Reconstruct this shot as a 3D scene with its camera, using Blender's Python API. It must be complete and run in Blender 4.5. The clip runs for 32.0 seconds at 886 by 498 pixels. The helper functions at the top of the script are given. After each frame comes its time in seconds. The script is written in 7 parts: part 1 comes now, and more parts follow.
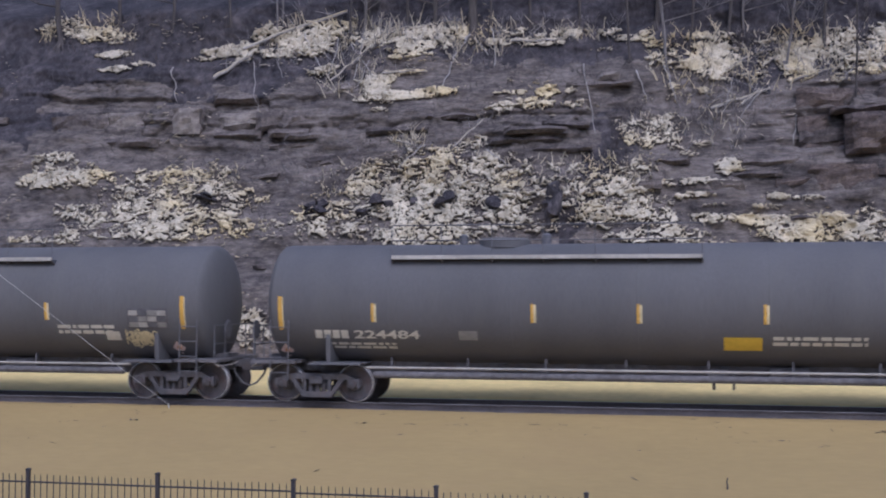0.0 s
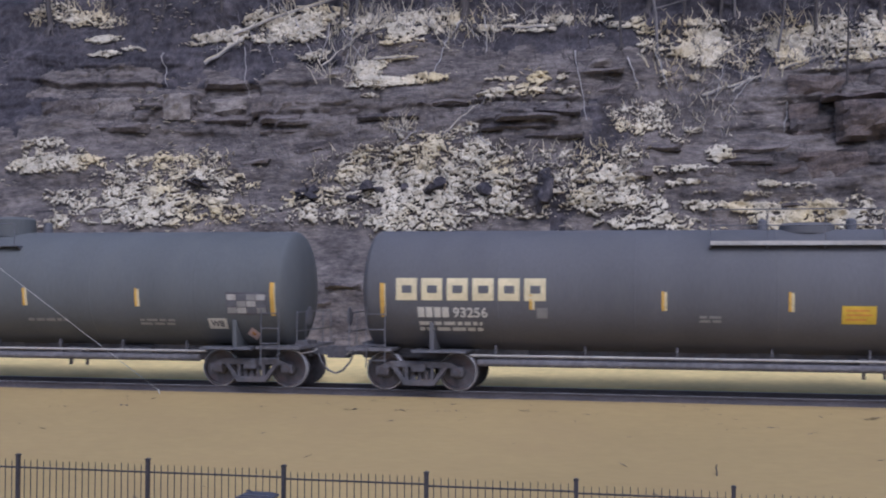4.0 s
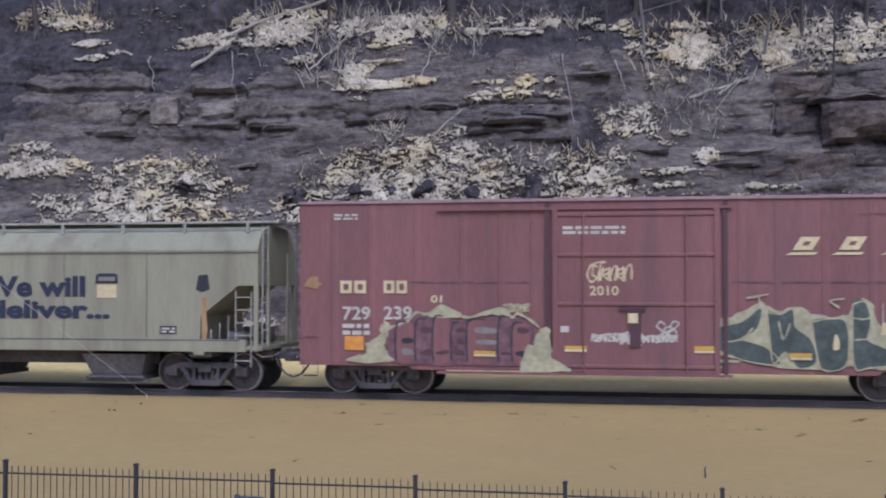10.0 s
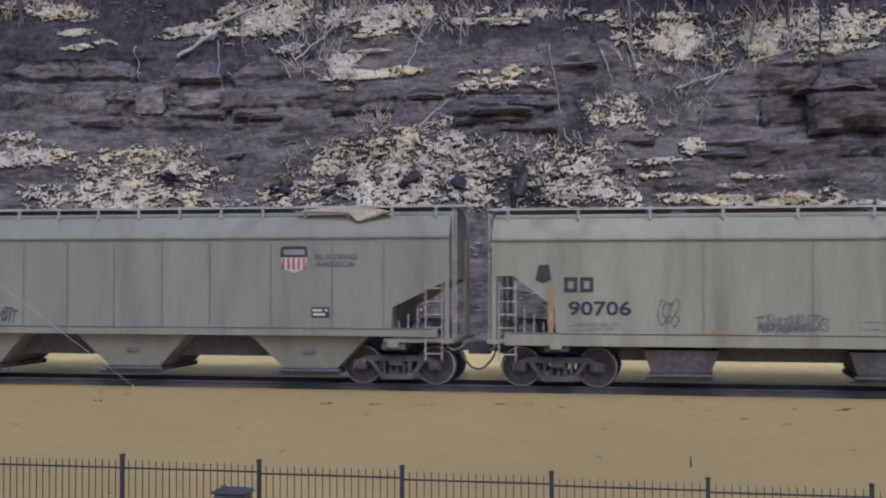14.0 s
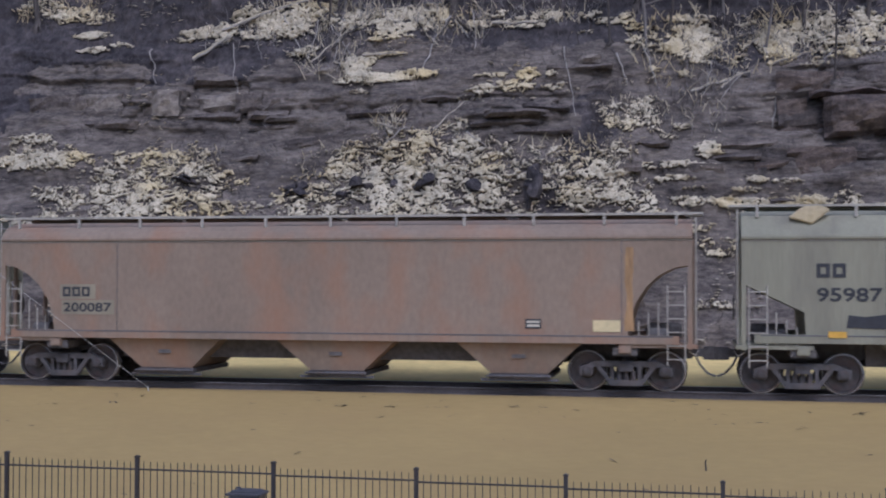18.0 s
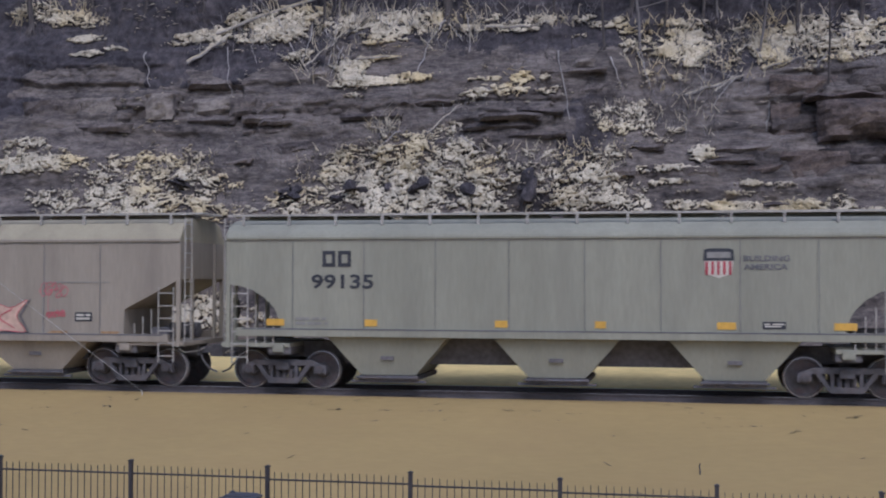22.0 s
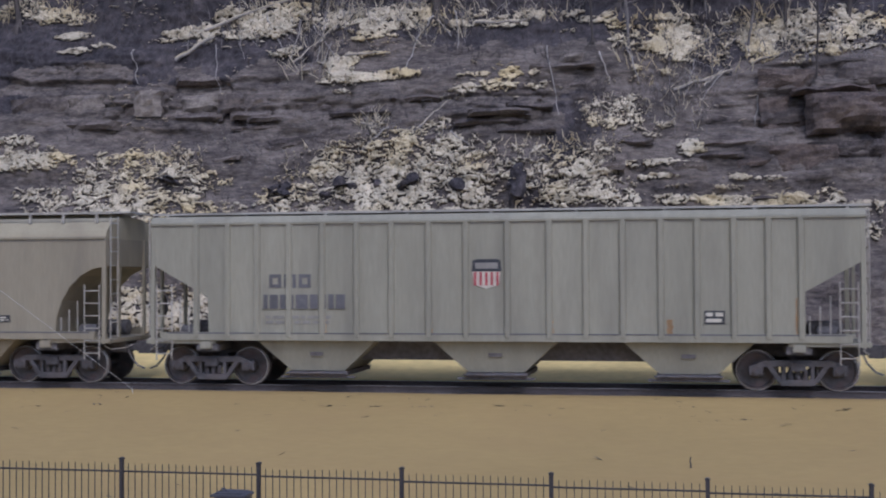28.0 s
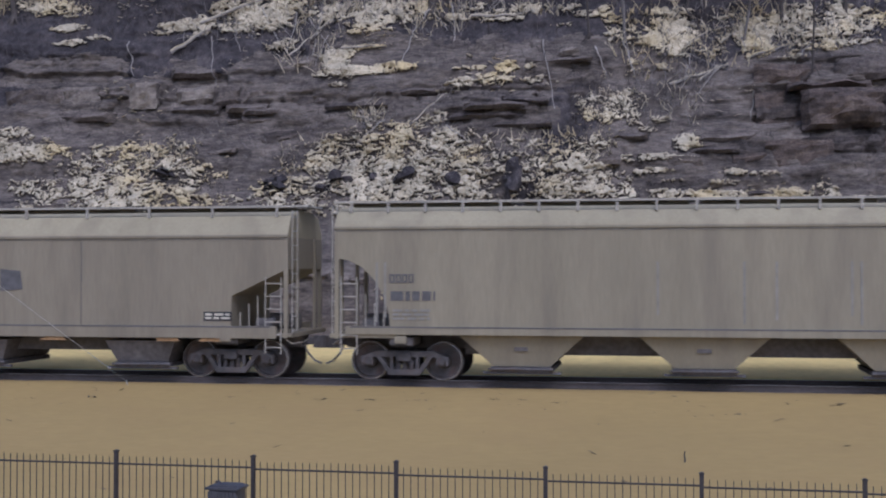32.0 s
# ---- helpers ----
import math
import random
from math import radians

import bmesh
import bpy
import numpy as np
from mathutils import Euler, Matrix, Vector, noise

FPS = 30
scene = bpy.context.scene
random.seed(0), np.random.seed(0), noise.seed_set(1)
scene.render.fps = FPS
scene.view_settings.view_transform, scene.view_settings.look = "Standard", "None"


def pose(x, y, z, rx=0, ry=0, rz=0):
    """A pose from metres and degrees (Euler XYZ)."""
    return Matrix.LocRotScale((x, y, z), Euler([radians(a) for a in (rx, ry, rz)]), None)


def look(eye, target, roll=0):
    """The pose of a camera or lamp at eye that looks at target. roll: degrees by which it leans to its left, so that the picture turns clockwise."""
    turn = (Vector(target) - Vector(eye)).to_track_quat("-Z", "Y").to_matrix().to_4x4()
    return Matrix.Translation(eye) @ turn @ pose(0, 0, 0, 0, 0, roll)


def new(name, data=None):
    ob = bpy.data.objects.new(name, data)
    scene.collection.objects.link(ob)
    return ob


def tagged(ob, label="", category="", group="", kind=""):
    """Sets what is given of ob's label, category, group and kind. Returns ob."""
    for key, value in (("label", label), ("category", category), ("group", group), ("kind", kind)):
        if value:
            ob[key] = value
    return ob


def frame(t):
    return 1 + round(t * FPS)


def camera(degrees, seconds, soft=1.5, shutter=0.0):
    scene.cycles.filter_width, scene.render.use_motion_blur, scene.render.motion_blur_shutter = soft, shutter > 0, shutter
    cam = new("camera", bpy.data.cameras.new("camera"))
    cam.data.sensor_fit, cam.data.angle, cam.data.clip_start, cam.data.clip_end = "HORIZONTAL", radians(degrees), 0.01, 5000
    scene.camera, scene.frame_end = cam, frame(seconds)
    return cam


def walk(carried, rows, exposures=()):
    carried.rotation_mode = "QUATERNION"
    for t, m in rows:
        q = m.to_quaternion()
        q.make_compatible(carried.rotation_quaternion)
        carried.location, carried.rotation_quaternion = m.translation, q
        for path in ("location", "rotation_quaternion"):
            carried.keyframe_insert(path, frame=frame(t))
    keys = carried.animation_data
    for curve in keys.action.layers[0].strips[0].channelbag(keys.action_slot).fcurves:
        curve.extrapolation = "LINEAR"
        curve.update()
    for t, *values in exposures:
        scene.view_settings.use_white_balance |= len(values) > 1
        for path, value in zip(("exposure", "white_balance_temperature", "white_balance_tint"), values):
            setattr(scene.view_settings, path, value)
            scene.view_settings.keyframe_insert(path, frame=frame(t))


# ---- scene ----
cam = camera(38.9, 32.0, soft=2.0, shutter=0.25)
EYE = Vector((0.0, -30.122, 2.58))


def aim(yaw, pitch, roll):
    """The camera's pose on its stand, turned to the left by yaw and up by pitch."""
    a, b = radians(yaw), radians(pitch)
    return look(EYE, EYE + 10 * Vector((-math.sin(a) * math.cos(b), math.cos(a) * math.cos(b), math.sin(b))), roll)


walk(cam, [
    (0, aim(12.340, 2.141, 0.102)), (0.5, aim(12.291, 2.093, 0.037)), (1, aim(12.391, 2.112, 0.081)),
    (1.5, aim(12.387, 2.187, 0.128)), (2, aim(12.282, 2.072, 0.078)), (2.5, aim(12.114, 1.804, 0.235)),
    (3, aim(12.046, 1.605, 0.167)), (3.5, aim(11.929, 1.550, 0.249)), (5.5, aim(11.846, 1.442, 0.186)),
    (6, aim(11.757, 1.440, 0.138)), (6.5, aim(11.750, 1.436, 0.098)), (7, aim(11.692, 1.419, 0.070)),
    (7.5, aim(11.366, 1.370, -0.016)), (8, aim(11.189, 1.175, 0.085)), (8.5, aim(11.078, 1.088, 0.079)),
    (9, aim(11.068, 1.150, 0.002)), (9.5, aim(11.261, 1.578, -0.163)), (10, aim(11.380, 1.677, 0.017)),
    (10.5, aim(11.308, 1.500, -0.000)), (11, aim(11.167, 1.341, 0.014)), (11.5, aim(10.904, 1.226, 0.110)),
    (12, aim(10.809, 1.162, 0.089)), (12.5, aim(10.784, 1.168, 0.065)), (13, aim(10.785, 1.116, 0.059)),
    (13.5, aim(10.732, 1.169, 0.088)), (14, aim(10.770, 1.233, -0.004)), (14.5, aim(10.788, 1.185, 0.159)),
    (16.5, aim(11.255, 1.403, -0.003)), (17, aim(11.417, 1.352, 0.103)), (17.5, aim(11.503, 1.268, 0.096)),
    (18, aim(11.435, 1.351, 0.122)), (18.5, aim(11.328, 1.373, 0.056)), (19, aim(11.251, 1.435, 0.082)),
    (19.5, aim(11.263, 1.505, 0.029)), (20, aim(11.309, 1.465, 0.053)), (20.5, aim(11.368, 1.440, 0.102)),
    (21, aim(11.367, 1.516, 0.147)), (21.5, aim(11.304, 1.552, 0.120)), (22, aim(11.171, 1.518, 0.123)),
    (22.5, aim(11.174, 1.461, -0.024)), (23, aim(11.084, 1.209, 0.000)), (23.5, aim(10.987, 1.089, 0.074)),
    (24, aim(10.847, 1.045, 0.068)), (24.5, aim(10.675, 1.084, 0.046)), (25, aim(10.630, 1.007, 0.067)),
    (25.5, aim(10.551, 0.988, 0.055)), (27.5, aim(10.675, 1.218, -0.036)), (28, aim(10.709, 1.319, -0.248)),
    (28.5, aim(10.677, 1.140, -0.115)), (29, aim(10.766, 1.044, 0.051)), (29.5, aim(10.692, 1.037, -0.012)),
    (30, aim(10.634, 0.911, -0.017)), (30.5, aim(10.531, 0.978, 0.029)), (31, aim(10.544, 1.028, -0.071)),
    (31.5, aim(10.586, 1.031, -0.011)), (32, aim(10.497, 1.032, -0.022)),
], exposures=[(0, -0.34, 5010, 18), (10, -0.34, 4970, 16), (14, -0.54, 5040, 14.5), (32, -0.54, 5100, 15.5)])

# ---- light: thin winter overcast ----
SUN_ELEV, SUN_AZ = 50, 156
world = bpy.data.worlds.new("sky")
scene.world = world
world.use_nodes = True
wn = world.node_tree
sky = wn.nodes.new("ShaderNodeTexSky")
sky.sky_type, sky.sun_disc = "NISHITA", False
sky.sun_elevation, sky.sun_rotation = radians(SUN_ELEV), radians(SUN_AZ)
sky.air_density, sky.dust_density, sky.ozone_density = 1.0, 4.0, 1.0
wn.links.new(sky.outputs[0], wn.nodes["Background"].inputs[0])
wn.nodes["Background"].inputs[1].default_value = 0.15
lamp = bpy.data.lights.new("sun", "SUN")
lamp.energy, lamp.angle, lamp.color = 1.45, radians(20), (1.0, 0.94, 0.86)
sun = new("sun", lamp)
el, az = radians(SUN_ELEV), radians(SUN_AZ)
sun.matrix_world = look(Vector((0, 0, 60)), Vector((0, 0, 60)) - Vector((math.sin(az) * math.cos(el), math.cos(az) * math.cos(el), math.sin(el))))

# ---- materials ----


def material(name, colour, rough=0.7, metal=0.0, vary=0.18, fine=9.0, coarse=0.9, bump=0.15, stretch=(1, 1, 1), stain=None, stain_amount=0.5, random_tint=0.0, stain_scale=1.0):
    """A procedural surface: fine grain, coarse blotches, optional stains, relief."""
    m = bpy.data.materials.new(name)
    m.use_nodes = True
    nt = m.node_tree
    N, L = nt.nodes, nt.links
    bsdf = N["Principled BSDF"]
    bsdf.inputs["Roughness"].default_value, bsdf.inputs["Metallic"].default_value = rough, metal
    tc = N.new("ShaderNodeTexCoord")
    mp = N.new("ShaderNodeMapping")
    mp.inputs["Scale"].default_value = stretch
    L.new(tc.outputs["Object"], mp.inputs[0])

    def grain(scale, detail=5.0):
        n = N.new("ShaderNodeTexNoise")
        n.inputs["Scale"].default_value, n.inputs["Detail"].default_value = scale, detail
        L.new(mp.outputs[0], n.inputs[0])
        return n.outputs[0]

    def ramp(src, lo, hi, a, b):
        r = N.new("ShaderNodeMapRange")
        r.inputs[1].default_value, r.inputs[2].default_value, r.inputs[3].default_value, r.inputs[4].default_value = lo, hi, a, b
        L.new(src, r.inputs[0])
        return r.outputs[0]

    f, c = grain(fine), grain(coarse, 4.0)
    add = N.new("ShaderNodeMath")
    add.operation = "MULTIPLY"
    L.new(ramp(f, 0.3, 0.7, 1 - vary * 0.7, 1 + vary * 0.7), add.inputs[0])
    L.new(ramp(c, 0.3, 0.7, 1 - vary, 1 + vary), add.inputs[1])
    val = add.outputs[0]
    if random_tint:
        info = N.new("ShaderNodeObjectInfo")
        mul = N.new("ShaderNodeMath")
        mul.operation = "MULTIPLY"
        L.new(ramp(info.outputs["Random"], 0, 1, 1 - random_tint, 1 + random_tint), mul.inputs[0])
        L.new(val, mul.inputs[1])
        val = mul.outputs[0]
    mix = N.new("ShaderNodeVectorMath")
    mix.operation = "SCALE"
    mix.inputs[0].default_value = colour
    L.new(val, mix.inputs["Scale"])
    col = mix.outputs[0]
    if stain:
        st = N.new("ShaderNodeMix")
        st.data_type = "RGBA"
        s = grain(coarse * 2.3 * stain_scale, 6.0)
        L.new(ramp(s, 0.48, 0.72, 0.0, stain_amount), st.inputs[0])
        L.new(col, st.inputs[6])
        st.inputs[7].default_value = (*stain, 1)
        col = st.outputs[2]
    L.new(col, bsdf.inputs["Base Color"])
    if bump:
        b = N.new("ShaderNodeBump")
        b.inputs["Strength"].default_value, b.inputs["Distance"].default_value = bump, 0.05
        L.new(f, b.inputs["Height"])
        L.new(b.outputs[0], bsdf.inputs["Normal"])
    return m


def car_paint(name, colour, dirt=(0.16, 0.13, 0.11), amount=0.55, rough=0.82, vary=0.1):
    """Weathered car paint with grime that runs down the sides."""
    return material(name, colour, rough, 0, vary, 14, 0.5, 0.06, (1.6, 1.6, 0.22), dirt, amount)


SNOW = material("snow", (0.495, 0.43, 0.325), 0.8, 0, 0.22, 11, 1.6, 0.5, (1, 1, 1), (0.60, 0.475, 0.25), 0.9, 0, 0.12)
VERGE = material("crusted_snow", (0.80, 0.61, 0.25), 0.85, 0, 0.12, 4, 0.4, 0.4)
FIELD = material("pale_ground", (0.375, 0.265, 0.105), 0.9, 0, 0.06, 5, 0.25, 0.3, (0.6, 1.4, 1), (0.35, 0.24, 0.10), 0.5)


def stone(name, tones, scale=1.0, squash=1.7, tint=0.0):
    """Weathered layered stone: four tones in broken patches, dark cracks, rough relief."""
    m = bpy.data.materials.new(name)
    m.use_nodes = True
    N, L = m.node_tree.nodes, m.node_tree.links
    bsdf = N["Principled BSDF"]
    bsdf.inputs["Roughness"].default_value = 0.95
    tc, mp = N.new("ShaderNodeTexCoord"), N.new("ShaderNodeMapping")
    mp.inputs["Scale"].default_value = (scale, scale, scale * squash)
    L.new(tc.outputs["Object"], mp.inputs[0])
    outs = []
    for s, d in ((0.55, 8.0), (3.2, 10.0), (13.0, 6.0)):
        n = N.new("ShaderNodeTexNoise")
        n.inputs["Scale"].default_value, n.inputs["Detail"].default_value, n.inputs["Roughness"].default_value = s, d, 0.68
        L.new(mp.outputs[0], n.inputs[0])
        outs.append(n.outputs[0])

    def blend(a, b, k):
        n = N.new("ShaderNodeMath")
        n.operation = "MULTIPLY_ADD"
        L.new(b, n.inputs[0])
        n.inputs[1].default_value = k
        L.new(a, n.inputs[2])
        return n.outputs[0]

    both = blend(blend(outs[0], outs[1], 0.9), outs[2], 0.30)
    if tint:
        info = N.new("ShaderNodeObjectInfo")
        both = blend(both, info.outputs["Random"], tint)
    ramp = N.new("ShaderNodeValToRGB")
    lo, hi = 0.84 + tint * 0.3, 1.38 + tint * 0.7
    rng_ = N.new("ShaderNodeMapRange")
    rng_.inputs[1].default_value, rng_.inputs[2].default_value = lo, hi
    L.new(both, rng_.inputs[0])
    L.new(rng_.outputs[0], ramp.inputs[0])
    ramp.color_ramp.elements[0].color, ramp.color_ramp.elements[1].color = (*tones[0], 1), (*tones[3], 1)
    for q, c in ((0.36, tones[1]), (0.66, tones[2])):
        ramp.color_ramp.elements.new(q).color = (*c, 1)
    L.new(ramp.outputs[0], bsdf.inputs["Base Color"])
    b = N.new("ShaderNodeBump")
    b.inputs["Strength"].default_value, b.inputs["Distance"].default_value = 0.8, 0.10
    L.new(blend(outs[1], outs[2], 0.4), b.inputs["Height"])
    L.new(b.outputs[0], bsdf.inputs["Normal"])
    return m


ROCK = stone("rock", ((0.027, 0.022, 0.024), (0.104, 0.086, 0.079), (0.180, 0.150, 0.133), (0.29, 0.245, 0.215)), 1.0, 3.2)
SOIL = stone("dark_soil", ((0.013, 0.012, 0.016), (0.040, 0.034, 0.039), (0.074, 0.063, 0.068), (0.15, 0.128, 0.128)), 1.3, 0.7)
BLOCK = stone("ledge_rock", ((0.026, 0.021, 0.023), (0.094, 0.077, 0.073), (0.160, 0.132, 0.120), (0.27, 0.228, 0.20)), 1.2, 1.6, 0.25)
PALE_BLOCK = stone("pale_ledge_rock", ((0.06, 0.05, 0.048), (0.19, 0.160, 0.141), (0.28, 0.238, 0.207), (0.38, 0.33, 0.285)), 1.2, 1.4, 0.15)
RUSTY_BLOCK = stone("rusty_ledge_rock", ((0.026, 0.020, 0.022), (0.086, 0.066, 0.060), (0.150, 0.113, 0.096), (0.26, 0.21, 0.18)), 1.2, 1.8, 0.15)
EARTH = material("leaf_litter", (0.10, 0.085, 0.07), 0.95, 0, 0.4, 12, 0.8, 0.8)
BARK = material("bark", (0.085, 0.072, 0.068), 0.9, 0, 0.3, 14, 1.5, 0.7, (1, 1, 0.3))
GREY_BARK = material("grey_bark", (0.19, 0.17, 0.165), 0.9, 0, 0.3, 14, 1.5, 0.6, (1, 1, 0.3))
PALE_BARK = material("weathered_wood", (0.34, 0.31, 0.29), 0.85, 0, 0.25, 14, 1.5, 0.5)
TWIG = material("twigs", (0.10, 0.085, 0.085), 0.9, 0, 0.3, 9, 1.0, 0)
TWIG_PALE = material("pale_twigs", (0.22, 0.20, 0.20), 0.9, 0, 0.3, 9, 1.0, 0)
BALLAST = material("ballast", (0.115, 0.104, 0.11), 0.95, 0, 0.5, 22, 2.0, 1.0)
TIE = material("tie_wood", (0.085, 0.074, 0.07), 0.9, 0, 0.3, 12, 1.2, 0.5, (1, 0.2, 1))
RAIL = material("rail_steel", (0.095, 0.08, 0.08), 0.6, 0.3, 0.25, 12, 1.0, 0.1)
RAILHEAD = material("rail_head", (0.55, 0.53, 0.53), 0.4, 0.6, 0.1, 12, 1.0, 0.0)
IRON = material("black_iron", (0.042, 0.038, 0.044), 0.5, 0.1, 0.2, 12, 1.0, 0.05)
BIN = material("dark_sheet_metal", (0.10, 0.10, 0.12), 0.5, 0.3, 0.25, 10, 1.0, 0.1)
WIRE = material("galvanised_wire", (0.48, 0.46, 0.43), 0.5, 0.3, 0.1, 10, 1.0, 0)
TRUCK = material("truck_steel", (0.105, 0.098, 0.106), 0.75, 0.1, 0.35, 10, 1.5, 0.3, (1, 1, 1), (0.12, 0.09, 0.075), 0.6)
WHEEL = material("wheel_steel", (0.10, 0.092, 0.098), 0.6, 0.3, 0.3, 10, 1.5, 0.2, (1, 1, 1), (0.14, 0.085, 0.075), 0.6)
UNDER = material("under_frame", (0.125, 0.115, 0.118), 0.85, 0, 0.3, 8, 1.0, 0.2)
TANK = car_paint("tank_paint", (0.112, 0.106, 0.108), (0.125, 0.118, 0.114), 0.5, 0.85)
TANK_B = car_paint("tank_paint_blue", (0.106, 0.107, 0.106), (0.125, 0.123, 0.115), 0.4, 0.85)
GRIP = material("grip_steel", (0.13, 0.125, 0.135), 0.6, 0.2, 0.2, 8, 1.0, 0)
PALE_STEEL = material("pale_steel", (0.40, 0.37, 0.33), 0.6, 0.1, 0.2, 8, 1.0, 0)
AMBER = material("amber_reflector", (0.62, 0.36, 0.055), 0.5, 0, 0.12, 8, 1.0, 0)
CREAM = material("cream_reflector", (0.66, 0.55, 0.32), 0.5, 0, 0.12, 8, 1.0, 0)
YELLOW = material("yellow_placard", (0.64, 0.42, 0.035), 0.55, 0, 0.12, 8, 1.0, 0)
ORANGE = material("orange_panel", (0.62, 0.27, 0.05), 0.6, 0, 0.15, 8, 1.0, 0)
WHITE = material("white_lettering", (0.56, 0.52, 0.44), 0.6, 0, 0.12, 8, 1.0, 0)
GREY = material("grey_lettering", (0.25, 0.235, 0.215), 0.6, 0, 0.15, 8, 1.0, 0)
BLACK = material("black_lettering", (0.035, 0.036, 0.046), 0.6, 0, 0.15, 8, 1.0, 0)
NAVY = material("navy_lettering", (0.030, 0.034, 0.062), 0.6, 0, 0.12, 8, 1.0, 0)
DIAMOND = material("diamond_placard", (0.75, 0.55, 0.47), 0.6, 0, 0.2, 8, 1.0, 0)
RED = material("red_paint", (0.40, 0.06, 0.08), 0.6, 0, 0.15, 8, 1.0, 0)
PINK = material("pink_spray", (0.56, 0.385, 0.30), 0.6, 0, 0.15, 8, 2.0, 0)
HOT = material("red_spray", (0.50, 0.11, 0.135), 0.6, 0, 0.15, 8, 2.0, 0)
GREEN = material("dark_green_spray", (0.075, 0.090, 0.080), 0.6, 0, 0.25, 8, 2.0, 0)
PALE_GREEN = material("pale_green_spray", (0.42, 0.385, 0.245), 0.65, 0, 0.2, 8, 2.0, 0)
MAROON = material("maroon_spray", (0.165, 0.085, 0.10), 0.6, 0, 0.3, 8, 2.0, 0)
OXIDE = car_paint("oxide_red_paint", (0.228, 0.101, 0.099), (0.155, 0.082, 0.084), 0.7, 0.55, 0.14)
# oxide red with shade put into its colour; graffiti bands use it too
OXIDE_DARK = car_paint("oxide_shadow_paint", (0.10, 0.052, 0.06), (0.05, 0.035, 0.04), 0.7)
EAVE = car_paint("faded_eave", (0.36, 0.24, 0.245), (0.22, 0.14, 0.16), 0.5)
RUST = material("rust_streak", (0.34, 0.21, 0.105), 0.8, 0, 0.3, 8, 2.0, 0.05, (1, 1, 0.3))
CARGO = {
    "sage": car_paint("sage_grey_paint", (0.315, 0.298, 0.208)),
    "grey": car_paint("pale_grey_paint", (0.262, 0.250, 0.190), (0.17, 0.153, 0.13)),
    "rose": material("faded_rose_paint", (0.258, 0.196, 0.152), 0.82, 0, 0.14, 10, 0.5, 0.06, (0.9, 0.9, 0.5), (0.33, 0.165, 0.095), 0.6),
    "green": car_paint("greenish_grey_paint", (0.285, 0.274, 0.214), (0.20, 0.19, 0.155), 0.4),
    "warm": car_paint("warm_grey_paint", (0.305, 0.262, 0.210), (0.18, 0.152, 0.13)),
    "blue": car_paint("ribbed_grey_paint", (0.295, 0.278, 0.220), (0.17, 0.16, 0.135), 0.45),
    # warmer, paler roof colour: skylight on the roof painted into it
    "roof": car_paint("lit_roof_paint", (0.355, 0.310, 0.215), (0.23, 0.195, 0.145), 0.5),
    "last": car_paint("faded_grey_paint", (0.26, 0.226, 0.173), (0.17, 0.145, 0.115)),
    "dove": car_paint("dove_grey_paint", (0.285, 0.25, 0.185), (0.18, 0.155, 0.125)),
}

# ---- mesh building ----


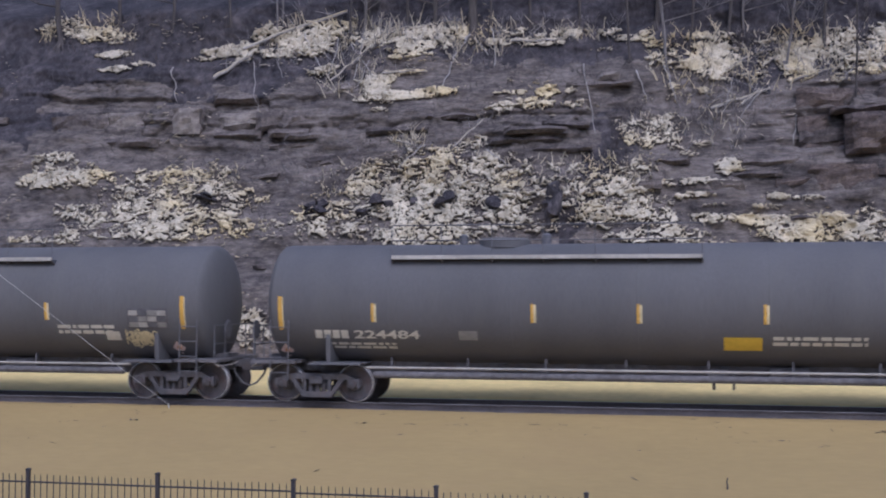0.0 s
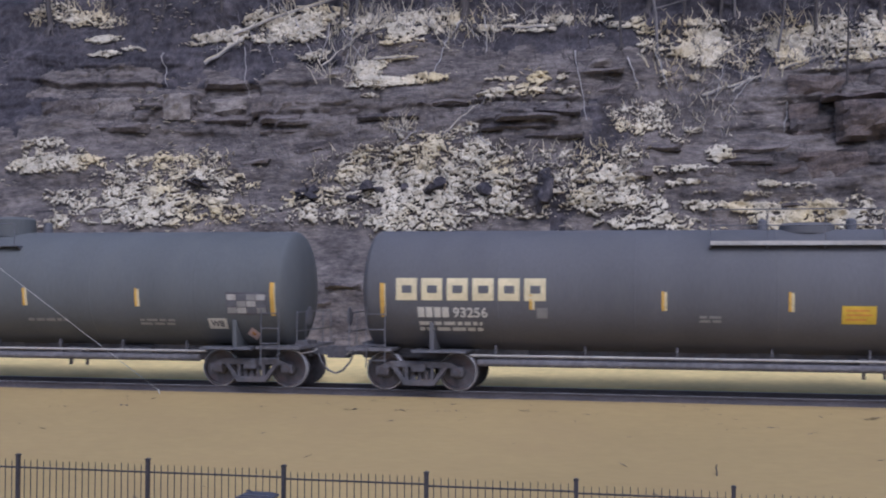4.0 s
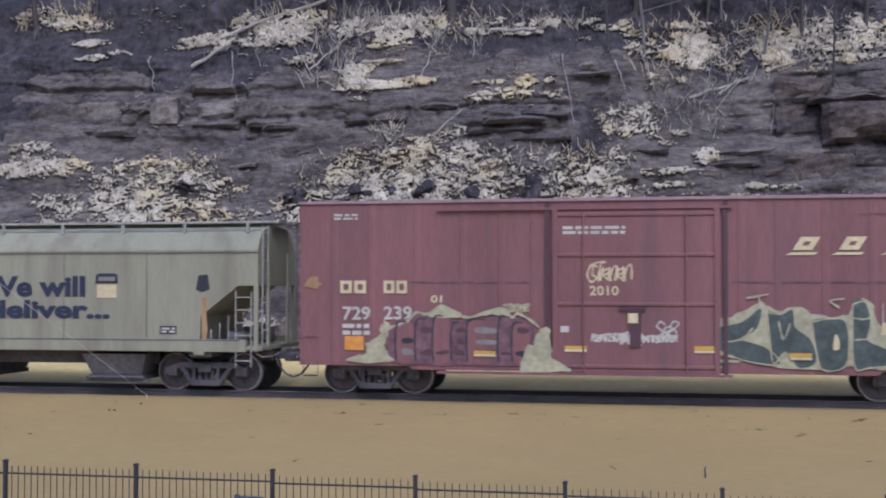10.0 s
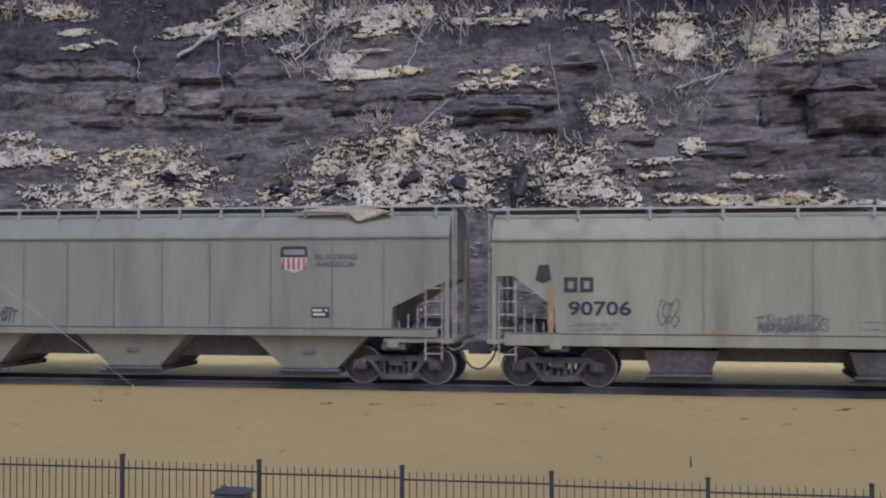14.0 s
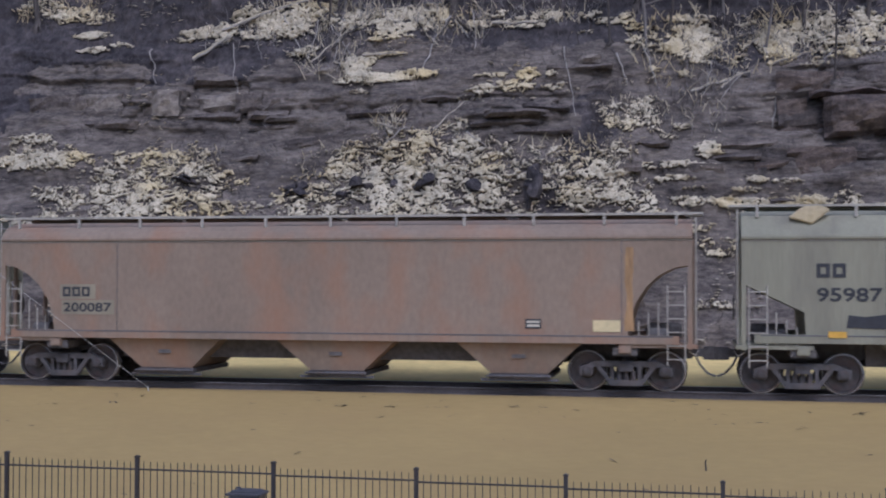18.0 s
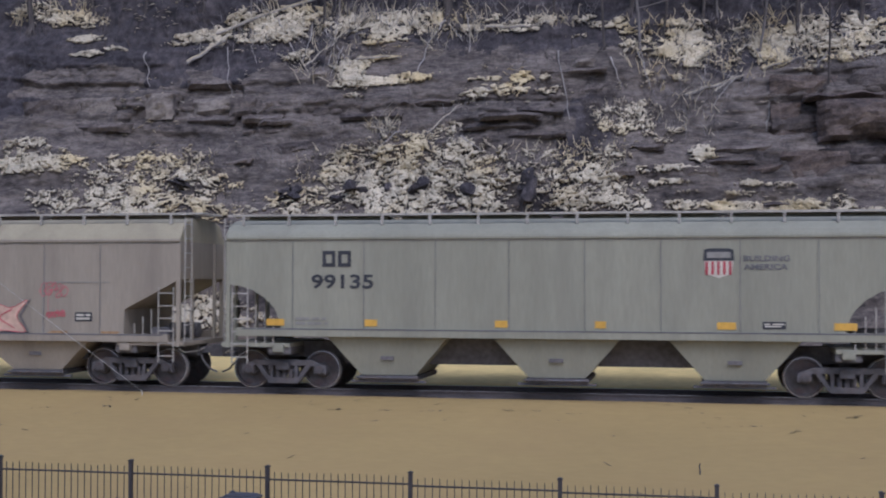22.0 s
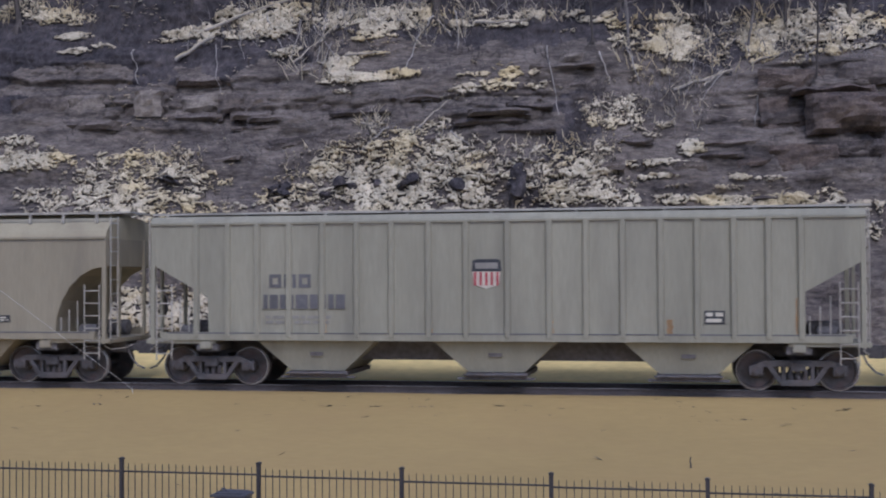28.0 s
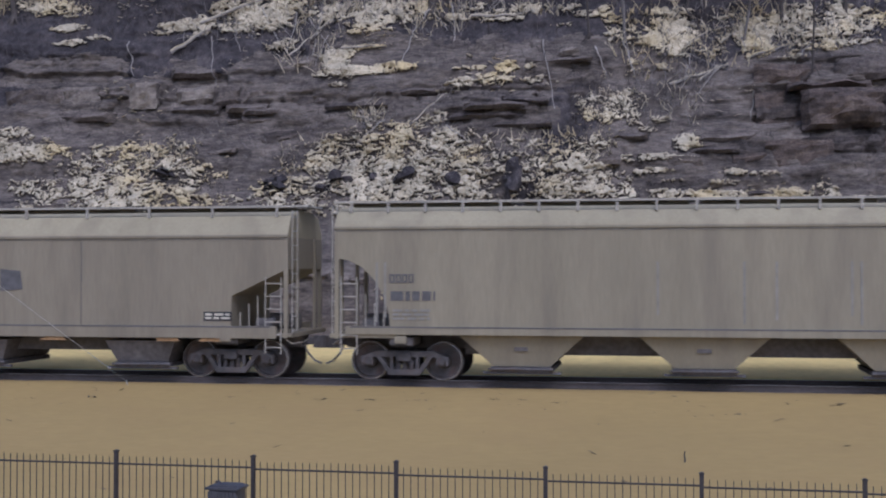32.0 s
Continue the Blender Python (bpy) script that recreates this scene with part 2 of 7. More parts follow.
class Build:
    def __init__(self):
        self.v, self.f = [], []

    def add(self, verts, faces):
        n = len(self.v)
        self.v += [tuple(p) for p in verts]
        self.f += [tuple(i + n for i in f) for f in faces]
        return self

    def box(self, x0, x1, y0, y1, z0, z1):
        v = [(x, y, z) for z in (z0, z1) for y in (y0, y1) for x in (x0, x1)]
        return self.add(v, [(0, 2, 3, 1), (4, 5, 7, 6), (0, 1, 5, 4), (2, 6, 7, 3), (0, 4, 6, 2), (1, 3, 7, 5)])

    def prism(self, outline, a, b, axis="y"):
        """An outline pushed along an axis: (x, z) along y, (y, z) along x, (x, y) along z."""
        n = len(outline)
        put = {"y": lambda p, q: (p[0], q, p[1]), "x": lambda p, q: (q, p[0], p[1]), "z": lambda p, q: (p[0], p[1], q)}[axis]
        v = [put(p, a) for p in outline] + [put(p, b) for p in outline]
        f = [tuple(range(n)), tuple(range(2 * n - 1, n - 1, -1))] + [(i, (i + 1) % n, n + (i + 1) % n, n + i) for i in range(n)]
        return self.add(v, f)

    def tube(self, a, b, r, n=8, r2=None):
        a, b, r2 = Vector(a), Vector(b), r if r2 is None else r2
        d = (b - a).normalized()
        s = d.orthogonal().normalized()
        t = d.cross(s)
        ring = [s * math.cos(2 * math.pi * i / n) + t * math.sin(2 * math.pi * i / n) for i in range(n)]
        v = [a + q * r for q in ring] + [b + q * r2 for q in ring]
        return self.add(v, [(i, (i + 1) % n, n + (i + 1) % n, n + i) for i in range(n)] + [tuple(range(n - 1, -1, -1)), tuple(range(n, 2 * n))])

    def path(self, pts, r, n=6, taper=1.0):
        """A bent rod through points."""
        pts = [Vector(p) for p in pts]
        v, f = [], []
        d0 = (pts[-1] - pts[0]).normalized()
        s = d0.orthogonal().normalized()
        t = d0.cross(s)
        for k, p in enumerate(pts):
            q = r * (1 + (taper - 1) * k / (len(pts) - 1))
            v += [p + (s * math.cos(2 * math.pi * i / n) + t * math.sin(2 * math.pi * i / n)) * q for i in range(n)]
        for k in range(len(pts) - 1):
            f += [(k * n + i, k * n + (i + 1) % n, (k + 1) * n + (i + 1) % n, (k + 1) * n + i) for i in range(n)]
        f += [tuple(range(n - 1, -1, -1)), tuple(range((len(pts) - 1) * n, len(pts) * n))]
        return self.add(v, f)

    def lathe(self, profile, centre=(0, 0, 0), n=32, axis="x"):
        """(along, radius) rows turned about an axis."""
        v, f = [], []
        for a, r in profile:
            for i in range(n):
                c, s = r * math.cos(2 * math.pi * i / n), r * math.sin(2 * math.pi * i / n)
                p = {"x": (a, c, s), "y": (s, a, c), "z": (c, s, a)}[axis]
                v.append((p[0] + centre[0], p[1] + centre[1], p[2] + centre[2]))
        for k in range(len(profile) - 1):
            f += [(k * n + i, k * n + (i + 1) % n, (k + 1) * n + (i + 1) % n, (k + 1) * n + i) for i in range(n)]
        f += [tuple(range(n - 1, -1, -1)), tuple(range((len(profile) - 1) * n, len(profile) * n))]
        return self.add(v, f)

    def mesh(self, name, mat, smooth=0, bevel=0.0):
        me = bpy.data.meshes.new(name)
        bm = bmesh.new()
        vs = [bm.verts.new(p) for p in self.v]
        for f in self.f:
            try:
                bm.faces.new([vs[i] for i in f])
            except ValueError:
                pass
        bmesh.ops.recalc_face_normals(bm, faces=bm.faces)
        if bevel:
            bmesh.ops.bevel(bm, geom=list(bm.edges), offset=bevel, segments=2, affect="EDGES", clamp_overlap=True)
        bm.to_mesh(me)
        bm.free()
        me.materials.append(mat)
        if smooth:
            me.shade_smooth()
            me.set_sharp_from_angle(angle=radians(smooth))
        return me


def raw_mesh(name, verts, faces, mat, smooth=False):
    """A mesh from arrays, for the many small pieces of stuff."""
    me = bpy.data.meshes.new(name)
    me.from_pydata([tuple(p) for p in verts], [], [tuple(f) for f in faces])
    me.materials.append(mat)
    if smooth:
        me.shade_smooth()
    me.update()
    return me


def part(name, build, mat, parent, label="", smooth=0, bevel=0.0, at=None):
    """ONE mesh object under a thing or a part."""
    me = build if isinstance(build, bpy.types.Mesh) else build.mesh(name, mat, smooth, bevel)
    ob = new(name, me)
    ob.parent = parent
    if at:
        ob.location = at
    if label:
        ob["label"] = label
    return ob


def thing(name, label, category, group="", at=(0, 0, 0), kind=""):
    ob = new(name)
    ob.location = at
    ob.empty_display_size = 0.3
    return tagged(ob, label, category, group, kind)


# ---- ground, track, hillside ----


def ground_z(y):
    if y < -10.65:
        return -1.95 - 0.35 * (1 - math.exp((y + 10.65) / 8))
    if y < -1.05:
        s = (-1.05 - y) / 9.6
        return -0.135 - 1.815 * (s + 0.05 * math.sin(s * math.pi))
    if y < -0.95 or 0.95 < y <= 1.05:
        return -0.16
    if y < 0.95:
        return -0.24
    if y < 8.0:
        return -0.135 + 0.335 * ((y - 1.05) / 6.95) ** 1.3
    return 0.20


def strata(x, z):
    """Broken layers of the rock: each bed juts out, undercut below, and is cut into blocks by joints."""
    warp = 0.5 * noise.noise(Vector((x * 0.13, z * 0.2, 4.0))) + 0.16 * noise.noise(Vector((x * 0.6, z * 0.5, 8.0))) + 0.02 * x
    depth = 0.0
    for freq, amp, seed in ((1.05, 0.34, 1.7), (2.7, 0.15, 6.1)):
        bed = (z + warp) * freq
        k = math.floor(bed)
        q = bed - k
        joint = x * 0.42 * freq + 4.0 * noise.noise(Vector((k * 5.17, seed, 0.5))) + 0.35 * noise.noise(Vector((x * 0.7, z * 1.4, seed)))
        c = math.floor(joint)
        split = min(joint - c, c + 1 - joint)
        r = noise.noise(Vector((c * 3.71 + 0.3, k * 2.93 + 0.7, seed)))
        depth += amp * (1.3 * r + 0.9 * max(0.0, 1 - q / 0.16) + 0.5 * q + 0.5 * max(0.0, 1 - split / 0.05))
    return depth


def rocky(x, z):
    """Where bare layered rock shows: the ledge under the wood, the beds below the gully, the bluff at the end."""
    m = 0.0
    for cx, cz, w, h in ((-18.0, 9.1, 6.0, 0.9), (-7.0, 8.7, 3.2, 0.8), (5.0, 8.3, 3.2, 2.0), (-23.0, 10.0, 3.0, 1.2)):
        m = max(m, math.exp(-((x - cx) / w) ** 2 - ((z - cz) / h) ** 2))
    m += 0.35 * noise.noise(Vector((x * 0.30, z * 0.5, 8.0))) + 0.2 * noise.noise(Vector((x * 1.1, z * 1.6, 3.0)))
    return max(0.10, min(1.0, 1.5 * m))


def hill_surface(x, z):
    """How far back the hillside stands at a height: sloping rock with ledges and hollows."""
    y = 7.88 + 0.6 * z
    n = noise.noise(Vector((x * 0.11, z * 0.16, 3.1))) * 0.8
    n += noise.noise(Vector((x * 0.35, z * 0.7, 9.7))) * 0.40
    if z > 4.0:
        n += rocky(x, z) * (strata(x, z) - 0.25)
    n += 0.16 * noise.noise(Vector((x * 1.6, z * 1.9, 1.0))) + 0.08 * noise.noise(Vector((x * 4.1, z * 4.6, 6.0)))
    fade = max(0.0, min(1.0, (z - 0.1) / 1.2))
    return y + n * fade


def grid(xs, ys, fn, name, mat, smooth=True):
    v = [fn(a, b) for b in ys for a in xs]
    w = len(xs)
    f = [(j * w + i, j * w + i + 1, (j + 1) * w + i + 1, (j + 1) * w + i) for j in range(len(ys) - 1) for i in range(w - 1)]
    return raw_mesh(name, v, f, mat, smooth)


gx = [-1500, -700, -300, -160, -110] + [-80 + 1.0 * i for i in range(121)] + [70, 110, 200, 400, 900, 1500]
gy = [-1500, -600, -250, -120, -60, -40] + [-31 + 0.5 * i for i in range(59)] + [-1.55, -1.3, -1.06, -1.0, -0.85, 0.0, 0.85, 1.0, 1.06, 1.4, 2, 3, 4, 5, 6, 7, 8.2, 10, 20, 60, 200, 600, 1500]


def ground_point(x, y):
    z = ground_z(y)
    if -1.3 < y < -1.0 or 1.0 < y < 1.5:
        z += 0.02 * noise.noise(Vector((x * 1.7, y, 0)))
    elif abs(y) > 1.5 and -40 < y < 9:
        z += 0.03 * noise.noise(Vector((x * 0.25, y * 0.4, 2))) + 0.008 * noise.noise(Vector((x * 1.5, y * 2.5, 4)))
    return (x, y, z)


ground = tagged(new("ground", grid(gx, gy, ground_point, "ground", FIELD)), "smooth pale tan ground with a thin crusted cover", "ground", kind="structure")

hx = [-300, -200, -130, -90, -70, -60, -50, -44, -40] + [-36 + 0.10 * i for i in range(460)] + [10.5, 12, 14, 18, 24, 30, 40, 70, 120, 200]
hz = [-0.4, 0.0] + [0.2 + 0.14 * i for i in range(31)] + [4.5 + 0.065 * i for i in range(146)] + [14.4, 15.5, 17, 19, 22, 26]


def hill_point(x, z):
    if z <= 14.0:
        return (x, hill_surface(x, max(z, 0.1)) - (0.15 if z < 0 else 0), z)
    return (x, hill_surface(x, 14.0) + (z - 14.0) * 2.2, z)


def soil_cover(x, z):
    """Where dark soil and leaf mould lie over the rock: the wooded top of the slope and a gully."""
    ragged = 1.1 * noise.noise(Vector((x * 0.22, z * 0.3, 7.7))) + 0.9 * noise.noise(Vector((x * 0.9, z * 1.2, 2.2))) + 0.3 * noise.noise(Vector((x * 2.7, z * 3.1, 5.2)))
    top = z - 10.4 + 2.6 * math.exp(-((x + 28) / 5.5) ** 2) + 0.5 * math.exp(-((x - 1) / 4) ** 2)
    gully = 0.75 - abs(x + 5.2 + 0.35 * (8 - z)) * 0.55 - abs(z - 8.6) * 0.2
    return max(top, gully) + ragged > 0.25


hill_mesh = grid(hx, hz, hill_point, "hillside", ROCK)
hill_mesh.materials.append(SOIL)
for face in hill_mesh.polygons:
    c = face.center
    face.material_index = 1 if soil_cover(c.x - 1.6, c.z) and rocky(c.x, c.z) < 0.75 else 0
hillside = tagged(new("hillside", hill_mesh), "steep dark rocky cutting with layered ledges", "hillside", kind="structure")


def rock_block(x, z, w, h, proud=0.3, pale=0, seed=0):
    """One layered block that stands out of the cutting, its edges broken."""
    rnd = random.Random(seed * 7 + int(x * 31) + int(z * 57))
    nx, nz = max(3, int(w / 0.22)), max(2, int(h / 0.16))
    back = hill_surface(x, z)
    v, f = [], []
    o = rnd.random() * 50
    for j in range(nz + 1):
        for i in range(nx + 1):
            a, b = i / nx - 0.5, j / nz - 0.5
            px, pz = a * w, b * h
            edge = min(1.0, 6.5 * (0.5 - abs(a)) + 0.25, 5.0 * (0.5 - abs(b)) + 0.45)
            d = -proud * edge * (1 + 0.7 * noise.noise(Vector((px * 1.3 + o, pz * 2.0, o)))) + 0.16 * noise.noise(Vector((px * 2.1 + o, pz * 3.5, o))) + 0.07 * noise.noise(Vector((px * 6 + o, pz * 8, o)))
            v.append((px + 0.10 * noise.noise(Vector((o + px, pz * 3, o))), d, pz + 0.08 * noise.noise(Vector((px * 1.4, o, pz)))))
    w1 = nx + 1
    for j in range(nz):
        f += [(j * w1 + i, j * w1 + i + 1, (j + 1) * w1 + i + 1, (j + 1) * w1 + i) for i in range(nx)]
    rim = list(range(w1)) + [j * w1 + nx for j in range(1, nz + 1)] + [nz * w1 + i for i in range(nx - 1, -1, -1)] + [j * w1 for j in range(nz - 1, 0, -1)]
    base = len(v)
    v += [(v[k][0] * 0.96, 0.55, v[k][2] * 0.9 + 0.05) for k in rim]
    m = len(rim)
    f += [(rim[(k + 1) % m], rim[k], base + k, base + (k + 1) % m) for k in range(m)]
    ob = part("rock_block", raw_mesh("rock_block", v, f, (BLOCK, PALE_BLOCK, RUSTY_BLOCK)[pale]), None, hillside)
    ob.location = (x, back, z)
    ob.rotation_euler = (radians(-4 + rnd.random() * 8), radians(-2 + rnd.random() * 3), radians(-7 + rnd.random() * 14))
    return ob


def dome_template(n=7):
    v, f = [], []
    for k, (r, h) in enumerate(((1.0, -0.25), (0.92, 0.25), (0.5, 0.62))):
        v += [(r * math.cos(2 * math.pi * (i + 0.5 * k) / n), r * math.sin(2 * math.pi * (i + 0.5 * k) / n), h) for i in range(n)]
    for k in range(2):
        for i in range(n):
            f += [(k * n + i, k * n + (i + 1) % n, (k + 1) * n + i), (k * n + (i + 1) % n, (k + 1) * n + (i + 1) % n, (k + 1) * n + i)]
    v.append((0, 0, 0.72))
    f += [(2 * n + i, 2 * n + (i + 1) % n, 3 * n) for i in range(n)]
    return np.array(v), np.array(f)


DOME_V, DOME_F = dome_template()


def scatter_domes(name, spots, sizes, mat, seed, tilt=0.0):
    """Many small uneven lumps in one mesh; spots and sizes are arrays of x, y, z."""
    rng = np.random.default_rng(seed)
    n, k = len(spots), len(DOME_V)
    a = rng.uniform(0, 2 * np.pi, n)[:, None]
    base = DOME_V[None] * (1 + rng.uniform(-0.38, 0.38, (n, k, 1)))
    x, y, z = base[..., 0], base[..., 1], base[..., 2]
    x, y = x * np.cos(a) - y * np.sin(a), x * np.sin(a) + y * np.cos(a)
    v = np.stack([x, y, z], -1) * sizes[:, None, :]
    lean = (rng.normal(0, 0.22, n) + tilt)[:, None]
    vx, vz = v[..., 0] * np.cos(lean) - v[..., 2] * np.sin(lean), v[..., 0] * np.sin(lean) + v[..., 2] * np.cos(lean)
    v = np.stack([vx, v[..., 1], vz], -1) + spots[:, None, :]
    f = (DOME_F[None] + (np.arange(n) * k)[:, None, None]).reshape(-1, 3)
    return raw_mesh(name, v.reshape(-1, 3).tolist(), f.tolist(), mat, True)


def snow_bank(x, z, w, h, density=0.7, lump=1.0, tilt=0, peak=0.0, skew=0.0):
    """A ragged drift of old snow: rounded lumps parted by dark gaps where rock and twigs show through."""
    step = 0.030
    t = math.tan(radians(tilt))
    n, m = int(w * 1.35 / step) + 2, int(h * 1.5 / step) + 2
    own = 3.7
    torn = max(0.25, min(1.25, 1.80 - density))
    keep, pts = {}, []
    for j in range(m):
        for i in range(n):
            a, b = (i / (n - 1) * 2 - 1) * 1.35, (j / (m - 1) * 2 - 1) * 1.5
            if peak:
                up = min(1.0, max(0.0, (b + 1) / 2))
                inside = (1 - peak * up ** 1.2) - abs(a - skew * up) - max(0.0, abs(b) - 0.85) * 1.5
            else:
                inside = 1.0 - math.sqrt(a * a + abs(b) ** 1.7)
            if inside < -0.42:
                continue
            px, pz = x + a * w / 2, z + b * h / 2 + a * w / 2 * t
            v1 = noise.noise(Vector((px * 1.0, pz * 1.5, own)))
            v2 = noise.noise(Vector((px * 2.6 + 5 + pz * 0.8, pz * 4.8 + px * 0.6, own)))
            v3 = noise.noise(Vector((px * 6.5 - pz * 2.0, pz * 11.0, own)))
            v4 = noise.noise(Vector((px * 15.0, pz * 22.0, own)))
            field = min(inside, 0.30) * 1.3 + 0.40 * v1 + 0.50 * v2 + 0.42 * v3 + 0.18 * v4 - 0.66 * (0.95 - max(density, 0.72)) + 0.24
            if field < 0.0:
                continue
            near = noise.voronoi(Vector((px * 3.1 + 1.5 * v2 + pz * 1.2, pz * 5.4 + 1.3 * v3 - px * 0.7, own)))[0]
            fine = noise.voronoi(Vector((px * 7.5 + 1.1 * v3, pz * 11.0 + 0.8 * v2, own + 4)))[0]
            gap, gap2 = near[1] - near[0], fine[1] - fine[0]
            vein = abs(noise.noise(Vector((px * 2.2 + 1.2 * v2 + pz * 1.4, pz * 4.0 - px * 1.1, own + 7))))
            hair = abs(noise.noise(Vector((px * 5.2 - pz * 3.1 + 0.8 * v3, pz * 7.6 + px * 1.3, own + 2))))
            field -= (max(0.0, 0.20 - gap) * 2.6 + max(0.0, 0.12 - gap2) * 2.2 + max(0.0, 0.12 - vein) * 6.0 + max(0.0, 0.10 - hair) * 5.0) * torn
            if field > 0.0:
                thick = (0.02 + 0.075 * math.sqrt(min(1.0, gap * 1.7)) + 0.02 * math.sqrt(min(1.0, gap2 * 1.7))) * lump * min(1.0, field * 4.0 + 0.25)
                keep[(i, j)] = len(pts)
                pts.append((px + 0.012 * v3, hill_surface(px, pz) - 0.05 - thick - 0.06 * v1, pz + 0.2 * thick))
    faces = []
    for (i, j), k in keep.items():
        b_, c, d = keep.get((i + 1, j)), keep.get((i + 1, j + 1)), keep.get((i, j + 1))
        if b_ is not None and c is not None and d is not None:
            faces.append((k, b_, c, d))
        elif b_ is not None and d is not None:
            faces.append((k, b_, d))
        elif b_ is not None and c is not None:
            faces.append((k, b_, c))
        elif c is not None and d is not None:
            faces.append((k, c, d))
    if len(faces) < 4:
        return None
    # the crust's torn edge is turned in towards the rock
    edges = {}
    for f in faces:
        for q in range(len(f)):
            e = (f[q], f[(q + 1) % len(f)])
            key = (min(e), max(e))
            edges[key] = None if key in edges else e
    back = {}
    for e in [e for e in edges.values() if e]:
        for k in e:
            if k not in back:
                back[k] = len(pts)
                p = pts[k]
                pts.append((p[0], p[1] + 0.07, p[2] - 0.003))
        faces.append((e[1], e[0], back[e[0]], back[e[1]]))
    return tagged(new("snow_bank", raw_mesh("snow_bank", pts, faces, SNOW, True)), "ragged patch of old snow on the rocky slope", "snow", "snow on the slope", "stuff")


def boulder(x, z, w, h):
    """A dark rounded lump, bare of snow, that stands in for a dark hole in it."""
    rnd = random.Random(int(abs(x) * 37))
    b = Build().lathe([(h / 2 * math.sin(a), w / 2 * math.cos(a) + 0.01) for a in [-1.5 + 3.0 * k / 8 for k in range(9)]], (0, 0, 0), 14, "z")
    b.v = [tuple(Vector(p) * (0.85 + 0.6 * noise.noise(Vector(p) * 2.2 + Vector((x, z, 0))) + 0.45 * noise.cell(Vector(p) * 4.0 + Vector((x, z, 0))))) for p in b.v]
    ob = new("boulder", b.mesh("boulder", SOIL, 40))
    ob.location = (x, hill_surface(x, z) + 0.02, z)
    ob.rotation_euler = (0, radians(rnd.uniform(-25, 25)), rnd.uniform(0, 6))
    return tagged(ob, "dark lump standing in for a gap in the snow", "boulder", "boulders on the slope")


def strands(name, roots, lengths, lean, r, mat, seed):
    """Thin bent twigs in one mesh."""
    rng = np.random.default_rng(seed)
    v, f = [], []
    for (x, y, z), L in zip(roots, lengths):
        d = np.array([rng.normal(0, lean), rng.normal(-0.25, 0.25), 1.0])
        d /= np.linalg.norm(d)
        bend = np.array([rng.normal(0, 0.3), rng.normal(0, 0.2), rng.normal(-0.2, 0.2)])
        s = len(v)
        for k in range(4):
            q = k / 3
            p = np.array((x, y, z)) + d * L * q + bend * L * q * q * 0.6
            rr = r * (1.1 - 0.8 * q)
            v += [tuple(p + np.array((rr * math.cos(c), 0.7 * rr * math.sin(c), rr * 0.5 * math.sin(c)))) for c in (0, 2.1, 4.2)]
        for k in range(3):
            f += [(s + 3 * k + i, s + 3 * k + (i + 1) % 3, s + 3 * k + 3 + (i + 1) % 3, s + 3 * k + 3 + i) for i in range(3)]
        if L > 0.45:
            for _ in range(2):
                q = rng.uniform(0.3, 0.8)
                p = np.array((x, y, z)) + d * L * q + bend * L * q * q * 0.6
                e = p + np.array((rng.normal(0, 0.35), rng.normal(-0.05, 0.1), rng.uniform(0.0, 0.5))) * L * 0.6
                s2, rr = len(v), r * 0.6
                for p2, r3 in ((p, rr), (e, rr * 0.4)):
                    v += [tuple(p2 + np.array((r3 * math.cos(c), 0.7 * r3 * math.sin(c), r3 * 0.5 * math.sin(c)))) for c in (0, 2.1, 4.2)]
                f += [(s2 + i, s2 + (i + 1) % 3, s2 + 3 + (i + 1) % 3, s2 + 3 + i) for i in range(3)]
    return raw_mesh(name, v, f, mat)


def brush(x, z, w, h, count=120, length=0.7, pale=0):
    """Bare winter brush on the slope."""
    rng = np.random.default_rng(int(abs(x) * 71 + z * 17))
    roots = []
    for _ in range(int(count * (1.3 if pale == 2 else 0.8))):
        px, pz = x + rng.uniform(-0.5, 0.5) * w, z + rng.uniform(-0.5, 0.5) * h
        roots.append((px, hill_surface(px, pz) + 0.03, pz))
    me = strands("brush", roots, rng.uniform(0.3, 1.0, len(roots)) * length, 0.55, 0.026 if pale == 2 else 0.016, (TWIG, TWIG_PALE, SNOW)[pale], int(abs(x) * 5))
    return tagged(new("brush", me), "snow-coated bare branches on the rocky slope" if pale == 2 else "tangled bare winter brush on the rocky slope", "brush", "brush on the slope", "stuff")


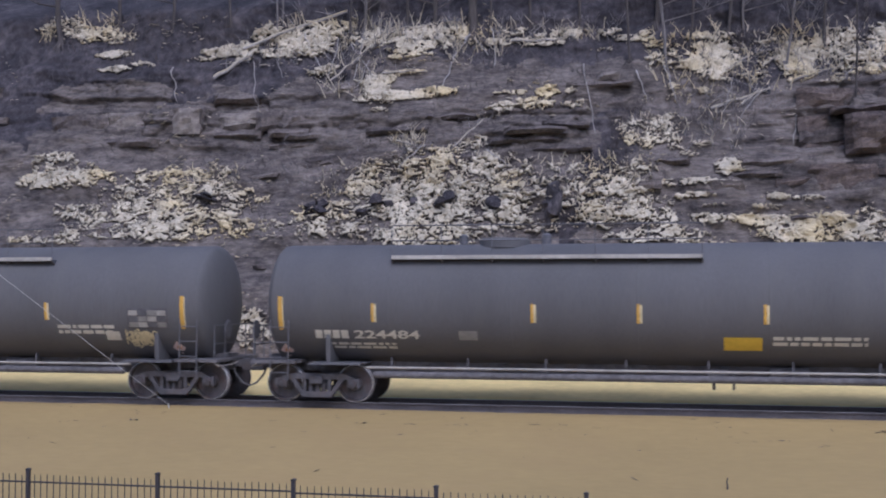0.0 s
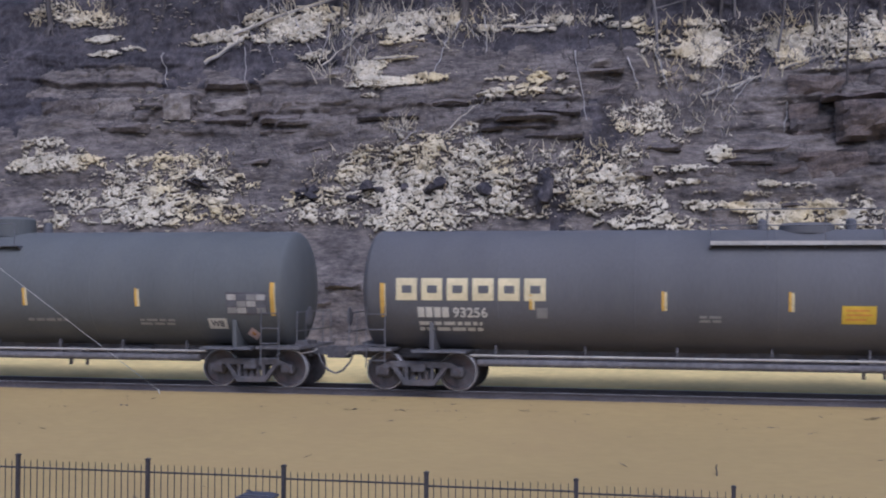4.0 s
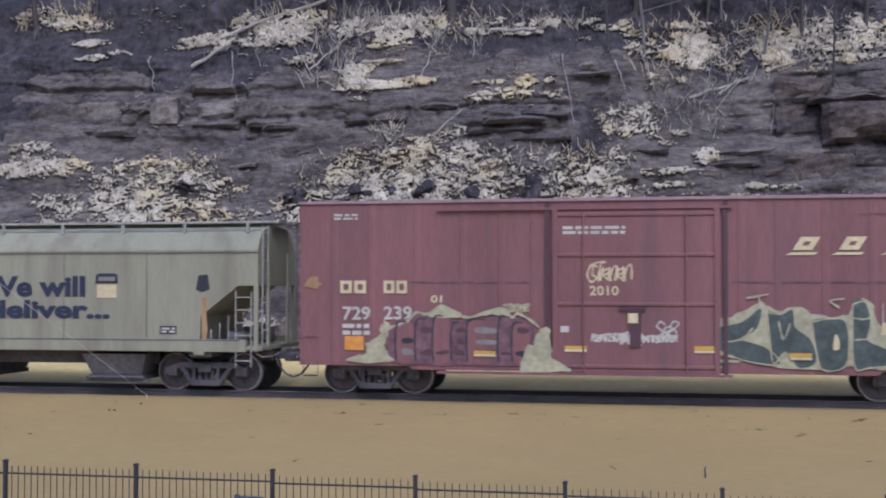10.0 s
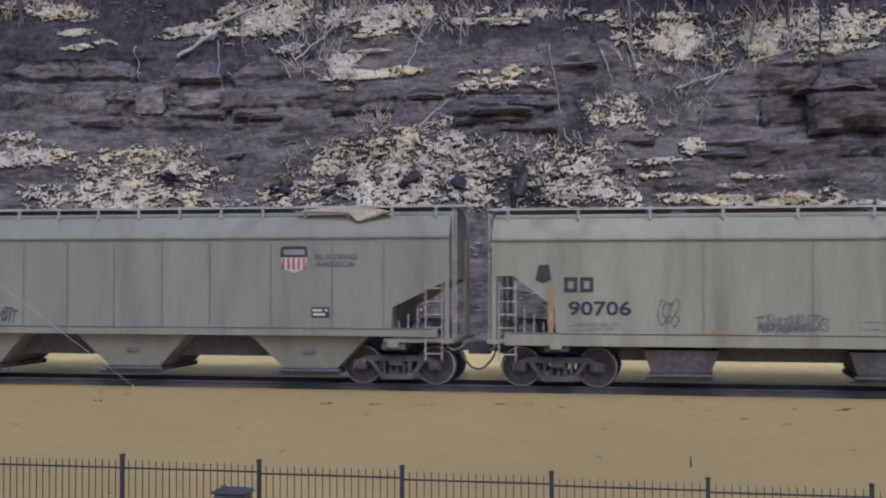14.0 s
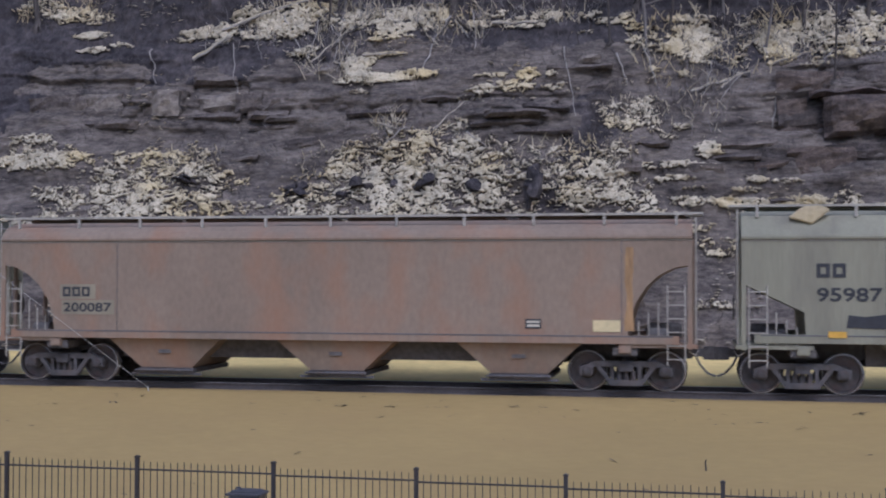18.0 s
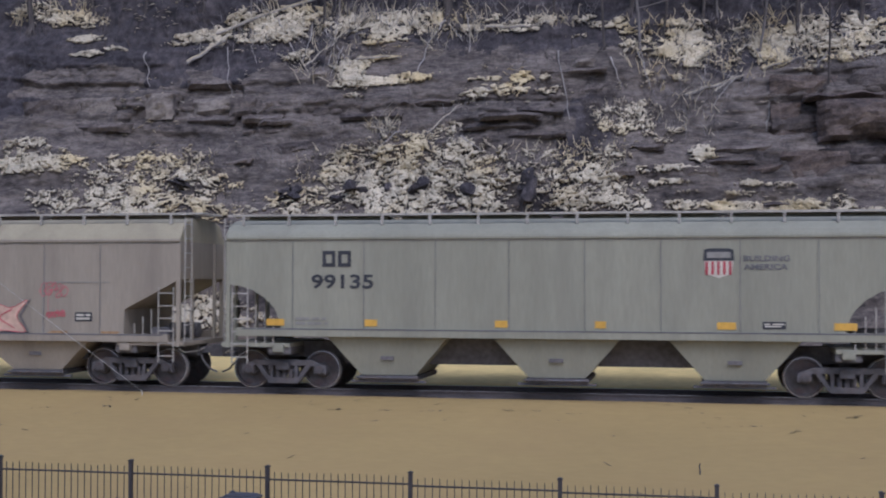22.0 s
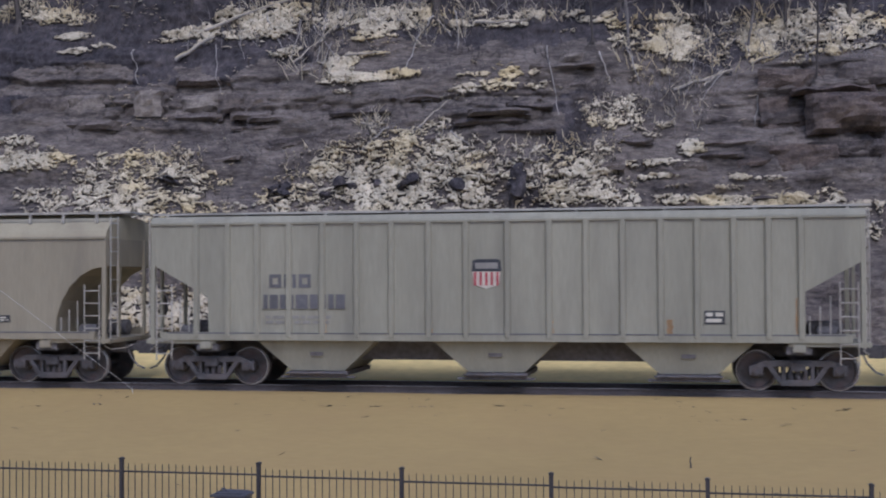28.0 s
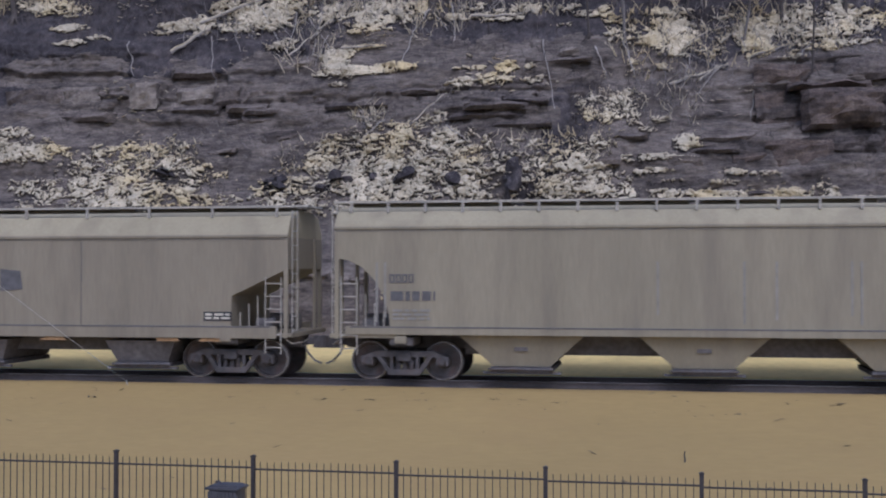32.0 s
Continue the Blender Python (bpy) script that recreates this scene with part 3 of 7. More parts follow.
def fallen_log(x0, z0, x1, z1, r=0.07, snowy=0):
    """A fallen bare trunk that lies against the cutting."""
    rnd = random.Random(int(abs(x0) * 100))
    a = Vector((x0, hill_surface(x0, z0) - r - 0.10, z0))
    b = Vector((x1, hill_surface(x1, z1) - r - 0.10, z1))
    pts = []
    for k in range(7):
        q = k / 6
        p = a.lerp(b, q)
        y = min(p.y, hill_surface(p.x, p.z) - r * 0.5)
        pts.append((p.x + rnd.uniform(-0.04, 0.04), y, p.z + rnd.uniform(-0.05, 0.05)))
    log = thing("fallen_log", "pale weathered fallen trunk on the rocky slope" if not snowy else "snow-dusted fallen trunk lying down the slope", "log", "fallen trunks")
    part("trunk", Build().path(pts, r, 7, 0.6), PALE_BARK if snowy else BARK, log, smooth=60)
    side = Build()
    for k in range(4):
        p = Vector(pts[2 + k])
        side.path([p, p + Vector((rnd.uniform(-0.5, 0.5), -0.1, rnd.uniform(-0.1, 0.5))), p + Vector((rnd.uniform(-0.9, 0.9), -0.1, rnd.uniform(0, 0.9)))], r * 0.3, 5, 0.4)
    part("branch", side, PALE_BARK if snowy else BARK, log)
    if snowy:
        top = Build()
        top.path([(p[0], p[1] - r * 0.2, p[2] + r * 0.75) for p in pts], r * 0.7, 7, 0.7)
        part("snow_cap", top, SNOW, log, "line of snow along the trunk", smooth=60)
    return log


def hanging_root(x0, z0, x1, z1, r=0.02, pale=0):
    """A root or vine that hangs over the rock."""
    rnd = random.Random(int(abs(x0) * 50))
    pts = []
    for k in range(8):
        q = k / 7
        x, z = x0 + (x1 - x0) * q + rnd.uniform(-0.05, 0.05), z0 + (z1 - z0) * q
        pts.append((x, hill_surface(x, z) - 0.14, z))
    ob = new("hanging_root", Build().path(pts, r, 5, 0.5).mesh("hanging_root", PALE_BARK, 60))
    return tagged(ob, "pale root hanging down the rock face", "root", "hanging roots")


def bare_tree(x, z, r=0.16, lean=0.0, pale=0):
    """A leafless tree: tapered trunk, limbs and a crown of fine twigs."""
    rnd = random.Random(int(abs(x) * 83))
    base = Vector((x, hill_surface(x, z) + 0.05, z - 0.25))
    tree = thing("bare_tree", "leafless grey-barked sapling at the top of the cutting" if pale else "leafless dark-barked tree at the top of the cutting", "tree", "trees above the cutting", base)
    H = rnd.uniform(8, 12)
    spine = []
    for k in range(9):
        q = k / 8
        spine.append(Vector((lean * H * q + 0.25 * noise.noise(Vector((x, q * 3, 0))), -0.06 * H * q * (1 - q), H * q)))
    trunk = Build().path(spine, r, 9, 0.2)
    for k in range(5):
        c = rnd.uniform(0, 6.28)
        trunk.path([(0, 0, 0.5), (0.3 * math.cos(c), 0.25 * math.sin(c), 0.12), (0.75 * math.cos(c), 0.4 * math.sin(c) , -0.25)], r * 0.5, 6, 0.3)
    part("trunk", trunk, GREY_BARK if pale else BARK, tree, smooth=60)
    tips = []
    for k in range(16):
        q = rnd.uniform(0.12, 0.97)
        s = spine[0].lerp(spine[8], q)
        i = min(7, int(q * 8))
        s = spine[i].lerp(spine[i + 1], q * 8 - i)
        c = rnd.uniform(0, 6.28)
        L = rnd.uniform(1.0, 2.8) * (1.15 - q * 0.6)
        d = Vector((math.cos(c), math.sin(c) * 0.8, rnd.uniform(0.15, 0.9)))
        m1 = s + d * L * 0.5 + Vector((0, 0, -0.08))
        e = s + d * L + Vector((rnd.uniform(-0.3, 0.3), 0, rnd.uniform(0.0, 0.5)))
        part("limb", Build().path([s, m1, e], r * 0.38 * (1.2 - q), 6, 0.3), GREY_BARK if pale else BARK, tree, smooth=60)
        tips += [m1, m1.lerp(e, 0.5), e]
    rng = np.random.default_rng(int(abs(x) * 29))
    roots = [tuple(t + Vector((rnd.uniform(-0.1, 0.1), 0, 0))) for t in tips for _ in range(5)]
    part("crown", strands("crown", roots, rng.uniform(0.4, 1.3, len(roots)), 0.9, 0.010, TWIG_PALE if pale else TWIG, int(abs(x) * 3)), None, tree)
    return tree


# ---- track ----
track = thing("railway_track", "single dark railway track on low ballast", "track", kind="structure")
bx = [-260, -120] + [-70 + 0.35 * i for i in range(286)] + [60, 130]


def ballast_point(x, y):
    z = {-1.3: -0.34, -1.12: -0.24, -0.9: -0.15, 0.9: -0.15, 1.12: -0.24, 1.3: -0.34}.get(y, -0.145)
    return (x, y + 0.05 * noise.noise(Vector((x * 2.3, y * 3, 0))), z + 0.02 * noise.noise(Vector((x * 4.1, y * 5, 1))))


part("ballast", grid(bx, [-1.3, -1.12, -0.9, -0.6, -0.2, 0.2, 0.6, 0.9, 1.12, 1.3], ballast_point, "ballast", BALLAST), None, track, "dark dirty crushed stone")
for side in (-1, 1):
    y = 0.75 * side
    rail = part("rail", Build().prism([(y - 0.07, -0.172), (y + 0.07, -0.172), (y + 0.06, -0.155), (y + 0.012, -0.135), (y + 0.012, -0.045), (y + 0.036, -0.035), (y + 0.036, -0.006), (y - 0.036, -0.006), (y - 0.036, -0.035), (y - 0.012, -0.045), (y - 0.012, -0.135), (y - 0.06, -0.155)], -260, 130, "x"), RAIL, track)
    part("rail_head", Build().prism([(y - 0.034, -0.004), (y + 0.034, -0.004), (y + 0.026, 0.0), (y - 0.026, 0.0)], -260, 130, "x"), RAILHEAD, rail, "worn shiny running surface")
tie_mesh = Build().box(-0.11, 0.11, -1.0, 1.0, -0.34, -0.165).mesh("tie", TIE, 0, 0.012)
for i in range(200):
    part("tie", tie_mesh, None, track, at=(-70 + 0.5 * i, random.uniform(-0.03, 0.03), random.uniform(-0.008, 0.008)))

# ---- rock, snow, brush and trees on the cutting ----
snow_bank(-24.54, 13.08, 3.31, 0.72, 0.95, 1, -5)
snow_bank(-25.89, 13.45, 1.96, 0.91, 0.8, 1, 0)
snow_bank(-23.54, 12.73, 0.98, 0.36, 0.8, 1, 0)
snow_bank(-23.27, 12.09, 1.40, 0.35, 1.15, 1, 0)
snow_bank(-22.98, 11.41, 1.17, 0.29, 1.1, 1, 0)
snow_bank(-21.69, 11.53, 1.21, 0.28, 0.95, 1, -8)
snow_bank(-18.71, 12.07, 1.56, 0.51, 1.15, 1, 3)
snow_bank(-19.44, 11.76, 1.14, 0.23, 0.8, 1, 0)
snow_bank(-17.57, 12.27, 1.34, 1.32, 0.8, 1, 40)
snow_bank(-16.51, 11.88, 1.37, 0.51, 1.05, 1, -8)
snow_bank(-15.55, 12.42, 3.7, 1.25, 1.1, 1, -6)
snow_bank(-14.11, 11.00, 1.38, 0.65, 0.7, 1, 0)
snow_bank(-14.67, 12.73, 3.29, 0.86, 0.85, 1, 0)
snow_bank(-12.04, 12.27, 2.95, 0.90, 1.05, 1, 0)
snow_bank(-10.71, 12.07, 2.33, 1.27, 1.2, 1, 0)
snow_bank(-9.41, 12.30, 2.07, 0.89, 1.05, 1, 0)
snow_bank(-10.44, 11.63, 0.58, 0.98, 0.9, 1, 0)
snow_bank(-11.47, 11.37, 1.07, 0.19, 0.95, 1, 0)
snow_bank(-12.13, 10.16, 1.39, 0.95, 1.05, 1, -25)
snow_bank(-11.88, 10.57, 1.11, 0.53, 1.05, 1, 0)
snow_bank(-11.06, 10.77, 1.82, 0.19, 1, 1, 3)
snow_bank(-10.71, 9.84, 3.54, 0.34, 1.2, 1, 3)
snow_bank(-11.97, 9.84, 1.10, 0.37, 1.1, 1, 0)
snow_bank(-11.88, 9.27, 0.71, 0.23, 1, 1, 0)
snow_bank(-6.72, 9.75, 1.73, 0.23, 1, 1, 0)
snow_bank(-5.78, 9.74, 0.99, 0.38, 1.25, 1, 0)
snow_bank(-7.14, 9.28, 2.27, 0.46, 1.05, 1, 12)
snow_bank(-6.20, 9.25, 1.48, 0.45, 0.9, 1, 0)
snow_bank(-7.98, 8.98, 0.77, 0.45, 0.8, 1, 20)
snow_bank(-7.36, 8.85, 0.77, 0.30, 0.65, 1, 0)
snow_bank(-4.64, 9.20, 1.46, 0.42, 0.8, 1, -5)
snow_bank(-4.97, 9.72, 0.45, 0.23, 0.9, 1, 0)
snow_bank(-9.67, 7.58, 1.50, 0.39, 0.8, 1, 0)
snow_bank(-10.26, 7.75, 1.05, 0.59, 0.65, 1, -20)
snow_bank(-8.26, 7.85, 1.21, 0.54, 0.75, 1, 15)
snow_bank(-7.09, 11.89, 3.29, 0.35, 1, 1, -2)
snow_bank(-7.55, 12.31, 1.56, 0.39, 0.85, 1, 0)
snow_bank(-5.65, 12.13, 2.09, 0.54, 0.9, 1, 8)
snow_bank(-3.97, 11.46, 1.00, 0.19, 0.9, 1, 0)
snow_bank(-3.08, 11.83, 1.04, 0.35, 1, 1, 0)
snow_bank(-3.76, 12.19, 0.82, 0.32, 0.9, 1, 0)
snow_bank(-2.47, 11.85, 0.54, 0.75, 0.9, 1, 0)
snow_bank(-2.24, 11.22, 0.54, 0.94, 0.8, 1, 0)
snow_bank(-1.56, 10.97, 1.24, 1.19, 0.8, 1, -20)
snow_bank(-0.09, 10.85, 1.70, 1.13, 1.35, 1, 0)
snow_bank(-0.18, 11.82, 2.12, 0.26, 1.1, 1, 0)
snow_bank(-1.23, 10.29, 0.61, 0.43, 0.7, 1, 0)
snow_bank(-1.38, 9.86, 0.52, 0.40, 0.7, 1, 0)
snow_bank(-1.34, 9.40, 0.73, 0.40, 0.7, 1, 0)
snow_bank(-2.30, 9.35, 0.52, 0.30, 0.7, 1, 0)
snow_bank(0.98, 10.76, 2.07, 1.68, 0.5, 1, 0)
snow_bank(1.95, 11.39, 1.42, 1.19, 0.62, 1, 0)
snow_bank(2.79, 10.80, 1.40, 1.42, 1.2, 1, -20)
snow_bank(2.86, 10.12, 1.38, 0.60, 0.75, 1, 0)
snow_bank(3.56, 11.10, 0.97, 1.42, 1, 1, 0)
snow_bank(4.42, 11.28, 1.18, 1.43, 1, 1, 0)
snow_bank(4.17, 10.29, 0.96, 0.84, 0.65, 1, 0)
snow_bank(3.78, 9.85, 0.91, 0.22, 0.95, 1, 0)
snow_bank(5.12, 10.60, 0.95, 1.15, 1.05, 1, -30)
snow_bank(5.65, 10.32, 2.22, 0.37, 1, 1, 3)
snow_bank(5.55, 11.28, 1.37, 1.42, 1.05, 1, 0)
snow_bank(6.46, 11.11, 1.36, 1.16, 1, 1, 0)
snow_bank(-0.42, 9.59, 0.77, 0.35, 0.7, 1, 0)
snow_bank(-2.17, 8.17, 2.14, 1.44, 0.82, 1, 0)
snow_bank(-2.44, 7.75, 1.41, 0.48, 0.95, 1, 0)
snow_bank(-0.45, 7.72, 0.71, 0.40, 0.8, 1, 0)
snow_bank(-0.84, 7.32, 0.71, 0.19, 0.8, 1, 0)
snow_bank(0.36, 6.89, 0.94, 0.60, 0.95, 1, 0)
snow_bank(0.18, 6.30, 1.34, 0.18, 0.8, 1, 0)
snow_bank(0.72, 6.14, 0.69, 0.16, 0.8, 1, 0)
snow_bank(-1.29, 6.33, 1.57, 0.29, 0.8, 1, 0)
snow_bank(-0.52, 6.37, 1.35, 0.18, 0.95, 1, 0)
snow_bank(-0.73, 5.87, 1.35, 0.18, 0.95, 1, 0)
snow_bank(1.88, 5.79, 0.91, 0.22, 0.95, 1, -3)
snow_bank(2.76, 5.72, 0.91, 0.24, 0.85, 1, 5)
snow_bank(1.60, 5.45, 1.11, 0.20, 0.85, 1, 0)
snow_bank(-0.10, 5.53, 0.93, 0.15, 0.85, 1, 0)
snow_bank(1.59, 5.02, 3.35, 0.37, 1.15, 1, -2)
snow_bank(2.99, 5.00, 2.72, 0.43, 1.05, 1, 0)
snow_bank(4.59, 5.19, 0.88, 0.60, 0.75, 1, 0)
snow_bank(-0.37, 5.10, 1.13, 0.44, 1.05, 1, 0)
snow_bank(-1.99, 5.16, 1.84, 0.75, 0.9, 1, 0)
snow_bank(5.21, 4.88, 2.66, 0.21, 0.9, 1, 0)
snow_bank(-24.01, 7.62, 1.79, 0.57, 0.85, 1, 0)
snow_bank(-23.51, 6.95, 2.78, 0.86, 1.0, 1, 5)
snow_bank(-22.55, 7.15, 1.16, 0.86, 0.6, 1, 0)
snow_bank(-22.79, 6.67, 1.75, 0.40, 1.05, 1, 0)
snow_bank(-21.54, 6.91, 1.14, 0.40, 0.55, 1, 0)
snow_bank(-17.73, 6.48, 2.30, 1.61, 0.72, 1, 0)
snow_bank(-19.12, 5.70, 3.35, 0.77, 0.9, 1, 0)
snow_bank(-16.73, 5.83, 2.26, 1.34, 0.62, 1, 0)
snow_bank(-19.56, 5.37, 3.59, 0.31, 0.85, 1, 0)
snow_bank(-21.32, 5.52, 2.43, 0.97, 0.58, 1, 0)
snow_bank(-22.44, 5.62, 2.21, 0.63, 0.52, 1, 0)
snow_bank(-17.60, 5.15, 5.63, 0.47, 0.7, 1, 0)
snow_bank(-15.73, 5.12, 2.31, 0.37, 0.7, 1, 0)
snow_bank(-19.54, 7.20, 0.98, 0.20, 0.6, 1, 0)
snow_bank(-7.49, 5.94, 4.12, 2.21, 0.8, 1, 0)
snow_bank(-12.77, 5.57, 2.04, 0.93, 0.75, 1, 0)
snow_bank(-11.53, 6.51, 2.50, 1.43, 0.9, 1, 0)
snow_bank(-8.42, 7.18, 2.45, 1.20, 0.85, 1, 0)
snow_bank(-9.65, 5.97, 1.99, 1.40, 0.9, 1, 0)
snow_bank(-6.28, 5.33, 2.34, 0.90, 0.85, 1, 0)
snow_bank(-13.69, 5.12, 2.72, 0.37, 0.7, 1, 0)
snow_bank(-3.69, 6.04, 3.78, 2.36, 0.7, 1, 0)
snow_bank(-2.74, 5.63, 2.69, 1.43, 0.88, 1, 0)
snow_bank(-3.28, 5.25, 3.52, 0.75, 0.9, 1, 0)
snow_bank(-4.49, 6.79, 2.35, 0.70, 0.6, 1, 0)
snow_bank(-19.39, 4.80, 7.11, 0.75, 0.75, 1, 0)
snow_bank(-16.32, 5.01, 3.94, 0.61, 0.65, 1, 0)
snow_bank(-1.62, 4.55, 3.63, 0.60, 0.8, 1, 0)
snow_bank(3.49, 4.64, 4.04, 0.93, 1, 1, 0)
snow_bank(-23.17, 4.55, 2.93, 0.38, 0.9, 1, 0)
snow_bank(-2.59, 6.65, 1.47, 1.38, 0.6, 1, 0)
snow_bank(-19.36, 6.17, 4.96, 2.12, 0.9, 1.1, 0, 0.5, 0.1)
snow_bank(-9.67, 6.13, 9.51, 2.77, 0.88, 1.1, 0, 0.55, 0.15)
boulder(-11.31, 5.83, 0.96, 0.53)
boulder(-9.03, 5.76, 0.78, 0.56)
boulder(-10.30, 5.72, 0.55, 0.40)
boulder(-7.22, 5.58, 0.65, 0.44)
boulder(-13.55, 5.62, 0.90, 0.61)
boulder(-11.84, 5.40, 0.60, 0.32)
boulder(-17.63, 6.05, 0.85, 0.29)
boulder(-5.26, 5.55, 0.64, 1.29)
bare_tree(-8.81, 12.23, 0.19, 0.02, 0)
bare_tree(-10.24, 12.58, 0.09, -0.03, 0)
bare_tree(-13.57, 11.95, 0.05, 0.06, 0)
bare_tree(-12.74, 12.50, 0.06, -0.02, 0)
bare_tree(-12.99, 12.41, 0.07, 0.03, 1)
bare_tree(-16.44, 12.17, 0.045, 0, 1)
bare_tree(-16.30, 12.36, 0.035, 0.02, 1)
bare_tree(-8.28, 12.25, 0.05, 0.05, 0)
bare_tree(0.95, 11.52, 0.05, 0.03, 1)
bare_tree(3.59, 10.83, 0.07, 0.06, 0)
bare_tree(4.58, 9.17, 0.035, 0, 0)
bare_tree(-2.94, 10.78, 0.05, -0.05, 0)
bare_tree(-1.75, 10.64, 0.06, -0.06, 1)
bare_tree(-25.81, 12.72, 0.12, -0.01, 0)
bare_tree(-21.09, 13.13, 0.07, 0.03, 0)
bare_tree(-18.65, 12.91, 0.06, -0.02, 0)
bare_tree(-4.85, 12.48, 0.06, 0, 0)
bare_tree(-0.97, 11.29, 0.05, 0.08, 0)
bare_tree(2.30, 10.49, 0.05, 0.12, 1)
bare_tree(5.75, 11.45, 0.09, -0.02, 0)
bare_tree(-6.73, 12.56, 0.07, 0, 0)
bare_tree(-11.48, 12.83, 0.06, 0, 0)
bare_tree(0.31, 11.82, 0.06, 0.1, 0)
bare_tree(-23.55, 13.39, 0.08, 0, 0)
bare_tree(-2.09, 12.35, 0.1, 0, 0)
brush(-9.65, 5.97, 8.30, 1.82, 420, 0.42, 0)
brush(-9.70, 6.38, 7.96, 1.64, 150, 0.45, 2)
brush(-17.72, 6.41, 2.35, 1.27, 120, 0.4, 0)
brush(-17.74, 6.52, 2.14, 1.28, 50, 0.4, 2)
brush(-3.69, 6.07, 3.38, 1.98, 240, 0.42, 0)
brush(-3.70, 6.17, 3.38, 1.98, 120, 0.42, 2)
brush(-16.53, 5.87, 2.52, 1.25, 160, 0.4, 0)
brush(-21.36, 5.63, 2.61, 1.05, 140, 0.4, 0)
brush(-2.17, 8.17, 2.10, 1.25, 160, 0.4, 0)
brush(-2.17, 8.28, 2.10, 1.26, 50, 0.45, 2)
brush(-0.19, 9.71, 2.87, 3.89, 260, 0.6, 0)
brush(0.97, 10.32, 2.87, 3.28, 150, 0.75, 1)
brush(1.36, 10.74, 3.26, 2.43, 70, 0.8, 2)
brush(0.00, 8.43, 2.25, 2.29, 120, 0.6, 1)
brush(-0.97, 10.84, 2.35, 2.46, 60, 0.7, 2)
brush(0.00, 8.43, 2.07, 2.08, 40, 0.6, 2)
brush(3.45, 10.66, 2.44, 1.97, 120, 0.7, 1)
brush(3.84, 11.09, 2.64, 1.77, 50, 0.8, 2)
brush(5.69, 10.79, 2.40, 1.96, 90, 0.7, 1)
brush(-3.04, 8.30, 1.16, 2.31, 160, 0.6, 0)
brush(-3.20, 7.68, 0.96, 1.86, 120, 0.5, 0)
brush(-13.01, 11.55, 2.41, 3.12, 120, 0.8, 1)
brush(-13.19, 11.32, 2.41, 3.10, 50, 0.8, 2)
brush(-13.72, 10.63, 1.75, 2.11, 90, 0.5, 0)
brush(-8.55, 11.84, 2.33, 1.90, 110, 0.8, 1)
brush(-8.55, 11.84, 2.12, 1.66, 40, 0.8, 2)
brush(-16.18, 11.92, 3.85, 1.47, 90, 0.7, 1)
brush(-15.15, 12.36, 3.61, 1.48, 60, 0.7, 2)
brush(-11.38, 12.20, 4.37, 0.97, 120, 0.7, 1)
brush(-11.20, 12.43, 4.37, 0.97, 50, 0.8, 2)
brush(-5.65, 12.18, 4.57, 0.95, 120, 0.7, 1)
brush(-6.06, 12.08, 4.58, 0.95, 40, 0.7, 2)
brush(-24.40, 13.02, 4.91, 1.56, 160, 0.6, 0)
brush(-24.98, 13.30, 3.96, 1.05, 40, 0.8, 2)
brush(-20.71, 12.60, 4.74, 2.28, 220, 0.6, 0)
brush(-20.03, 10.15, 10.97, 3.09, 300, 0.4, 0)
brush(-14.55, 7.31, 5.05, 2.15, 260, 0.35, 0)
brush(-14.55, 7.31, 5.05, 1.93, 90, 0.35, 1)
brush(-19.18, 7.85, 6.61, 1.33, 180, 0.35, 0)
brush(-9.79, 8.49, 5.33, 1.96, 200, 0.4, 0)
brush(-6.52, 7.97, 5.14, 1.90, 200, 0.4, 0)
brush(-6.37, 10.82, 5.34, 2.06, 240, 0.5, 0)
brush(3.92, 6.14, 5.08, 1.72, 260, 0.35, 0)
brush(-9.26, 7.51, 3.22, 0.84, 60, 0.6, 1)
brush(-10.54, 7.97, 1.23, 0.43, 24, 0.7, 2)
rock_block(-17.34, 9.05, 1.45, 0.68, 0.34, 1)
rock_block(-16.08, 8.97, 0.96, 0.68, 0.22, 0)
rock_block(-15.00, 8.96, 1.08, 0.59, 0.2, 0)
rock_block(-21.75, 9.04, 1.51, 0.83, 0.22, 1)
rock_block(-22.67, 8.93, 1.15, 0.84, 0.18, 0)
rock_block(-19.16, 9.01, 1.03, 0.92, 0.2, 1)
rock_block(-20.01, 8.85, 1.12, 0.69, 0.15, 0)
rock_block(-17.48, 8.47, 2.41, 0.27, 0.3, 0)
rock_block(-15.22, 8.46, 1.50, 0.31, 0.2, 0)
rock_block(-17.63, 9.95, 1.79, 0.33, 0.35, 0)
rock_block(-14.34, 8.34, 1.92, 0.22, 0.2, 0)
rock_block(-21.28, 8.23, 2.48, 0.32, 0.25, 0)
rock_block(-23.74, 8.86, 1.62, 0.93, 0.15, 0)
rock_block(5.37, 7.87, 2.66, 1.32, 0.55, 2)
rock_block(7.20, 7.73, 1.39, 1.31, 0.5, 0)
rock_block(3.92, 7.61, 1.07, 0.80, 0.2, 2)
rock_block(4.98, 8.70, 2.70, 0.25, 0.45, 2)
rock_block(3.13, 7.93, 0.91, 1.22, 0.12, 2)
rock_block(5.36, 6.69, 2.61, 0.46, 0.12, 0)
rock_block(3.93, 6.33, 2.11, 0.96, 0.12, 2)
rock_block(6.29, 9.28, 2.15, 0.75, 0.3, 0)
rock_block(3.74, 9.19, 2.20, 0.63, 0.2, 2)
rock_block(1.64, 6.96, 1.99, 0.24, 0.2, 0)
rock_block(1.27, 6.54, 1.62, 0.20, 0.2, 0)
rock_block(2.34, 6.26, 1.07, 0.23, 0.15, 2)
rock_block(-5.95, 8.17, 2.17, 0.21, 0.28, 0)
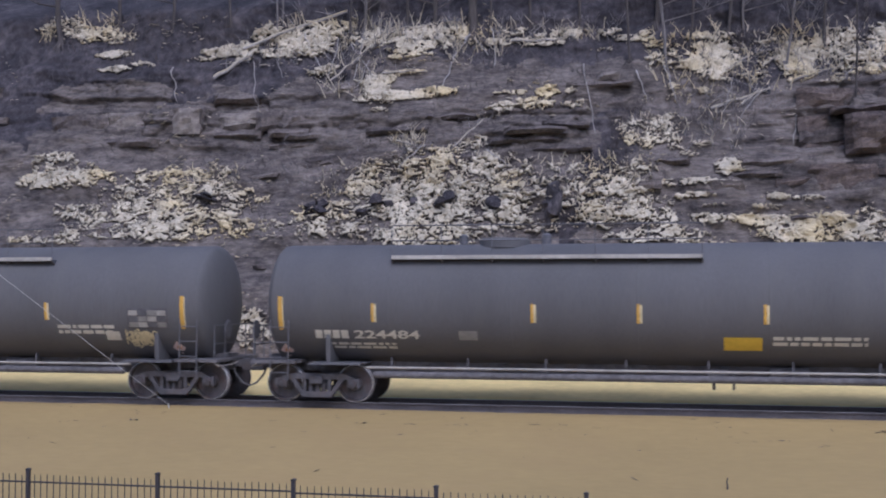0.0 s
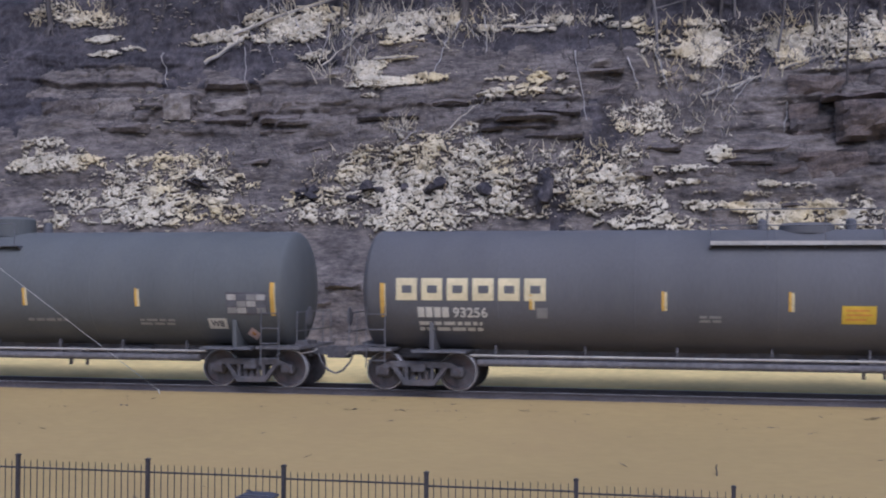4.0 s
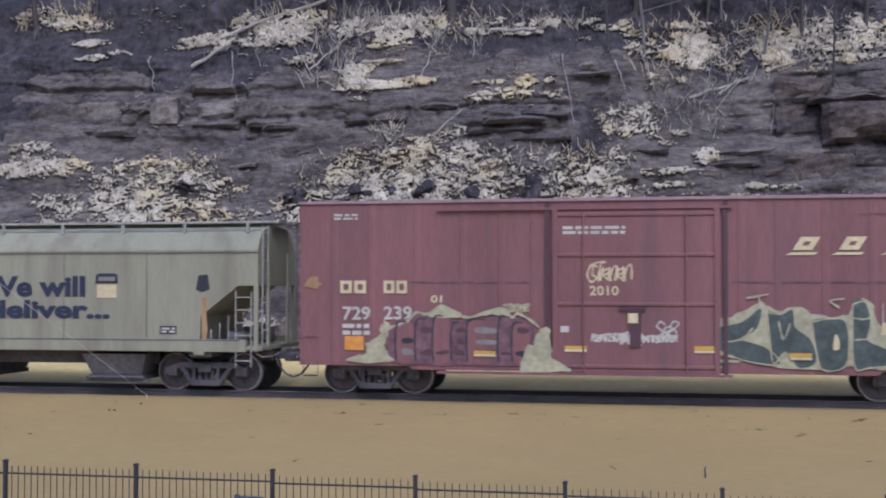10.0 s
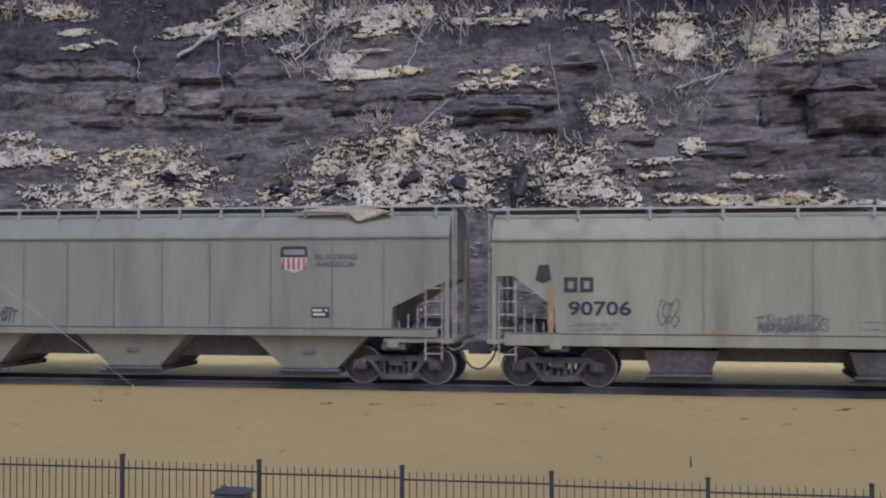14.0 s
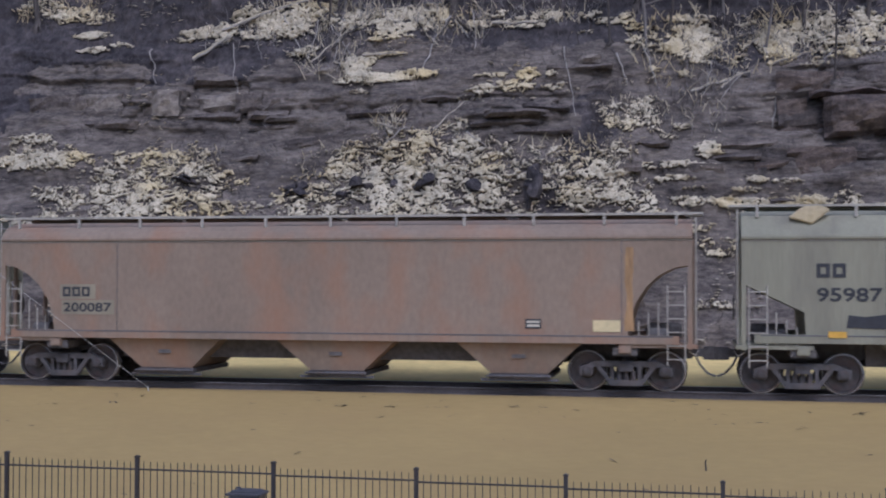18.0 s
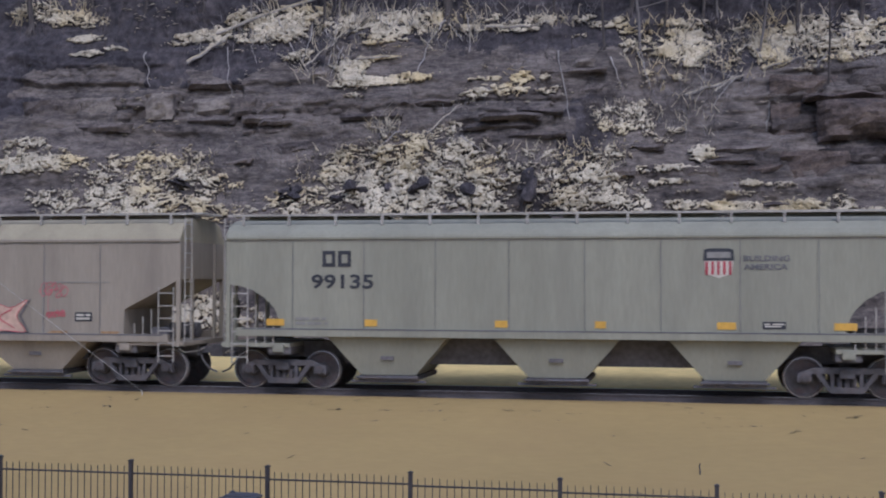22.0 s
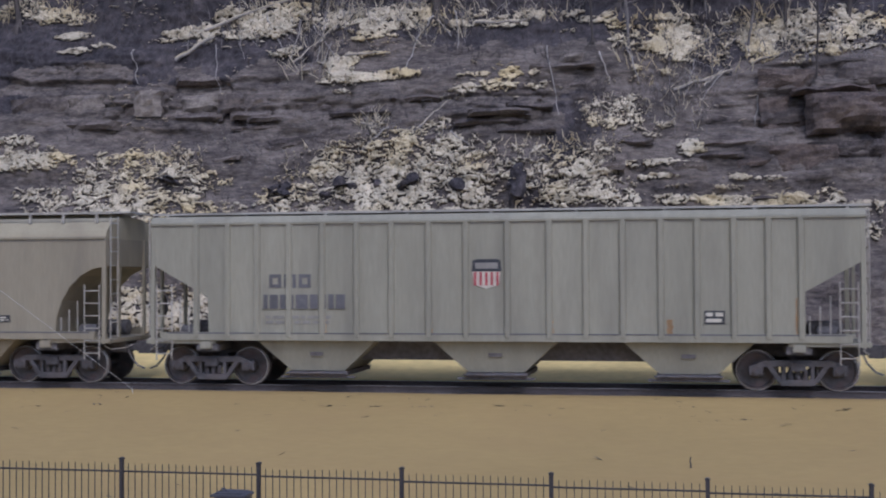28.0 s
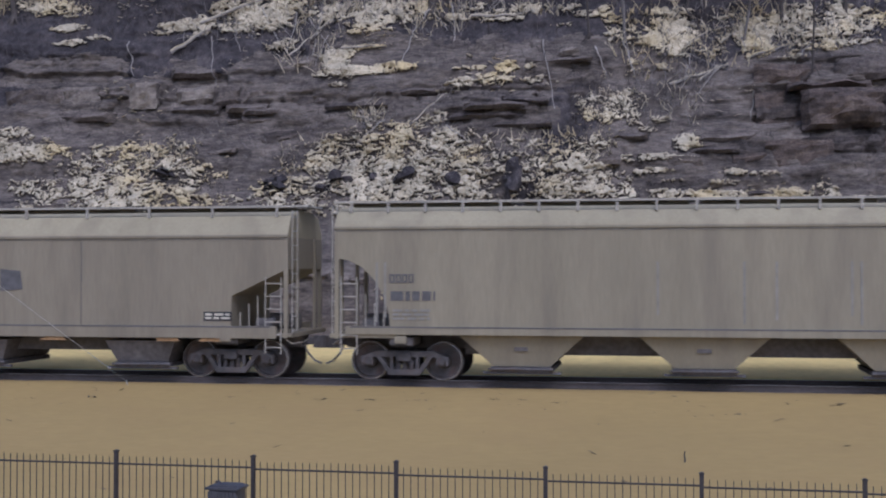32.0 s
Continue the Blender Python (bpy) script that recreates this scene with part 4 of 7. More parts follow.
rock_block(-4.98, 8.40, 1.57, 0.19, 0.25, 0)
rock_block(-6.32, 7.86, 2.56, 0.21, 0.25, 0)
rock_block(-9.24, 8.91, 1.85, 0.22, 0.25, 0)
rock_block(-5.21, 7.52, 2.33, 0.21, 0.2, 0)
rock_block(-3.71, 10.23, 0.80, 0.31, 0.3, 1)
rock_block(-13.31, 10.15, 0.56, 0.28, 0.25, 1)
rock_block(-11.01, 8.41, 2.28, 0.22, 0.2, 0)
rock_block(-1.48, 7.03, 1.31, 0.20, 0.25, 0)
fallen_log(-18.79, 10.86, -17.42, 11.82, 0.07, 1)
fallen_log(-17.87, 12.16, -13.73, 13.46, 0.06, 1)
fallen_log(-8.93, 7.76, -7.85, 8.86, 0.03, 1)
fallen_log(-0.19, 8.92, 1.83, 9.68, 0.045, 1)
fallen_log(0.85, 9.03, 1.45, 9.61, 0.035, 1)
fallen_log(0.35, 10.39, 1.13, 11.02, 0.03, 1)
fallen_log(1.60, 10.56, 2.17, 11.07, 0.03, 1)
fallen_log(-11.97, 10.75, -10.32, 10.79, 0.035, 1)
fallen_log(-10.95, 8.02, -10.27, 7.81, 0.03, 1)
fallen_log(2.47, 9.94, 4.18, 10.42, 0.04, 1)
fallen_log(-2.14, 10.66, -1.37, 11.76, 0.04, 0)
fallen_log(-7.30, 11.92, -5.43, 11.94, 0.05, 1)
fallen_log(-13.91, 10.52, -12.44, 12.00, 0.03, 1)
fallen_log(-0.95, 9.30, -0.19, 10.14, 0.03, 0)
fallen_log(-13.15, 11.08, -11.65, 12.57, 0.04, 0)
hanging_root(-17.35, 11.53, -16.59, 9.39, 0.02)
hanging_root(-16.42, 11.78, -15.91, 10.76, 0.02)
hanging_root(-8.87, 12.23, -9.39, 11.12, 0.04)
hanging_root(-9.39, 11.12, -9.55, 10.07, 0.03)
hanging_root(-8.68, 12.08, -8.08, 11.35, 0.03)
hanging_root(-8.10, 12.53, -7.78, 10.87, 0.03)
hanging_root(-4.58, 10.80, -4.03, 8.08, 0.025)
hanging_root(-12.92, 12.26, -13.04, 10.49, 0.03)
hanging_root(-13.43, 12.04, -12.20, 10.58, 0.025)
hanging_root(-13.92, 12.31, -14.04, 10.64, 0.025)
hanging_root(-12.53, 11.29, -12.85, 10.03, 0.02)
hanging_root(2.61, 8.66, 2.48, 7.58, 0.03)
hanging_root(-2.73, 10.46, -2.30, 9.35, 0.03)
hanging_root(-1.75, 10.64, -1.33, 9.31, 0.03)
hanging_root(1.52, 9.65, 0.75, 8.51, 0.025)
hanging_root(0.58, 10.11, 0.29, 8.84, 0.02)
hanging_root(4.55, 10.40, 3.94, 9.57, 0.02)
hanging_root(-9.91, 7.84, -10.80, 7.02, 0.03)
hanging_root(-7.67, 7.58, -6.82, 6.94, 0.03)
hanging_root(-20.48, 11.36, -19.96, 9.91, 0.03)
hanging_root(-15.43, 12.62, -14.47, 11.13, 0.03)
# behind the train
snow_bank(-17.30, 1.54, 6.82, 1.72, 0.95, 1.3, 0)
snow_bank(-8.40, 2.91, 2.09, 3.34, 0.6, 0.8, 0)
snow_bank(3.33, 4.49, 2.55, 0.45, 0.9, 1.2, -6)
snow_bank(3.44, 3.21, 2.99, 0.42, 0.7, 0.8, 0)
snow_bank(3.29, 0.69, 2.4, 0.14, 0.8, 1.1, 0)
brush(-7.85, 1.46, 27.93, 2.48, 500, 0.5, 0)
snow_bank(0.65, 3.61, 1.73, 0.79, 0.6, 1, 0)
snow_bank(0.71, 1.86, 2.02, 0.54, 0.6, 1, 0)
snow_bank(-0.49, 4.16, 2.12, 0.37, 0.7, 1, 0)
snow_bank(-19.26, 1.66, 2.54, 2.66, 1, 1.3, 0)
snow_bank(5.33, 4.03, 1.81, 0.85, 0.85, 1, 0)

# loose strata that fill the cutting between the named ledges
for k in range(22):
    bx0, bz0 = random.uniform(-34, 9), random.choice((6.1, 6.7, 7.4, 8.0, 8.6, 9.3, 9.9, 10.6, 11.2)) + random.uniform(-0.15, 0.15)
    rock_block(bx0, bz0, random.uniform(0.5, 2.4), random.uniform(0.14, 0.42), random.uniform(0.05, 0.16), 0, k)
for k in range(24):
    bx0, bz0 = random.uniform(-34, 9), random.uniform(0.7, 5.6)
    rock_block(bx0, bz0, random.uniform(0.4, 1.6), random.uniform(0.14, 0.4), random.uniform(0.06, 0.2), 0, k)
# thin scattered remnants of snow on ledges
rng = np.random.default_rng(5)
spots, sizes = [], []
for _ in range(7000):
    px, pz = rng.uniform(-36, 10), rng.uniform(0.6, 13.6)
    if noise.noise(Vector((px * 0.30, pz * 0.45, 4.4))) + 0.5 * noise.noise(Vector((px * 1.2, pz * 2.0, 4.4))) < 0.30:
        continue
    s = rng.uniform(0.015, 0.05)
    spots.append((px, hill_surface(px, pz) - 0.10, pz))
    sizes.append((s * rng.uniform(1, 3.0), s, s * rng.uniform(0.3, 0.6)))
tagged(new("snow_flecks", scatter_domes("snow_flecks", np.array(spots), np.array(sizes), SNOW, 3)), "scattered flecks of snow on the rock ledges", "snow", kind="stuff")
spots, sizes = [], []
for _ in range(110):
    px, py = rng.uniform(-34, 8), rng.uniform(-10, -1.3)
    if rng.random() < 0.7:
        py = -1.25 - abs(rng.normal(0, 0.45)) - (0.9 if rng.random() < 0.3 else 0)
    s = rng.uniform(0.008, 0.022)
    spots.append((px, py, ground_z(py) + 0.012))
    sizes.append((s * rng.uniform(1.5, 6), s * 1.3, s * 0.4))
for px, py, half in ((-7.9, -2.09, 0.33), (-5.85, -2.05, 0.29), (-3.73, -1.89, 0.39), (-2.5, -2.02, 0.24), (1.28, -2.59, 0.26), (-10.24, -2.06, 0.08), (-1.64, -3.43, 0.09), (-13.65, -2.22, 0.17), (3.46, -1.86, 0.2), (-6.9, -2.08, 0.24), (-15.14, -2.43, 0.13), (0.1, -1.79, 0.2), (-9.24, -2.78, 0.07), (-3.98, -4.06, 0.05)):
    for k in range(6):
        spots.append((px + half * rng.uniform(-1, 1), py + rng.uniform(-0.08, 0.08), ground_z(py) + 0.004))
        sizes.append((half * rng.uniform(0.08, 0.22), 0.03, 0.006))
tagged(new("clods", scatter_domes("clods", np.array(spots), np.array(sizes), EARTH, 4)), "small dark clods and stones on the pale ground", "clods", kind="stuff")

vx = [-200, -90] + [-60 + 0.6 * i for i in range(160)] + [50, 100]
verge = grid(vx, [1.35, 1.5, 2.0, 2.6, 3.4, 4.4, 5.5, 6.6, 7.6, 8.6], lambda x, y: (x, y + (0.12 * noise.noise(Vector((x * 0.9, y, 3))) if y < 1.6 else 0), ground_z(y) + (0.012 if y < 1.45 else 0.09) + 0.05 * noise.noise(Vector((x * 0.5, y * 0.7, 6)))), "snow_verge", VERGE)
tagged(new("snow_verge", verge), "bright crusted snow verge between the track and the cutting", "snow", kind="structure")

# ---- fence, bin, stake and wire in the foreground ----
FENCE_Y, POST0, BAY = -10.65, -9.106, 2.371
post_m = Build().box(-0.032, 0.032, -0.032, 0.032, -2.1, -0.505).prism([(-0.042, -0.505), (0.042, -0.505), (0.042, -0.485), (0.0, -0.465), (-0.042, -0.485)], -0.042, 0.042).mesh("post", IRON, 0, 0.004)
pick_m = Build().box(-0.006, 0.006, -0.006, 0.006, -1.90, -0.60).prism([(-0.006, -0.60), (0.006, -0.60), (0.0, -0.565)], -0.006, 0.006).mesh("picket", IRON)
rail_m = Build().box(0.03, BAY - 0.03, -0.014, 0.014, -0.715, -0.688).mesh("rail", IRON, 0, 0.003)
rail_low = Build().box(0.03, BAY - 0.03, -0.014, 0.014, -1.82, -1.79).mesh("rail", IRON, 0, 0.003)
for b in range(-5, 8):
    panel = thing("fence_panel", "black iron picket fence panel between square posts", "fence", "fence panels", (POST0 + b * BAY, FENCE_Y, 0.11 - 0.025 * max(0, b)))
    part("post", post_m, None, panel)
    part("rail", rail_m, None, panel)
    part("rail", rail_low, None, panel)
    for k in range(19):
        part("picket", pick_m, None, panel, at=((k + 1) * BAY / 20, random.uniform(-0.004, 0.004), random.uniform(-0.012, 0.012)))

bin_ = thing("litter_bin", "dark grey slatted metal litter bin beside the fence", "bin", at=(-6.96, -11.25, -1.93))
part("body", Build().box(-0.24, 0.24, -0.2, 0.2, 0.04, 1.10), BIN, bin_, bevel=0.02)
for k in range(8):
    part("slat", Build().box(-0.235 + k * 0.06, -0.195 + k * 0.06, -0.222, -0.202, 0.06, 1.08), BIN, bin_)
part("rim", Build().box(-0.29, 0.29, -0.22, 0.22, 1.10, 1.14), BIN, bin_, "dark overhanging rim", bevel=0.012)
part("lid", Build().prism([(-0.26, 1.14), (0.26, 1.14), (0.20, 1.17), (-0.20, 1.17)], -0.16, 0.16), BIN, bin_)
part("handle", Build().path([(-0.2, 0, 1.16), (-0.19, 0, 1.20), (-0.12, 0, 1.21), (-0.09, 0, 1.16)], 0.014), BIN, bin_)
part("base", Build().box(-0.18, 0.18, -0.18, 0.18, -0.05, 0.04), BIN, bin_)

stake = tagged(new("stake", Build().path([(0, 0, -0.12), (0.005, 0, 0.06), (-0.01, 0.01, 0.14), (0.008, 0, 0.21)], 0.02, 6, 0.6).mesh("stake", BARK)), "short dark wooden stake in the pale ground", "stake")
stake.location = (0.16, -5.55, ground_z(-5.55))

wire = thing("guy_wire", "thin pale steel guy wire running up from the trackside", "wire", at=(-13.19, -1.3, -0.12))
part("strand", Build().path([(0, 0, 0.0), (-2.91, -1.5, 2.61), (-8.73, -4.5, 7.83)], 0.006, 6), WIRE, wire)
part("anchor", Build().tube((0.04, 0, -0.3), (-0.03, 0, 0.05), 0.014, 6), WIRE, wire)

# ---- the train ----
WHEEL_R = 0.457


def run(t):
    """How far the train has rolled at t seconds."""
    q = (t - 16) / 16
    return 1.19 + 5.7371 * t - 0.2296 * q ** 2 - 0.2319 * q ** 3 + 0.1241 * q ** 4 - 0.1069 * q ** 5


CARS, WHEELSETS, MESHES = [], [], {}


def kept(key, make):
    if key not in MESHES:
        MESHES[key] = make()
    return MESHES[key]


def side_frame_build(side):
    y0, y1 = (-1.06, -0.93) if side < 0 else (0.93, 1.06)
    b = Build()
    b.prism([(-1.04, 0.56), (-0.72, 0.70), (0.72, 0.70), (1.04, 0.56), (1.04, 0.47), (0.70, 0.56), (-0.70, 0.56), (-1.04, 0.47)], y0, y1)
    for s in (-1, 1):
        b.prism([(s * 0.70, 0.58), (s * 0.56, 0.58), (s * 0.30, 0.20), (s * 0.42, 0.20)], y0 + 0.01, y1 - 0.01)
        b.prism([(s * 1.06, 0.58), (s * 0.76, 0.58), (s * 0.76, 0.36), (s * 0.80, 0.36), (s * 0.80, 0.50), (s * 1.0, 0.50), (s * 1.0, 0.36), (s * 1.06, 0.36)], y0, y1)
        b.box(*sorted((s * 0.27, s * 0.35)), y0 + 0.005, y1 - 0.005, 0.24, 0.60)
    b.prism([(-0.46, 0.24), (-0.36, 0.13), (0.36, 0.13), (0.46, 0.24), (0.40, 0.27), (-0.40, 0.27)], y0 - 0.015, y1 + 0.015)
    return b


def spring_build(side, k):
    """One coil spring of the nest, its turns joined."""
    y, rows = 0.99 * side, []
    for j in range(6):
        z = 0.27 + j * 0.037
        rows += [(z, 0.058), (z + 0.012, 0.072), (z + 0.024, 0.058)]
    return Build().lathe(rows, (k, y, 0), 10, "z")


def wheelset_build():
    b = Build()
    for s in (-1, 1):
        prof = [(0.62, 0.10), (0.64, 0.15), (0.66, 0.16), (0.675, 0.34), (0.665, 0.385), (0.665, 0.487), (0.69, 0.487), (0.705, 0.462), (0.80, 0.454), (0.805, 0.44), (0.805, 0.39), (0.745, 0.375), (0.725, 0.18), (0.80, 0.165), (0.815, 0.10)]
        b.lathe([(s * a, r) for a, r in prof], (0, 0, 0), 36, "y")
        b.lathe([(s * 0.82, 0.085), (s * 1.0, 0.085), (s * 1.075, 0.105), (s * 1.085, 0.075)], (0, 0, 0), 18, "y")
        for k in range(3):
            c = k * 2.0944
            b.box(0.05 * math.cos(c) - 0.016, 0.05 * math.cos(c) + 0.016, min(s * 1.08, s * 1.1), max(s * 1.08, s * 1.1), 0.05 * math.sin(c) - 0.016, 0.05 * math.sin(c) + 0.016)
    return b.tube((0, -0.7, 0), (0, 0.7, 0), 0.085, 12)


def wheelset_mesh():
    """The wheelset with its worn bright treads."""
    me = wheelset_build().mesh("wheelset", WHEEL, 35)
    me.materials.append(RAILHEAD)
    for f in me.polygons:
        if 0.43 < math.hypot(f.center.x, f.center.z) < 0.475 and abs(f.center.y) > 0.70:
            f.material_index = 1
    return me


def truck(car, x):
    """A two-axle truck; its wheelsets turn."""
    t = part("truck", kept("bolster", lambda: Build().box(-0.17, 0.17, -1.15, 1.15, 0.46, 0.66).box(-0.13, 0.13, -0.32, 0.32, 0.66, 0.80).mesh("truck", TRUCK, 0, 0.02)), None, car, "dark grimy cast-steel truck", at=(x, 0, 0))
    for s in (-1, 1):
        part("side_frame", kept(("frame", s), lambda: side_frame_build(s).mesh("side_frame", TRUCK, 0, 0.008)), None, t)
        for k in (-0.16, 0.0, 0.16):
            part("spring", kept(("spring", s, k), lambda: spring_build(s, k).mesh("spring", TRUCK)), None, t)
        part("brake_beam", kept(("beam", s), lambda: Build().box(s * 0.40 - 0.03, s * 0.40 + 0.03, -0.7, 0.7, 0.30, 0.38).mesh("brake_beam", UNDER)), None, t)
        for e in (-1, 1):
            part("bearing_adapter", kept(("adapter", s, e), lambda: Build().box(e * 0.889 - 0.11, e * 0.889 + 0.11, min(s * 0.93, s * 1.07), max(s * 0.93, s * 1.07), 0.53, 0.585).mesh("bearing_adapter", TRUCK, 0, 0.01)), None, t)
        w = part("wheelset", kept("wheelset", wheelset_mesh), None, t, at=(s * 0.889, 0, WHEEL_R))
        WHEELSETS.append(w)
    return t


def coupler(car, x, s, reach):
    """Draft sill, coupler head, uncoupling lever and air hose at an end."""
    b = Build().box(min(x - s * 0.9, x), max(x - s * 0.9, x), -0.22, 0.22, 0.72, 1.02)
    c = part("coupler", b, UNDER, car, "dark steel coupler")
    h = Build().box(*sorted((x, x + s * (reach - 0.22))), -0.10, 0.10, 0.78, 0.95)
    h.prism([(x + s * (reach - 0.28), -0.12), (x + s * (reach - 0.02), -0.19), (x + s * (reach + 0.10), -0.10), (x + s * (reach + 0.02), 0.02), (x + s * (reach - 0.02), 0.17), (x + s * (reach - 0.28), 0.14)], 0.70, 1.00, "z")
    part("knuckle", h, TRUCK, c, bevel=0.012)
    hose = Build().path([(x + s * (reach - 0.45), -0.30, 0.80), (x + s * (reach - 0.36), -0.33, 0.60), (x + s * (reach - 0.18), -0.33, 0.40), (x + s * (reach + 0.0), -0.32, 0.33)], 0.026, 7)
    part("air_hose", hose, UNDER, c, smooth=60)
    lever = Build().path([(x - s * 0.02, -1.35, 0.95), (x + s * 0.12, -1.30, 0.86), (x + s * 0.14, -0.5, 0.86), (x + s * 0.18, -0.2, 0.92)], 0.014, 6)
    part("uncoupling_lever", lever, PALE_STEEL, c)


def ladder_build(x0, x1, y, z0, z1, rungs=5, r=0.016, axis="x"):
    """Two stiles and rungs, in the side's plane or in the end's."""
    b = Build()
    q = (lambda a, z: (a, y, z)) if axis == "x" else (lambda a, z: (y, a, z))
    for a in (x0, x1):
        b.tube(q(a, z0), q(a, z1), r, 6)
    for k in range(rungs):
        z = z0 + (k + 0.5) * (z1 - z0) / rungs
        b.tube(q(x0, z), q(x1, z), r * 0.9, 6)
    return b


def text_build(words, x, z, height, width=None, bend=None, y=-1.5, slant=0.0, bold=0.022):
    """Lettering as thin raised shapes from the built-in font, its lower left at (x, z)."""
    cu = bpy.data.curves.new("text", "FONT")
    cu.body, cu.size, cu.fill_mode, cu.resolution_u, cu.offset = words, 1.0, "FRONT", 3, bold
    ob = new("text", cu)
    dg = bpy.context.evaluated_depsgraph_get()
    me = bpy.data.meshes.new_from_object(ob.evaluated_get(dg))
    vs = [v.co.copy() for v in me.vertices]
    fs = [tuple(p.vertices) for p in me.polygons]
    bpy.data.objects.remove(ob)
    bpy.data.meshes.remove(me)
    x_lo, x_hi, y_lo, y_hi = min(v.x for v in vs), max(v.x for v in vs), min(v.y for v in vs), max(v.y for v in vs)
    k = height / (y_hi - y_lo)
    kx = width / (x_hi - x_lo) if width else k
    b = Build()
    pts = [(x + (v.x - x_lo) * kx + slant * (v.y - y_lo) * k, y, z + (v.y - y_lo) * k) for v in vs]
    b.add([bend(p) if bend else p for p in pts], fs)
    return b


def plate_build(x0, x1, z0, z1, bend=None, y=-1.5, thick=0.006, steps=4):
    """A thin plate on a side, curved with the tank where bend is given."""
    n = steps if bend else 1
    v = []
    for k in range(n + 1):
        z = z0 + (z1 - z0) * k / n
        for x in (x0, x1):
            p = bend((x, y, z)) if bend else (x, y, z)
            v += [p, (p[0], p[1] + thick, p[2])]
    f = [(0, 1, 3, 2), (4 * n, 4 * n + 2, 4 * n + 3, 4 * n + 1)]
    for k in range(n):
        a, c = 4 * k, 4 * k + 4
        f += [(a, a + 2, c + 2, c), (a + 1, c + 1, c + 3, a + 3), (a, c, c + 1, a + 1), (a + 2, a + 3, c + 3, c + 2)]
    return Build().add(v, f)


def bars_build(x0, x1, z0, z1, rows=2, bend=None, y=-1.5, seed=1):
    """Lettering too small to read, as rows of plain bars."""
    rnd = random.Random(seed + int(abs(x0) * 100))
    b = Build()
    h = (z1 - z0) / (rows + (rows - 1) * 0.6)
    for k in range(rows):
        z = z0 + k * h * 1.6
        x = x0
        while x < x1 - 0.04:
            w = min(rnd.uniform(0.10, 0.36), x1 - x)
            p = plate_build(x, x + w, z, z + h, bend, y, steps=1)
            b.add(p.v, p.f)
            x += w + 0.055
    return b


def shape_build(points, y=-1.5, thick=0.006, bend=None):
    """A flat painted shape with a free outline in (x, z)."""
    q = [(a, y, c) for a, c in points]
    q = [bend(p) for p in q] if bend else q
    n = len(q)
    return Build().add(q + [(p[0], p[1] + thick, p[2]) for p in q], [tuple(range(n)), tuple(range(2 * n - 1, n - 1, -1))] + [(i, (i + 1) % n, n + (i + 1) % n, n + i) for i in range(n)])


def stroke_build(points, width=0.04, y=-1.5, bend=None):
    """A painted line through points in (x, z), as one mitred strip."""
    pts = [points[0]] + [q for p, q in zip(points, points[1:]) if math.hypot(q[0] - p[0], q[1] - p[1]) > 0.004]
    n = len(pts)
    rows = []
    for k, (a, c) in enumerate(pts):
        p, q = pts[max(0, k - 1)], pts[min(n - 1, k + 1)]
        dx, dz = q[0] - p[0], q[1] - p[1]
        L = math.hypot(dx, dz) or 1
        w = width / 2 * (0.55 if k in (0, n - 1) else 0.85 + 0.25 * math.sin(k * 1.7))
        rows.append(((a + dz / L * w, c - dx / L * w), (a - dz / L * w, c + dx / L * w)))
    v = []
    for left, right in rows:
        for s in (left, right):
            e = (s[0], y, s[1])
            e = bend(e) if bend else e
            v += [e, (e[0], e[1] + 0.004, e[2])]
    f = [(0, 1, 3, 2), (4 * n - 4, 4 * n - 2, 4 * n - 1, 4 * n - 3)]
    for k in range(n - 1):
        b0, b1 = 4 * k, 4 * k + 4
        f += [(b0, b0 + 2, b1 + 2, b1), (b0 + 1, b1 + 1, b1 + 3, b0 + 3), (b0, b1, b1 + 1, b0 + 1), (b0 + 2, b0 + 3, b1 + 3, b1 + 2)]
    return Build().add(v, f)


def ragged(points, amount=0.04, n=4, seed=1):
    """A sprayed outline with uneven edges."""
    rnd = random.Random(seed)
    return [(a + rnd.uniform(-amount, amount), c + rnd.uniform(-amount, amount)) for a, c in curve(points, n)]


def curve(points, n=6, closed=True):
    """A smooth line through a few points."""
    m = len(points)
    out_ = []
    for k in range(m if closed else m - 1):
        if closed:
            a, b, c, d = (Vector(points[(k + j - 1) % m]) for j in range(4))
        else:
            a, b, c, d = (Vector(points[min(m - 1, max(0, k + j - 1))]) for j in range(4))
        for i in range(n):
            t = i / n
            v = 0.5 * (2 * b + (c - a) * t + (2 * a - 5 * b + 4 * c - d) * t * t + (3 * b - a - 3 * c + d) * t ** 3)
            out_.append((v.x, v.y))
    return out_ if closed else out_ + [tuple(points[-1])]


GLYPHS = (
    ((0.0, 0.9), (0.15, 0.1), (0.3, 0.8), (0.6, 0.95), (0.75, 0.1)),
    ((0.7, 0.8), (0.35, 1.0), (0.1, 0.7), (0.55, 0.45), (0.6, 0.1), (0.1, 0.1)),
    ((0.05, 0.0), (0.4, 1.0), (0.75, 0.0), (0.6, 0.4), (0.2, 0.38)),
    ((0.1, 1.0), (0.05, 0.0), (0.1, 0.6), (0.6, 0.9), (0.5, 0.5), (0.15, 0.45), (0.8, 0.0)),
    ((0.4, 0.95), (0.05, 0.5), (0.4, 0.02), (0.75, 0.5), (0.4, 0.97)),
    ((0.0, 0.95), (0.8, 1.0), (0.45, 0.95), (0.4, 0.0)),
    ((0.75, 0.8), (0.3, 0.95), (0.05, 0.4), (0.4, 0.0), (0.8, 0.25), (0.45, 0.4)),
)


